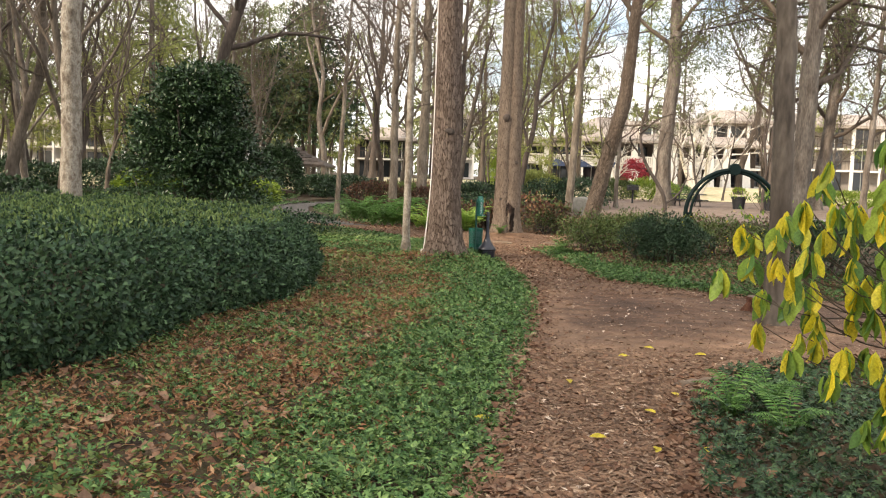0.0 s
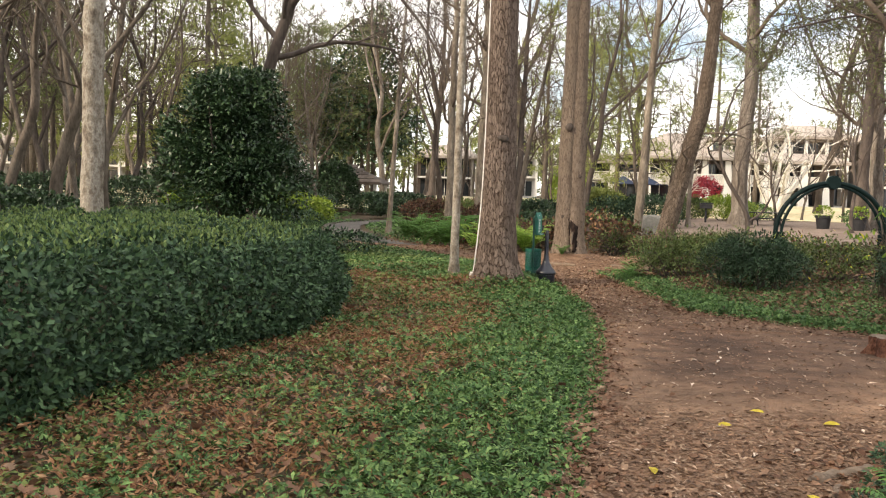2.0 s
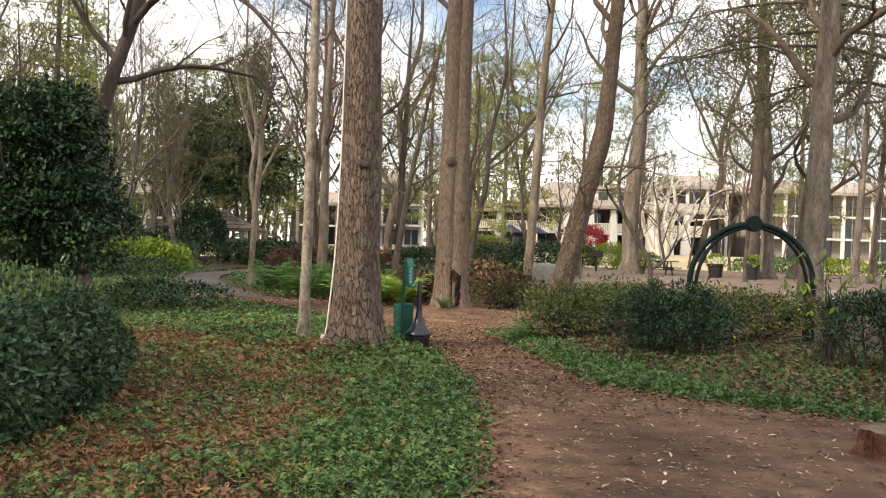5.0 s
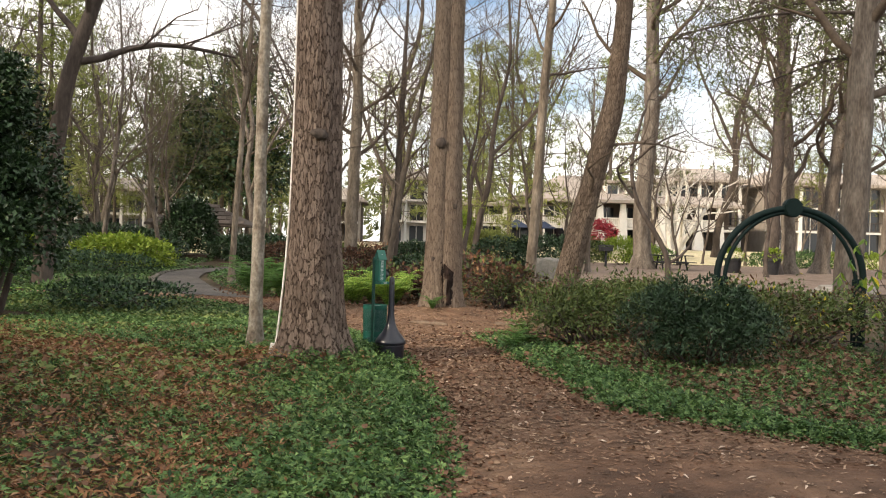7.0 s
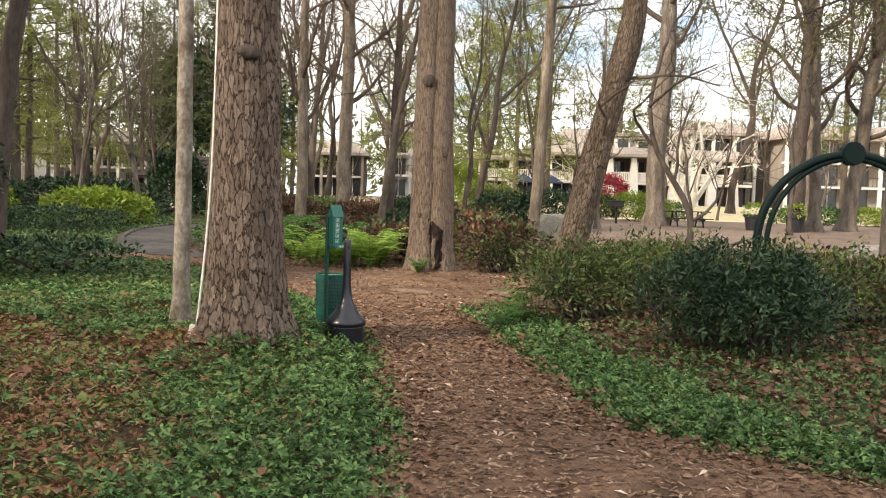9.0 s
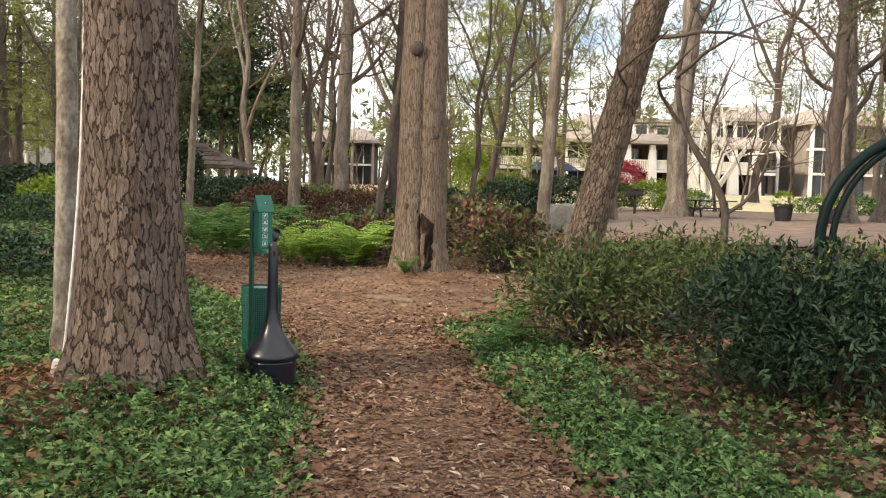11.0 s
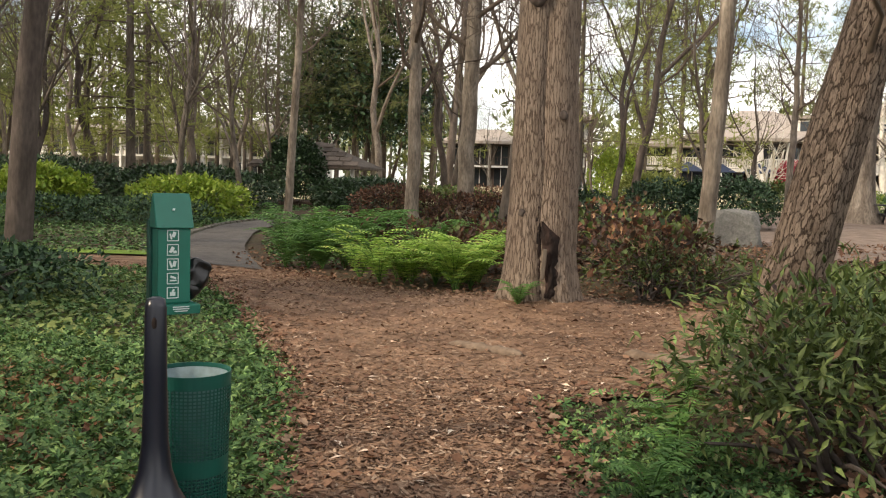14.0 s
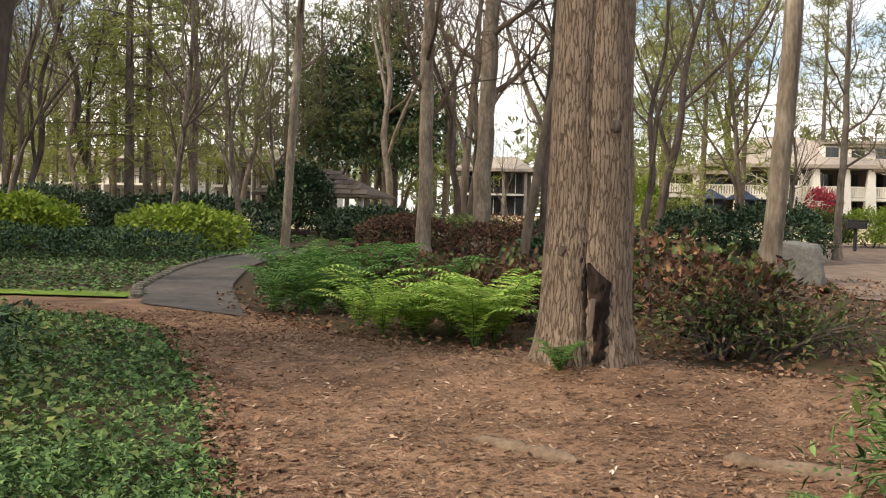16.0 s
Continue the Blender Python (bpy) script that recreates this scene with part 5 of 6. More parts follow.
def scatter(name, label, x, y, lift, size, shape, mat, tilt=0.5, category="ground cover", up_bias=0.0):
    """Small leaves or chips strewn over the ground at the places x, y."""
    n = len(x)
    lift = np.broadcast_to(lift, (n,))
    p = np.stack([x, y, H(x, y) + lift], -1)
    a = r_g.uniform(0, 2 * np.pi, n)
    along = np.stack([np.cos(a), np.sin(a), tilt * r_g.normal(size=n) * 0.7 + up_bias], -1)
    upw = np.stack([tilt * r_g.normal(size=n), tilt * r_g.normal(size=n), np.ones(n)], -1)
    ob = leaves(name, p, along, upw, size * (0.6 + 0.8 * r_g.random(n)), shape, mat)
    return tagged(ob, label, category, kind="stuff")


def patch(x, y, s, k):
    return 0.5 + 0.5 * np.clip(lumps(x, y, s, k) * 1.3, -1, 1)


# ivy left of the path, thick along its edge
n = 345000
y = r_g.uniform(1.5, 31, n)
x = path_left(y) - r_g.uniform(-0.12, 8.5, n)
d = path_left(y) - x
edge = np.where(y < 19.5, 1.2 + 0.02 * y + 0.45 * lumps(x, y, 1.1, 0.4), np.where(y < 24, 1.6 + (y - 19.5) * 1.7 + 0.5 * lumps(x, y, 1.1, 0.4), 9.5))
dense = smooth(edge + 0.35, edge - 0.35, d)
thin = 0.42 * patch(x, y, 1.5, 2.0) ** 1.5 * (y < 19) * (d < 5.5)
keep = r_g.random(n) < np.maximum(dense * np.where(y < 24, 1.0, 0.72), thin)
keep &= ~(inside(HEDGE, x, y)) & (np.hypot(x - 0.03, y - 19.45) > 0.42) & (np.hypot(x + 6.6, y - 24.6) > 1.2)
keep &= r_g.random(n) < np.where(y < 16, 1.0, np.where(y < 24, np.where(d < 4, 1.0, 0.5), 0.42))
x, y, d = x[keep], y[keep], d[keep]
lift = (0.02 + 0.11 * r_g.random(len(x)) + 0.04 * lumps(x, y, 2.6) + 0.045 * lumps(x, y, 9.0, 1.7)) * np.clip(0.45 + d * 1.8, 0.3, 1) * np.where(y > 24, 0.5, 1.0)
scatter("ivy", "thick dark-green ivy carpeting the ground along the path", x, y, np.maximum(lift, 0.012), np.where(y < 24, 0.06, 0.068), "trefoil", "ivy", 0.7)
# yellow-green ground cover beyond the pine
n = 30000
y = r_g.uniform(17, 30, n)
x = r_g.uniform(-8.5, 0.4, n)
keep = (x < path_left(y) - 0.4) & ~inside(HEDGE, x, y) & (np.hypot(x + 6.6, y - 24.6) > 1.0) & (np.hypot(x - 0.03, y - 19.45) > 0.5)
keep &= r_g.random(n) < patch(x, y, 0.9, 4.0) ** 1.2 * smooth(path_left(y) - 0.2, path_left(y) - 2.0, x)
x, y = x[keep], y[keep]
scatter("low_groundcover", "yellow-green low ground cover in thin sunlight", x, y, 0.03 + 0.1 * r_g.random(len(x)), 0.075, "ivy", "ivy_light", 0.5)
# low evergreen cover west of the asphalt path
n = 90000
x, y = r_g.uniform(-30, -1.5, n), r_g.uniform(28, 56, n)
am = np.interp(y, (al[:, 1] + ar[:, 1]) / 2, (al[:, 0] + ar[:, 0]) / 2)
aw = np.interp(y, (al[:, 1] + ar[:, 1]) / 2, np.abs(ar[:, 0] - al[:, 0]) / 2 + 0.15)
keep = ((x < am - aw) & (y > 32.4)) | ((x > am + aw) & (x < am + 5.0 - 0.15 * (y - 31)) & (y > 31.5)) | ((x < path_left(y) - 4) & (y < 30.7))
keep &= (y < 47.5) | (x < -9)
keep &= r_g.random(n) < np.where((x < -16) | (y > 46), 0.45, 1.0)
x, y = x[keep], y[keep]
scatter("low_groundcover", "low dark evergreen ground cover beside the asphalt path", x, y, 0.02 + 0.10 * r_g.random(len(x)) ** 1.5, np.where(y > 42, 0.15, 0.10), "oval", "ivy", 0.5)
# weeds among the fallen leaves
n = 80000
y = r_g.uniform(2.0, 18, n)
x = path_left(y) - r_g.uniform(0.6, 6, n)
keep = ~inside(HEDGE, x, y) & (r_g.random(n) < patch(x, y, 1.9, 1.0) ** 1.6 * 0.9)
x, y = x[keep], y[keep]
scatter("weeds", "small green weeds among fallen leaves", x, y, 0.02 + 0.07 * r_g.random(len(x)), 0.055, "oval", "ivy_light", 0.6, up_bias=0.25)
# russet debris of dead fern and fallen oak leaves
n = 170000
y = r_g.uniform(2.0, 23, n)
x = path_left(y) - r_g.uniform(0.5, 6.5, n)
keep = ~inside(HEDGE, x, y) & (r_g.random(n) < 0.15 + 0.85 * patch(x, y, 1.0, 3.0) ** 1.4 * smooth(0.9, 2.0, path_left(y) - x))
keep &= (np.hypot(x - 0.03, y - 19.45) > 0.45)
x, y = x[keep], y[keep]
scatter("dead_fern", "russet matted dead fern on the ground", x, y, 0.03 + 0.08 * r_g.random(len(x)) + 0.03 * lumps(x, y, 7.0, 0.9), 0.06, "lance", "russet", 0.7, "leaf litter", 0.15)
n = 11000
y = r_g.uniform(2.0, 23, n)
x = path_left(y) - r_g.uniform(0.15, 6.0, n)
keep = ~inside(HEDGE, x, y) & (r_g.random(n) < np.where(path_left(y) - x < 1.3, 0.12, 0.5))
x, y = x[keep], y[keep]
scatter("fallen_leaf_litter", "curled brown fallen oak leaves", x, y, 0.03 + 0.06 * r_g.random(len(x)), 0.10, "oak", "litter", 0.45, "leaf litter")
# litter under the woods and in the beds
n = 15000
x, y = r_g.uniform(-9, 9, n), r_g.uniform(23, 37, n)
keep = ((x < path_left(y)) & (y > 28) & (r_g.random(n) < 0.25)) | ((x > path_right(y) - 0.5) & (r_g.random(n) < 0.9))
x, y = x[keep], y[keep]
scatter("fallen_leaf_litter", "brown fallen leaves under the shrubs", x, y, 0.01 + 0.05 * r_g.random(len(x)), 0.078, "oak", "litter", 0.45, "leaf litter")
# the right-hand bed: ivy by the path, dead leaves behind
n = 150000
y = r_g.uniform(14.8, 25, n)
x = path_right(y) + r_g.uniform(-0.08, 5.5, n)
d = x - path_right(y)
keep = r_g.random(n) < np.where(d < 0.95 + 0.35 * lumps(x, y, 1.2, 5.0), 0.95, 0.16) * smooth(23.4, 21.5, y) * (1 - 0.55 * smooth(18.3, 20.5, y + lumps(x, y, 1.6)))
x, y, d = x[keep], y[keep], d[keep]
scatter("ivy", "thick dark-green ivy along the shrub bed", x, y, np.maximum(0.012, (0.02 + 0.11 * r_g.random(len(x))) * np.clip(0.4 + d * 2, 0.3, 1)), 0.058, "trefoil", "ivy", 0.7)
n = 12000
y = r_g.uniform(15, 26, n)
x = path_right(y) + r_g.uniform(0.0, 5, n)
keep = r_g.random(n) < 0.25 + 0.75 * smooth(0.5, 1.2, x - path_right(y))
scatter("fallen_leaf_litter", "brown fallen leaves under the path-side shrubs", x[keep], y[keep], 0.02 + 0.08 * r_g.random(int(keep.sum())), 0.078, "oak", "litter", 0.45, "leaf litter")
n = 36000
y = r_g.uniform(2.5, 9.2, n)
x = path_right(y) + r_g.uniform(-0.05, 4.5, n)
keep = (r_g.random(n) < 0.35 + 0.65 * patch(x, y, 1.4, 6.0)) & (y < 9.0)
x, y = x[keep], y[keep]
scatter("ivy", "dark ivy and low plants under the yellow shrub", x, y, 0.015 + 0.12 * r_g.random(len(x)), 0.055, "trefoil", "hedge", 0.7)
n = 900
y = r_g.uniform(2.5, 9.4, n)
x = path_right(y) + r_g.uniform(-0.25, 3.5, n)
scatter("fallen_leaf_litter", "brown fallen leaves in the bed", x, y, 0.03 + 0.08 * r_g.random(n), 0.078, "oak", "litter", 0.5, "leaf litter")
# chips, dead leaves and yellow leaves on the path
n = 115000
y = r_g.uniform(2.5, 31, n)
x = path_left(y) + (path_right(y) - path_left(y)) * r_g.random(n)
keep = (r_g.random(n) < 1 - 0.55 * worn(x, y)) & (x < 7.5)
x, y = x[keep], y[keep]
scatter("bark_chips", "loose reddish bark chips on the footpath", x, y, 0.028 + 0.014 * r_g.random(len(x)), 0.042, "chip", "chip", 0.25, "mulch")
n = 9000
y = r_g.uniform(3, 31, n)
side = r_g.random(n)
w = path_right(y) - path_left(y)
e = np.abs(r_g.normal(size=n)) * 0.22
x = np.where(side < 0.4, path_left(y) + e - 0.1, np.where(side < 0.8, path_right(y) - e + 0.1, path_left(y) + w * r_g.random(n)))
keep = x < 8
scatter("fallen_leaf_litter", "fallen leaves drifted along the path edges", x[keep], y[keep], 0.035 + 0.02 * r_g.random(int(keep.sum())), 0.066, "oak", "litter", 0.3, "leaf litter")
n = 520
y = r_g.uniform(3.5, 28, n)
x = path_left(y) + (np.minimum(path_right(y), 5.5) - path_left(y)) * r_g.random(n)
scatter("pale_leaves", "pale curled leaves scattered on the mulch", x, y, 0.04, 0.085, "lance", "pale_leaf", 0.2, "leaf litter")
for i, (lx_, ly_) in enumerate([(1.1, 6.2), (1.75, 6.9), (1.55, 6.0), (1.9, 9.2), (2.4, 9.7), (1.2, 8.0), (2.9, 20.0), (0.4, 6.6), (2.05, 7.6), (1.85, 5.9), (2.9, 9.4)]):
    tagged(leaves("yellow_leaf", [(lx_, ly_, float(H(lx_, ly_)) + 0.045)], [(math.cos(i * 2.2), math.sin(i * 2.2), 0.1)], [(0.1, -0.3, 1)], 0.13, "big", "yellow_leaf"), "single bright yellow leaf fallen on the mulch", "leaf", "yellow leaves on the path")


# ---- ferns ----
def fern(x, y, size, mat, seed, label):
    r_local = np.random.default_rng(seed)
    t = empty("fern", (x, y, float(H(x, y)) - 0.01), label=label, category="fern", group="ferns by the fork")
    pts, way, upv, sz = [], [], [], []
    spine = []
    for k in range(12):
        a = k * 2.4 + r_local.random()
        l = size * (0.7 + 0.5 * r_local.random())
        s = np.linspace(0, 1, 17)
        hz = l * (1.6 * s - 1.0 * s ** 2) * (0.7 + 0.6 * r_local.random())
        rr = l * (0.45 * s + 0.3 * s ** 2)
        p = np.stack([np.cos(a) * rr, np.sin(a) * rr, hz], -1)
        spine.append((p[::4], np.linspace(0.006, 0.002, 5), 3))
        tang = np.gradient(p, axis=0)
        tang /= np.linalg.norm(tang, axis=1, keepdims=True)
        side = np.array([-math.sin(a), math.cos(a), 0])
        for sg in (-1, 1):
            q = p[2:]
            pts.append(q)
            way.append(sg * side + 0.35 * tang[2:] + np.array([0, 0, -0.12]))
            upv.append(np.cross(tang[2:], side) * 1.0 + np.array([0, 0, 1.5]))
            sz.append(l * 0.17 * np.sin(np.pi * (0.12 + 0.86 * s[2:])) ** 0.8 + 0.01)
    pts, way, upv, sz = map(np.concatenate, (pts, way, upv, sz))
    leaves("fronds", pts, way, upv, sz, "lance", mat, t)
    v, f = tube_arrays(spine)
    link("rachis", mesh_np("rachis", v, f), "fern_dark", t)
    return t


r_f = np.random.default_rng(9)
for i in range(17):
    fern(-0.9 + 2.1 * r_f.random(), 28.9 + 1.5 * r_f.random(), 0.75 + 0.3 * r_f.random(), "fern", 300 + i, "bright green fern with arching fronds")
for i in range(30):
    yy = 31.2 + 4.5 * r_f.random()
    fern(-3.9 - 0.35 * (yy - 31) + 3.4 * r_f.random() + 1.5, yy, 0.85 + 0.35 * r_f.random(), "fern_dark", 340 + i, "green fern with the bed's shade put into its colour")
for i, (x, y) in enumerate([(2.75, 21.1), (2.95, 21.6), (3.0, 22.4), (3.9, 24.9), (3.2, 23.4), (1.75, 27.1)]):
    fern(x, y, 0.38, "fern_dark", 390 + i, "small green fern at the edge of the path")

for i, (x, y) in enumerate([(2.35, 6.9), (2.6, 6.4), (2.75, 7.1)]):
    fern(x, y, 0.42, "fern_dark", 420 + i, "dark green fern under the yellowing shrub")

# ---- the dog-waste station, its basket and the ash receptacle ----
st = empty("dog_waste_station", at(0.82, 20.12, 0.02), label="green metal dog-waste station with a bag box and pictogram strip", category="waste station")
st.rotation_euler = (0, 0, radians(42))
bm = bmesh.new()
box(bm, -0.062, 0.05, 0.66, 0.022, 0.045, 1.32, None, 0.004)
part("post", bm, "green_dark", st)
bm = bmesh.new()
box(bm, 0.0, 0.05, 1.16, 0.12, 0.012, 0.27, None, 0.003)
part("back_plate", bm, "green_dark", st)
bm = bmesh.new()
box(bm, 0, 0.0, 1.145, 0.125, 0.095, 0.285, None, 0.005)
bag_box = part("bag_box", bm, "green_metal", st)
bm = bmesh.new()
prof = [(-0.058, 1.289), (0.055, 1.289), (0.0, 1.425)]
a_ = [bm.verts.new((-0.072, p - 0.003, z)) for p, z in prof]
b_ = [bm.verts.new((0.072, p - 0.003, z)) for p, z in prof]
bm.faces.new(a_)
bm.faces.new(b_[::-1])
for i in range(3):
    bm.faces.new((a_[i], b_[i], b_[(i + 1) % 3], a_[(i + 1) % 3]))
bmesh.ops.bevel(bm, geom=bm.edges[:], offset=0.004, segments=1, affect="EDGES")
bmesh.ops.recalc_face_normals(bm, faces=bm.faces[:])
roof_ = part("lid", bm, "green_metal", st, "bright green pitched lid")
bm = bmesh.new()
bmesh.ops.create_cone(bm, cap_ends=True, segments=10, radius1=0.005, radius2=0.004, depth=0.008, matrix=Matrix.Translation((0, -0.036, 1.36)) @ Matrix.Rotation(radians(68), 4, "X"))
part("rivet", bm, "sign_white", roof_)
bm = bmesh.new()
box(bm, 0.012, -0.02, 0.984, 0.15, 0.15, 0.036, None, 0.004)
tray = part("tray", bm, "green_metal", st)
for i in range(3):
    bm = bmesh.new()
    box(bm, 0.012, -0.0965, 0.995 - i * 0.008, 0.062 - 0.014 * (i == 2), 0.002, 0.0035)
    part("print_line", bm, "sign_white", tray)
for i in range(5):
    zc = 1.262 - i * 0.0545
    bm = bmesh.new()
    for sx, sz_, w, h in ((0, 0.02, 0.044, 0.003), (0, -0.02, 0.044, 0.003), (0.0205, 0, 0.003, 0.043), (-0.0205, 0, 0.003, 0.043)):
        box(bm, sx - 0.006, -0.0485, zc + sz_, w, 0.002, h)
    pic = part("pictogram", bm, "sign_white", bag_box, "white framed pictogram")
    bm = bmesh.new()
    shapes = ([(0.004, 0.004, 0.012, 0.02, 20), (-0.008, -0.004, 0.006, 0.022, -15)], [(-0.004, 0.0, 0.012, 0.024, 30), (0.008, -0.008, 0.012, 0.01, 0)], [(-0.008, 0, 0.007, 0.026, -20), (0.006, 0.002, 0.012, 0.022, 15)], [(0.002, 0.004, 0.022, 0.008, 20), (0.002, -0.008, 0.026, 0.005, 0)], [(0, -0.005, 0.02, 0.014, 0), (0.002, 0.008, 0.008, 0.012, 30)])[i]
    for sx, sz_, w, h, rot in shapes:
        box(bm, sx - 0.006, -0.0487, zc + sz_, w, 0.002, h, Matrix.Rotation(radians(rot), 4, "Y"))
    part("symbol", bm, "sign_white", pic)
bm = bmesh.new()
bmesh.ops.create_icosphere(bm, subdivisions=3, radius=0.06, matrix=Matrix.Translation((0.11, 0.0, 1.11)) @ Matrix.Diagonal((0.85, 0.35, 1.0, 1)))
bmesh.ops.create_icosphere(bm, subdivisions=2, radius=0.04, matrix=Matrix.Translation((0.085, 0.0, 1.045)) @ Matrix.Diagonal((0.9, 0.4, 0.8, 1)))
for v in bm.verts:
    v.co += Vector((noise.noise(v.co * 25), noise.noise(v.co * 25 + Vector((5, 0, 0))), noise.noise(v.co * 25 + Vector((0, 7, 0))))) * 0.022
part("bag", bm, "black_bag", st, "crumpled black plastic bag hanging out", True)

bk = empty("litter_basket", at(0.755, 20.46, 0.13), label="green perforated round metal litter basket beside the station", category="litter basket")
B0, B1, BR0, BR1 = 0.15, 0.79, 0.15, 0.166


def basket_ring(z0, z1, name, holes):
    bm = bmesh.new()
    segs = 56
    rad = lambda z: BR0 + (BR1 - BR0) * (z - B0) / (B1 - B0)
    if not holes:
        lathe(bm, [(rad(z0), z0), (rad(z1), z1), (rad(z1) - 0.006, z1), (rad(z0) - 0.006, z0)], segs, cap=False)
        return part(name, bm, "green_mesh", bk, smooth=False)
    rows_ = int(round((z1 - z0) / 0.0155))
    for k in range(rows_ + 1):
        z = z0 + (z1 - z0) * k / rows_
        lathe(bm, [(rad(z) - 0.003, z - 0.0028), (rad(z), z - 0.0028), (rad(z), z + 0.0028), (rad(z) - 0.003, z + 0.0028)], segs, cap=False)
    for k in range(segs):
        a = 2 * math.pi * k / segs
        zc = (z0 + z1) / 2
        m = Matrix.Rotation(a, 4, "Z") @ Matrix.Translation((rad(zc) - 0.0015, 0, zc)) @ Matrix.Rotation(math.atan((BR1 - BR0) / (B1 - B0)), 4, "Y")
        bmesh.ops.create_cube(bm, size=1.0, matrix=m @ Matrix.Diagonal((0.003, 0.0055, z1 - z0, 1)))
    return part(name, bm, "green_mesh", bk)


basket_ring(0.735, 0.79, "rim_band", False)
basket_ring(0.43, 0.735, "mesh_panel", True)
basket_ring(0.36, 0.43, "middle_band", False)
basket_ring(0.19, 0.36, "mesh_panel", True)
basket_ring(0.0, 0.19, "base_band", False)
bm = bmesh.new()
lathe(bm, [(0.140, 0.2), (0.152, 0.70), (0.156, 0.772), (0.148, 0.772), (0.144, 0.70), (0.02, 0.685)], 40, cap=True)
part("liner", bm, "liner", bk, "grey plastic bin liner", True)

ash = empty("ash_receptacle", at(0.99, 19.66, 0.0), label="black plastic smokers' post with a flared weighted base", category="ash receptacle")
bm = bmesh.new()
lathe(bm, [(0.165, 0.0), (0.172, 0.05), (0.18, 0.205), (0.176, 0.215)], 40)
part("bucket", bm, "black_plastic", ash, smooth=False)
bm = bmesh.new()
lathe(bm, [(0.178, 0.212), (0.196, 0.222), (0.198, 0.25), (0.188, 0.272), (0.15, 0.325), (0.11, 0.375), (0.078, 0.43), (0.055, 0.50), (0.043, 0.60), (0.038, 0.80), (0.035, 1.05), (0.030, 1.075), (0.012, 1.083)], 48)
body = part("tower", bm, "black_plastic", ash, smooth=True)
bm = bmesh.new()
bmesh.ops.create_cone(bm, cap_ends=True, segments=24, radius1=0.022, radius2=0.022, depth=0.006, matrix=Matrix.Translation((0.058, -0.118, 0.338)) @ Matrix.Rotation(radians(26), 4, "Z") @ Matrix.Rotation(radians(48), 4, "X"))
part("badge", bm, "stone", body, "round grey badge")
bm = bmesh.new()
bmesh.ops.create_uvsphere(bm, u_segments=12, v_segments=8, radius=0.012, matrix=Matrix.Translation((0.014, -0.038, 1.0)) @ Matrix.Diagonal((0.8, 0.5, 1.6, 1)))
part("opening", bm, "rot", body, "small oval opening", True)

pipe = empty("conduit", at(-0.44, 19.38, 0.0), label="thin white conduit running up the pine trunk", category="conduit")
v, f = tube_arrays([(bez([(0, 0, 0.05), (0.06, 0.02, 0.6), (0.13, 0.03, 1.5), (0.165, 0.03, 3), (0.19, 0.05, 9)], 24), np.full(24, 0.014), 8)])
link("tube", mesh_np("tube", v, f, True), "white_pipe", pipe)
bm = bmesh.new()
box(bm, -0.035, 0, 0.07, 0.07, 0.06, 0.13, Matrix.Rotation(radians(14), 4, "Y"), 0.008)
part("socket", bm, "white_pipe", pipe)

# ---- garden arch, clearing furniture ----
arch = empty("garden_arch", at(7.2, 21.9), label="dark-green metal garden arch with a round boss on top", category="garden arch")
zt = 2.28 - float(H(7.2, 21.9)) + 0.06
for k, (r, nm, th) in enumerate(((1.17, "outer_hoop", 0.052), (1.05, "inner_hoop", 0.034))):
    top = zt - 0.04 - k * 0.06
    pts = [(-r, 0, 0)] + [(-r * math.cos(a), 0, top - 1.12 + 1.12 * math.sin(a)) for a in np.linspace(0, math.pi, 30)] + [(r, 0, 0)]
    v, f = tube_arrays([(np.array(pts), np.full(len(pts), th), 10)])
    link(nm, mesh_np(nm, v, f, True), "arch_metal", arch)
bm = bmesh.new()
bmesh.ops.create_cone(bm, cap_ends=True, segments=10, radius1=0.155, radius2=0.155, depth=0.16, matrix=Matrix.Translation((0, 0, zt - 0.03)) @ Matrix.Rotation(radians(90), 4, "X"))
bmesh.ops.bevel(bm, geom=bm.edges[:], offset=0.018, segments=2, affect="EDGES")
part("boss", bm, "arch_metal", arch)
for s in (-1, 1):
    bm = bmesh.new()
    box(bm, s * 1.10, 0, 0.5, 0.22, 0.05, 1.3, None, 0.02)
    part("side_panel", bm, "arch_metal", arch)

grill = empty("park_grill", at(10.6, 49.5), label="black pedestal barbecue grill in the clearing", category="grill")
bm = bmesh.new()
bmesh.ops.create_cone(bm, cap_ends=True, segments=12, radius1=0.06, radius2=0.05, depth=0.85, matrix=Matrix.Translation((0, 0, 0.42)))
part("pedestal", bm, "furniture", grill)
bm = bmesh.new()
box(bm, 0, 0, 0.93, 0.58, 0.5, 0.22, None, 0.03)
part("firebox", bm, "furniture", grill)
bm = bmesh.new()
box(bm, 0, 0.0, 1.08, 0.66, 0.55, 0.06, None, 0.025)
part("hood", bm, "furniture", grill)

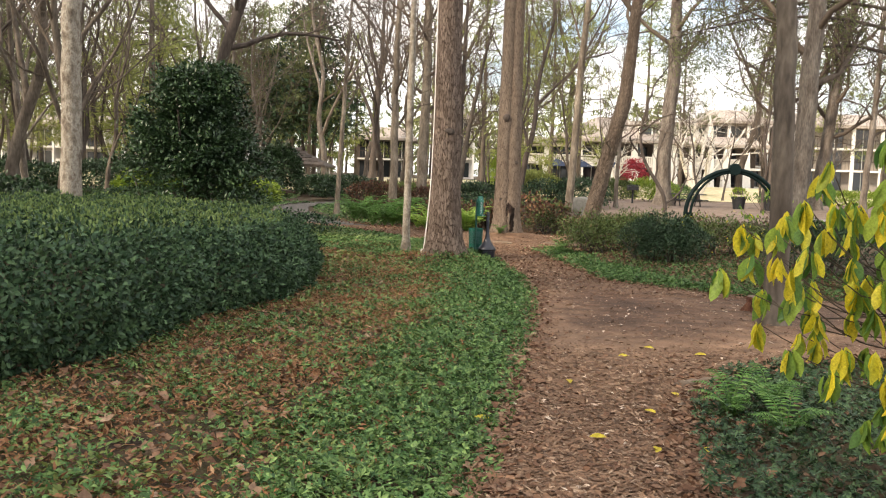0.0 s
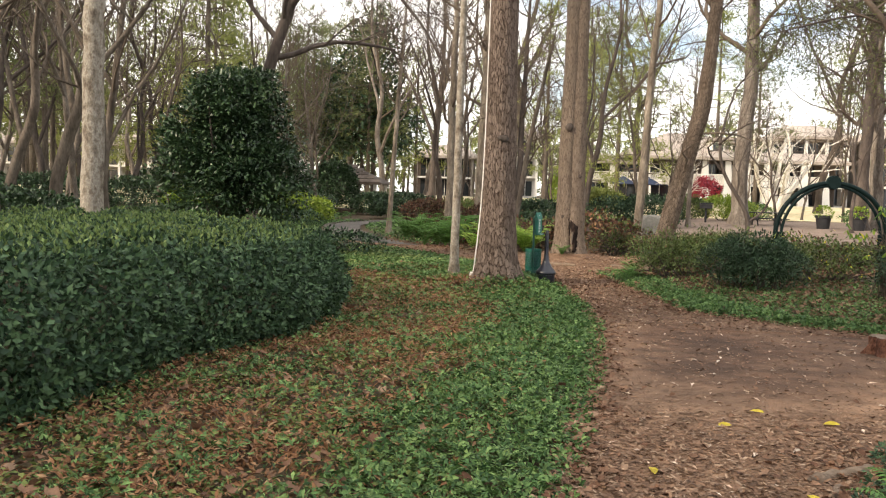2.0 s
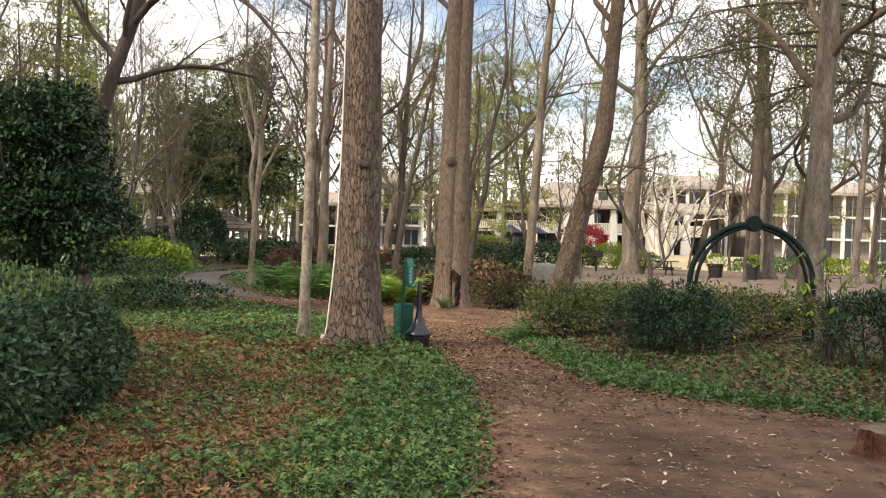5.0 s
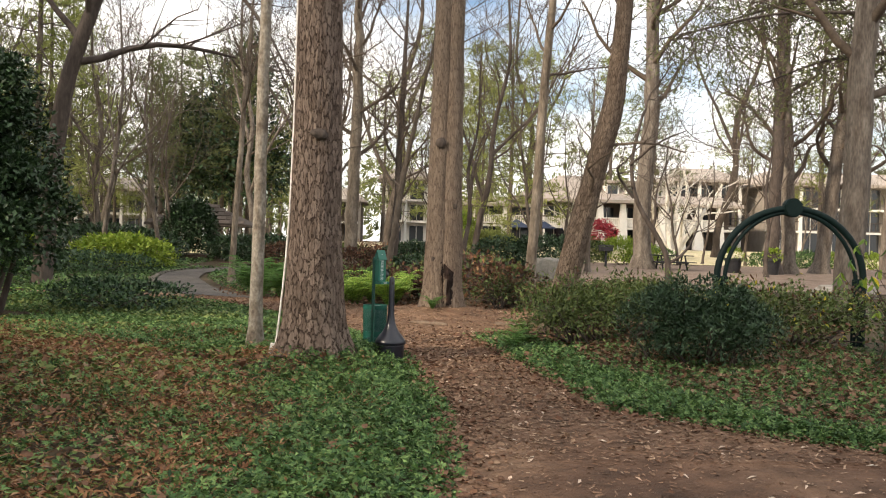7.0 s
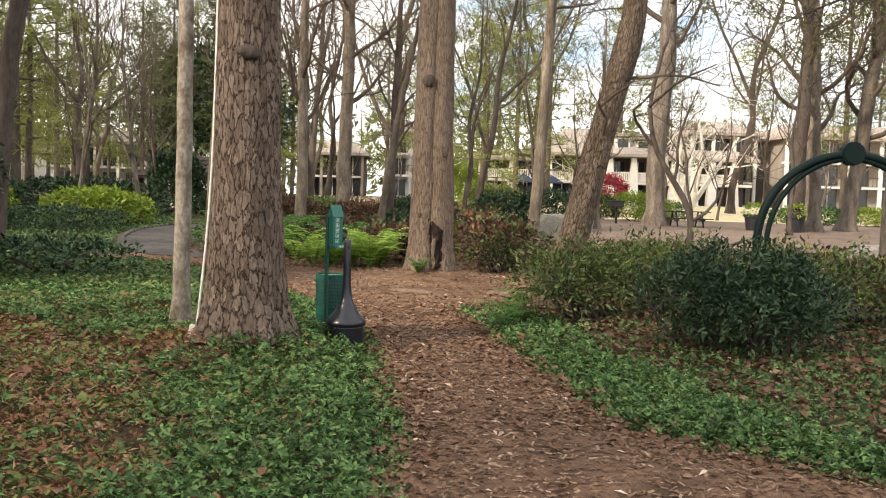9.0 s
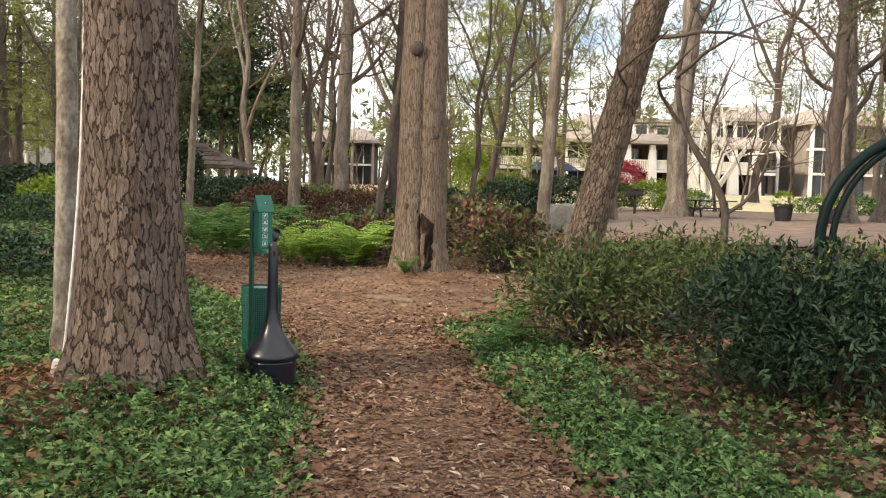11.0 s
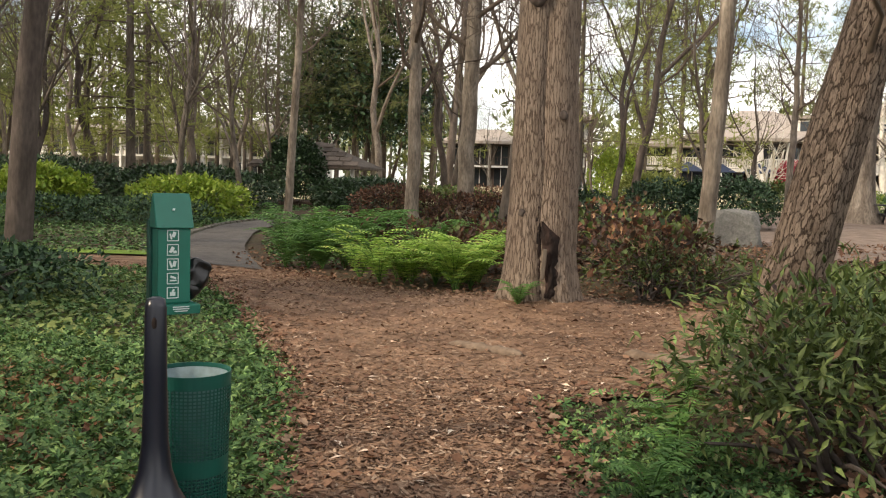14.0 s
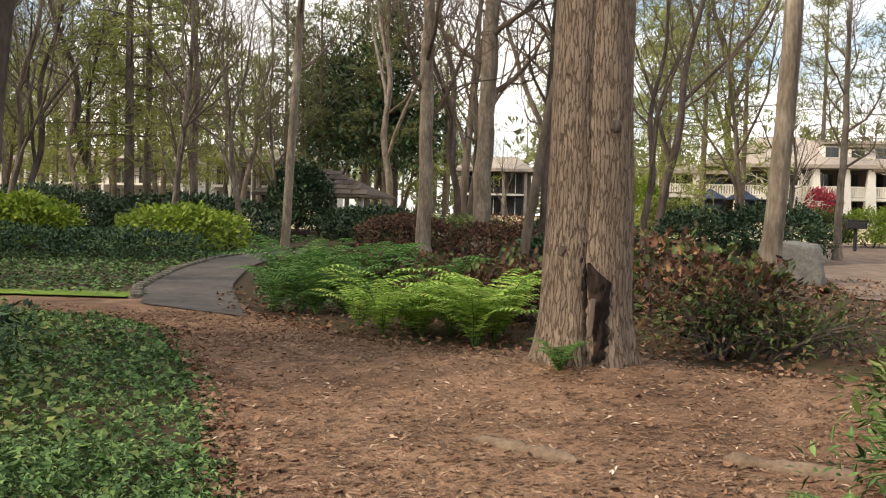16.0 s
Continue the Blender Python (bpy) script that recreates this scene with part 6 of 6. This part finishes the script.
table = empty("picnic_table", at(13.3, 48.0), label="dark coated-steel picnic table with attached benches", category="picnic table")
for nm, cy, cz, w, d in (("tabletop", 0, 0.75, 1.85, 0.75), ("bench", -0.65, 0.45, 1.85, 0.26), ("bench", 0.65, 0.45, 1.85, 0.26)):
    bm = bmesh.new()
    box(bm, 0, cy, cz, w, d, 0.045, None, 0.012)
    part(nm, bm, "furniture", table)
for s in (-0.55, 0.55):
    bm = bmesh.new()
    for q in (-1, 1):
        box(bm, s, q * 0.42, 0.36, 0.06, 0.06, 0.86, Matrix.Rotation(radians(28 * q), 4, "X"), 0.008)
    box(bm, s, 0, 0.40, 0.05, 1.4, 0.05, None, 0.008)
    part("leg_frame", bm, "furniture", table)
for x, y in ((16.9, 45.5), (15.6, 46.5)):
    tub = empty("planter_tub", at(x, y), label="black round planter tub in the clearing", category="planter", group="planter tubs")
    bm = bmesh.new()
    lathe(bm, [(0.27, 0), (0.36, 0.62), (0.40, 0.64), (0.40, 0.75), (0.36, 0.75), (0.34, 0.66)], 28)
    part("tub", bm, "furniture", tub)
    p, d = blob_leaves([(0, 0, 0.85, 0.42, 0.42, 0.32)], 260, r_f)
    leaves("plant", p, d + 0.5 * r_f.normal(size=p.shape), d + np.array([0, 0, 1.0]), 0.13, "oval", "aucuba", tub, "yellow-green bedding plant")


def boulder(name, label, x, y, sx, sy, sz, seed, mat="stone", category="boulder", group="", turn=0.0, flat=0.0, sink=0.06):
    bm = bmesh.new()
    bmesh.ops.create_icosphere(bm, subdivisions=4 if sx > 0.3 else 3, radius=1.0)
    for v in bm.verts:
        c = v.co.copy()
        k = 1 + 0.22 * noise.noise(c * 1.1 + Vector((seed, 0, 0))) + 0.06 * noise.noise(c * 4 + Vector((0, seed, 0)))
        c = Vector((max(-0.78, min(0.78, c.x)), max(-0.78, min(0.78, c.y)), max(-0.8, min(0.66, c.z + flat * c.x))))
        v.co = Vector((c.x * k * sx, c.y * k * sy, c.z * k * sz))
    ob = part(name, bm, mat, None, smooth=False)
    ob.location = at(x, y, sink - sz * 0.55)
    ob.rotation_euler = (0, 0, radians(turn))
    return tagged(ob, label, category, group)


boulder("boulder", "flat-topped pale grey boulder under the slender tree", 5.68, 36.0, 0.66, 0.36, 0.66, 3.3, "slab", flat=-0.12)
boulder("boulder", "pale boulder by the picnic clearing", 13.2, 32.0, 0.9, 0.5, 0.3, 8.1)
r_s = np.random.default_rng(4)
for i in range(13):
    q = i / 12
    x, y = 3.05 + 1.9 * q + 0.05 * r_s.normal(), 17.15 - 1.75 * q + 0.05 * r_s.normal()
    if i in (3, 4, 8):
        continue
    boulder("edging_stone", "flat grey-brown stone edging the shrub bed", x, y, 0.13 + 0.05 * r_s.random(), 0.08, 0.06, 10 + i, group="edging stones", turn=-42 + 20 * r_s.normal(), category="stone")
for i in range(9):
    boulder("edging_stone", "small stone at the mouth of the asphalt path", -2.0 + 0.27 * i * 0.9 - 0.9, 31.2 - 0.2 * i + 0.05 * r_s.normal(), 0.13, 0.09, 0.06, 30 + i, group="edging stones", turn=30 * r_s.normal(), category="stone")
for i in range(34):
    q = al[2 + i]
    boulder("kerb_stone", "rough kerb stone along the asphalt path", q[0] - 0.1, q[1], 0.2, 0.12, 0.10, 50 + i, "kerb", group="kerb stones", turn=100 + 10 * r_s.normal(), category="stone", sink=0.02)


def log(name, label, a, b, r, seed, mat="log"):
    a, b = np.array(a, float), np.array(b, float)
    k = np.linspace(0, 1, 14)[:, None]
    p = a * (1 - k) + b * k
    r_local = np.random.default_rng(seed)
    p[1:-1, :2] += 0.15 * r * r_local.normal(size=(12, 2))
    rad = r * (1 + 0.12 * r_local.normal(size=14))
    rad[0] *= 0.6
    rad[-1] *= 0.55
    q = np.concatenate([p, (H(p[:, 0], p[:, 1]) + r * 0.5)[:, None]], 1)
    v, f = tube_arrays([(q, rad, 12)])
    nv = len(v)
    f = [f[0], np.array([np.arange(12)]), np.array([np.arange(nv - 12, nv)[::-1]])]
    return tagged(link(name, mesh_np(name, v, f, True), mat), label, "log")


log("fallen_log", "weathered grey log half sunk in the mulch", (1.25, 24.95), (1.95, 24.55), 0.055, 1)
log("fallen_log", "weathered grey log half sunk in the mulch", (2.85, 24.85), (3.55, 24.55), 0.06, 2)
log("fallen_log", "thin broken branch lying on the path", (2.15, 7.9), (2.75, 8.3), 0.045, 3)
log("fallen_log", "crooked grey branch at the bed's edge", (2.0, 7.15), (2.35, 7.9), 0.03, 4)
stump = new("stump", None)
stump.location = at(5.0, 13.35, 0.05)
tagged(stump, "low sawn tree stump with a crumbling reddish side", "stump")
bm = bmesh.new()
rings = []
for z, k in ((0.0, 1.35), (0.05, 1.18), (0.12, 1.04), (0.2, 0.98), (0.27, 0.97), (0.29, 0.93)):
    ring = []
    for i in range(40):
        a = 2 * math.pi * i / 40
        r = 0.31 * k * (1 + 0.10 * math.sin(3 * a + 1) + 0.16 * noise.noise((math.cos(a) * 3, math.sin(a) * 3, z * 7)) + 0.12 * (1 - z / 0.3) * math.sin(7 * a))
        ring.append(bm.verts.new((r * math.cos(a), 0.8 * r * math.sin(a), z)))
    rings.append(ring)
for a_, b_ in zip(rings, rings[1:]):
    for i in range(40):
        bm.faces.new((a_[i], a_[(i + 1) % 40], b_[(i + 1) % 40], b_[i]))
part("side", bm, "stump_rot", stump, "crumbling reddish-brown sides")
bm = bmesh.new()
top_ring = [bm.verts.new((0.31 * 0.95 * (1 + 0.10 * math.sin(6 * math.pi * i / 40 + 1)) * math.cos(2 * math.pi * i / 40), 0.8 * 0.31 * 0.95 * (1 + 0.10 * math.sin(6 * math.pi * i / 40 + 1)) * math.sin(2 * math.pi * i / 40), 0.292 + 0.012 * noise.noise((i * 0.4, 0, 2.0)))) for i in range(40)]
mid = bm.verts.new((0, 0, 0.285))
for i in range(40):
    bm.faces.new((top_ring[i], top_ring[(i + 1) % 40], mid))
part("sawn_top", bm, "log", stump, "weathered tan sawn face")

# moss strip beside the fork
tagged(rows_sheet("moss", [(-9.5 + 0.35 * i, 31.75 + 0.03 * i) for i in range(13)], [(-9.5 + 0.35 * i, 32.35 + 0.05 * i) for i in range(13)], 8, "moss", 0.06), "bright yellow-green moss strip by the path", "moss", kind="structure")


# ---- the shrub with yellowing leaves beside the start, and the one at the arch ----
def hanging_shrub(name, label, x, y, ends, seed, size, per, mats, thick=0.02, fan=0.28):
    """Thin arching twigs that carry a tight cluster of long drooping leaves at each end."""
    r_local = np.random.default_rng(seed)
    t = empty(name, at(x, y, 0.02), label=label, category="shrub")
    base = np.array([x, y, float(H(x, y))])
    tv, tf = LEAF["droop"]
    shared = {m: mesh_np("leaf", tv, [tf], True) for m in set(mats)}
    for ex, ey, ez in ends:
        e = np.array([ex, ey, ez]) - base
        s = np.array([0.12 * r_local.normal(), 0.12 * r_local.normal(), 0])
        knee = np.array([0.12 * e[0], 0.12 * e[1], max(0.2, e[2] - 0.25)]) + 0.08 * r_local.normal(size=3)
        ln = bez([s, knee, s * 0.3 + e * 0.7 + np.array([0, 0, 0.1]), e], 12)
        link("twig", mesh_np("twig", *tube_arrays([(ln, np.linspace(thick * 0.5, 0.003, 12), 5)]), True), "twig", t)
        side = mats if ex < x - 0.9 else mats[len(mats) // 2:]
        for k in range(per):
            q = ln[11] + 0.012 * r_local.normal(size=3)
            m = side[int(r_local.integers(len(side)))]
            a = 2.4 * k + r_local.random()
            way = Vector((fan * math.cos(a) + 0.1 * r_local.normal(), fan * math.sin(a) + 0.1 * r_local.normal(), -1.0))
            leaf = link("leaf", shared[m], m, t)
            turn = way.to_track_quat("Y", "Z").to_matrix().to_4x4() @ Matrix.Rotation(r_local.uniform(0, 6.28), 4, "Y")
            leaf.matrix_basis = Matrix.Translation(q) @ turn @ Matrix.Scale(size * (0.65 + 0.55 * r_local.random()), 4)
    return t


r_y = np.random.default_rng(14)
ends = []
for i in range(150):
    ex = 1.46 + 1.45 * ((i + 0.5) / 150) ** 0.45
    ends.append((ex, 4.2 + 0.9 * r_y.random(), 1.52 + (0.14 + 0.62 * (ex - 1.46)) * r_y.uniform(-1.25, 1.0)))
hanging_shrub("yellowing_shrub", "tall shrub with drooping yellow and green leaves beside the path", 3.3, 5.3, ends, 15, 0.155, 7, ("yellow_big", "yellow_big", "green_big", "green_big"), 0.014)
ends = [(5.9 + 2.1 * r_y.random(), 17.4 + 1.8 * r_y.random(), 0.9 + 0.95 * r_y.random()) for _ in range(36)]
hanging_shrub("yellowing_shrub", "sparse twiggy shrub with a few yellow-green leaves", 7.0, 18.5, ends, 16, 0.11, 3, ("yellow_big", "green_big", "green_big", "green_big"), 0.02, 0.6)
# crooked little dark tree by the arch and the pale multi-stemmed crape myrtle
cr = tree_thing("crooked_tree", at(6.9, 27.0), "small crooked dark tree near the arch")
lo = [(bez([(0, 0, 0), (-0.15, 0, 0.8), (-0.05, 0, 1.3), (-0.5, 0, 2.0), (-0.85, 0, 2.5), (-1.0, 0, 3.3), (-0.7, 0.2, 4.4)], 20), np.linspace(0.075, 0.03, 20), 8)]
link("trunk", mesh_np("trunk", *tube_arrays(lo), True), "dark_bark", cr)
lo = []
for k, (p, w) in enumerate([((-0.45, 0, 1.95), (0.5, 0, 0.9)), ((-0.9, 0, 2.6), (-0.8, 0, 0.7)), ((-1.0, 0, 3.3), (0.8, 0.1, 0.5)), ((-0.7, 0.2, 4.4), (0.2, 0, 1)), ((-0.1, 0, 1.2), (0.5, 0, 0.5))]):
    grow(p, w, 1.8, 0.035, 1, lo, np.random.default_rng(60 + k), 0.3, 0.1, (0, 5, 4))
link("branchwork", mesh_np("branchwork", *tube_arrays(lo), True), "dark_bark", cr)
for x, y, s in ((21.3, 74, 1.0), (15.2, 80, 0.55)):
    cm = tree_thing("crape_myrtle", at(x, y), "pale smooth-barked multi-stemmed crape myrtle", group="crape myrtles")
    for k in range(5):
        lo = []
        a = 0.4 + k * 1.26
        grow((0.12 * math.cos(a), 0.12 * math.sin(a), 0), (0.5 * math.cos(a), 0.3 * math.sin(a), 1.0), 7.0 * s, 0.26 * s, 1, lo, np.random.default_rng(int(x * 10) + k), 0.12, 0.06, (0, 3, 4), 0.0, 0.016)
        link("stem", mesh_np("stem", *tube_arrays(lo[:1]), True), "pale_bark", cm)
        link("branchwork", mesh_np("branchwork", *tube_arrays(lo[1:]), True), "pale_bark", cm)


# ---- gazebo and buildings ----
def quad_roof(bm, x0, x1, y0, y1, z0, ridge, z1, thick=0.12):
    """A hipped roof over a rectangle, its ridge along x inset by ridge at both ends."""
    c = [(x0, y0, z0), (x1, y0, z0), (x1, y1, z0), (x0, y1, z0)]
    ym = (y0 + y1) / 2
    r = [(x0 + ridge, ym, z1), (x1 - ridge, ym, z1)]
    low = [bm.verts.new((p[0], p[1], p[2] - thick)) for p in c]
    c = [bm.verts.new(p) for p in c]
    r = [bm.verts.new(p) for p in r]
    for q in ((c[0], c[1], r[1], r[0]), (c[2], c[3], r[0], r[1]), (c[1], c[2], r[1]), (c[3], c[0], r[0])):
        bm.faces.new(q)
    for i in range(4):
        bm.faces.new((low[i], low[(i + 1) % 4], c[(i + 1) % 4], c[i]))
    bm.faces.new(low[::-1])
    return bm


GZ = float(H(-11, 62))
gaz = empty("gazebo", (-11.0, 62, GZ), label="open wooden gazebo with a brown shingled hip roof", category="gazebo")
bm = bmesh.new()
quad_roof(bm, -2.9, 2.9, -2.9, 2.9, 1.95, 2.75, 3.25)
part("roof", bm, "gaz_shingle", gaz)
for sx in (-2.4, 2.4):
    for sy in (-2.4, 2.4):
        bm = bmesh.new()
        box(bm, sx, sy, 0.93, 0.2, 0.2, 1.86, None, 0.02)
        part("post", bm, "white_wall" if sx > 0 else "dark_wood", gaz)
bm = bmesh.new()
box(bm, 0, 0, 0.06, 5.4, 5.4, 0.16, None, 0.02)
part("floor", bm, "dark_wood", gaz)
for k in range(7):
    for row in range(5):
        bm = bmesh.new()
        f = row / 5
        box(bm, (k - 3) * 0.8 * (1 - f * 0.85), -2.9 + 2.75 * f + 0.2, 1.97 + 1.22 * f + 0.11, 0.72 * (1 - f * 0.8), 0.5, 0.03, Matrix.Rotation(radians(24), 4, "X"))
        part("shingle", bm, "gaz_shingle", gaz)

GL = float(H(20, 95))
lodge = empty("lodge", (0, 95, GL), label="cream two-storey lodge with tapered piers, balcony and shingled hip roof", category="building")
# the recess shade behind the piers is put into this wall's colour
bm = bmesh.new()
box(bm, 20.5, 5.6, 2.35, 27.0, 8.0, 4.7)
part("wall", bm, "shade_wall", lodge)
bm = bmesh.new()
quad_roof(bm, 11.3, 25.6, -1.3, 11.0, 4.75, 5.7, 7.5, 0.28)
part("roof", bm, "shingle", lodge)
bm = bmesh.new()
quad_roof(bm, 6.2, 13.4, -1.2, 6.0, 4.1, 3.0, 5.0, 0.25)
part("porch_roof", bm, "shingle", lodge)
bm = bmesh.new()
quad_roof(bm, 24.4, 34.6, -1.0, 5.4, 4.55, 1.2, 5.5, 0.28)
part("side_roof", bm, "shingle", lodge)
bm = bmesh.new()
box(bm, 26.6, 7.2, 5.9, 14.2, 4.0, 2.0)
clere = part("clerestory", bm, "white_wall", lodge, "white rendered upper storey")
bm = bmesh.new()
box(bm, 26.6, 6.9, 7.02, 15.6, 5.4, 0.24, None, 0.03)
part("flat_roof", bm, "shingle", clere)
for xk in (27.2, 29.4, 31.6):
    bm = bmesh.new()
    box(bm, xk, 5.16, 6.0, 1.5, 0.1, 1.15)
    part("upper_window", bm, "window", clere)
for xk, zk in ((21.6, 5.75), (23.6, 5.5)):
    bm = bmesh.new()
    box(bm, xk, 2.0, zk, 1.35, 3.4, 1.25, None, 0.02)
    dorm = part("dormer", bm, "white_wall", lodge)
    bm = bmesh.new()
    box(bm, xk, 0.28, zk + 0.02, 1.0, 0.08, 0.95)
    part("dormer_window", bm, "window", dorm)
    bm = bmesh.new()
    box(bm, xk, 1.9, zk + 0.68, 1.6, 3.9, 0.12, Matrix.Rotation(radians(-4), 4, "X"), 0.02)
    part("dormer_roof", bm, "shingle", dorm)
bm = bmesh.new()
box(bm, 20.3, 0.4, 2.0, 27.4, 2.4, 0.24)
part("balcony_floor", bm, "stucco", lodge)
PIERS = [7.9, 10.8, 14.3, 17.7, 20.2, 22.5, 24.4, 26.4, 28.3, 30.1, 32.2]
for k, xk in enumerate(PIERS):
    bm = bmesh.new()
    b0 = [bm.verts.new((xk + sx * 0.5, -0.6 + sy * 0.4, -0.1)) for sx, sy in ((-1, -1), (1, -1), (1, 1), (-1, 1))]
    b1 = [bm.verts.new((xk + sx * 0.24, -0.6 + sy * 0.24, 4.4 if k > 1 else 3.8)) for sx, sy in ((-1, -1), (1, -1), (1, 1), (-1, 1))]
    for i in range(4):
        bm.faces.new((b0[i], b0[(i + 1) % 4], b1[(i + 1) % 4], b1[i]))
    bm.faces.new(b1)
    bmesh.ops.recalc_face_normals(bm, faces=bm.faces[:])
    part("pier", bm, "white_wall", lodge)
    if k == len(PIERS) - 1:
        break
    gap = PIERS[k + 1] - xk
    xm = xk + gap / 2
    bm = bmesh.new()
    box(bm, xm, -0.55, 2.22, gap - 0.7, 0.08, 0.12)
    rail = part("railing", bm, "stucco", lodge)
    bm = bmesh.new()
    box(bm, xm, -0.55, 2.98, gap - 0.6, 0.14, 0.10)
    part("handrail", bm, "white_wall", rail)
    slats = int(gap / 0.26)
    for q in range(slats):
        bm = bmesh.new()
        box(bm, xk + 0.45 + (gap - 0.9) * q / (slats - 1), -0.55, 2.6, 0.15, 0.05, 0.68)
        part("baluster", bm, "stucco", rail)
    for zz, hh in ((0.15, 1.7), (2.3, 1.8)):
        bm = bmesh.new()
        box(bm, xm, 1.57, zz + hh / 2, gap * 0.62, 0.06, hh)
        wn_ = part("window", bm, "window", lodge)
        bm = bmesh.new()
        box(bm, xm, 1.52, zz + hh / 2, 0.07, 0.06, hh)
        part("mullion", bm, "white_wall", wn_)


def balcony_block(name, label, x0, x1, y, z, storeys, bays, depth=8.0, sh=2.75, walls="stucco", trim="white_wall"):
    t = empty(name, (x0, y, z), label=label, category="building")
    w = x1 - x0
    bm = bmesh.new()
    box(bm, w / 2, depth / 2 + 1.2, storeys * sh / 2, w, depth, storeys * sh)
    part("wall", bm, walls, t)
    bm = bmesh.new()
    quad_roof(bm, -0.7, w + 0.7, -0.6, depth + 2.0, storeys * sh + 0.25, 2.0, storeys * sh + 1.8, 0.3)
    part("roof", bm, "shingle", t)
    bw = w / bays
    for s in range(storeys):
        bm = bmesh.new()
        box(bm, w / 2, 0.55, s * sh + 0.02, w, 1.3, 0.2)
        part("balcony_floor", bm, "white_wall", t)
        for b in range(bays):
            xc = (b + 0.5) * bw
            bm = bmesh.new()
            box(bm, xc, 1.17, s * sh + 1.25, bw * 0.62, 0.08, 2.0)
            wi = part("window", bm, "window", t)
            bm = bmesh.new()
            box(bm, xc, 1.1, s * sh + 1.25, 0.08, 0.07, 2.0)
            part("mullion", bm, "white_wall", wi)
            if s:
                bm = bmesh.new()
                box(bm, xc, -0.06, s * sh + 1.05, bw * 0.92, 0.05, 0.06)
                for q in range(7):
                    box(bm, xc + (q - 3) * bw * 0.13, -0.06, s * sh + 0.6, 0.04, 0.04, 0.9)
                part("railing", bm, "dark_wood", t)
    for b in range(bays + 1):
        bm = bmesh.new()
        box(bm, b * bw, -0.02, storeys * sh / 2, 0.3, 0.34, storeys * sh, None, 0.02)
        part("column", bm, trim, t)
    return t


balcony_block("hotel_wing", "three-storey taupe wing with dark balconies", 29.5, 36.0, 99, GL, 3, 3, sh=2.4, walls="taupe")
balcony_block("hotel_wing", "long taupe three-storey wing with white columns", 38.0, 60.0, 96, GL - 0.2, 3, 7, sh=2.35, walls="taupe")
balcony_block("apartment_house", "white apartment house behind the western wood", -72, -45, 116, float(H(-56, 116)) - 0.2, 2, 8)
balcony_block("apartment_house", "cream apartment house behind the wood", -40, -27, 112, float(H(-33, 112)) - 0.3, 2, 5)
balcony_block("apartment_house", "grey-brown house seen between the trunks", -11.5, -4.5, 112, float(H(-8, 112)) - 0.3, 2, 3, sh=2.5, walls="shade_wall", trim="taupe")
balcony_block("apartment_house", "pale house beyond the lawn", -2.0, 3.8, 122, float(H(2, 122)), 3, 2)
for i, x in enumerate((11.2, 13.6, 16.6, 18.9)):
    um = empty("patio_umbrella", at(x, 88.5), label="navy-blue patio umbrella on the lodge terrace", category="umbrella", group="patio umbrellas")
    bm = bmesh.new()
    bmesh.ops.create_cone(bm, segments=8, radius1=1.35, radius2=0.03, depth=0.75, cap_ends=False, matrix=Matrix.Translation((0, 0, 2.25)))
    bmesh.ops.solidify(bm, geom=bm.faces[:], thickness=0.03)
    part("canopy", bm, "umbrella", um)
    bm = bmesh.new()
    bmesh.ops.create_cone(bm, cap_ends=True, segments=8, radius1=0.04, radius2=0.03, depth=2.6, matrix=Matrix.Translation((0, 0, 1.3)))
    part("pole", bm, "dark_wood", um)
for i in range(3):
    lg = empty("sun_lounger", at(4.9 + 0.95 * i, 76.0, 0.0), label="white slatted sun lounger on the lawn's edge", category="lounger", group="sun loungers")
    bm = bmesh.new()
    box(bm, 0, 0, 0.36, 0.62, 1.2, 0.06, None, 0.01)
    part("seat", bm, "white_plastic", lg)
    bm = bmesh.new()
    box(bm, 0, 0.75, 0.62, 0.62, 0.06, 0.62, Matrix.Rotation(radians(-25), 4, "X"), 0.01)
    part("backrest", bm, "white_plastic", lg)
    for sx in (-0.27, 0.27):
        for sy in (-0.5, 0.5):
            bm = bmesh.new()
            box(bm, sx, sy, 0.17, 0.05, 0.05, 0.36)
            part("leg", bm, "white_plastic", lg)

# ---- the farthest woods ----
r_w = np.random.default_rng(91)
pts, dirs, stems_ = [], [], []
for k in range(260):
    a = r_w.uniform(radians(-75), radians(75))
    dist = r_w.uniform(128, 175)
    x, y = dist * math.sin(a), 10 + dist * math.cos(a)
    hgt = r_w.uniform(10, 19) if x < 5 else r_w.uniform(7, 13)
    m = 42
    pts.append(np.stack([x + r_w.normal(size=m) * 2.6, y + r_w.normal(size=m) * 2.0, 1.5 + hgt * r_w.random(m) ** 0.8], -1))
    dirs.append(r_w.normal(size=(m, 3)) + np.array([0, 0, 0.5]))
    stems_.append((np.array([(x, y, 0), (x + 0.3, y, hgt * 0.5), (x, y, hgt)]), np.array([0.25, 0.18, 0.06]), 4))
pts, dirs = np.concatenate(pts), np.concatenate(dirs)
tagged(leaves("far_woods", pts, dirs, r_w.normal(size=pts.shape), 1.1 + 1.0 * r_w.random(len(pts)), "spray", "needles_grey"), "distant wood of mixed pines and bare trees", "woods", kind="stuff")
tagged(link("far_trunks", mesh_np("far_trunks", *tube_arrays(stems_)), "brown_bark"), "distant trunks of the far wood", "woods", kind="stuff")
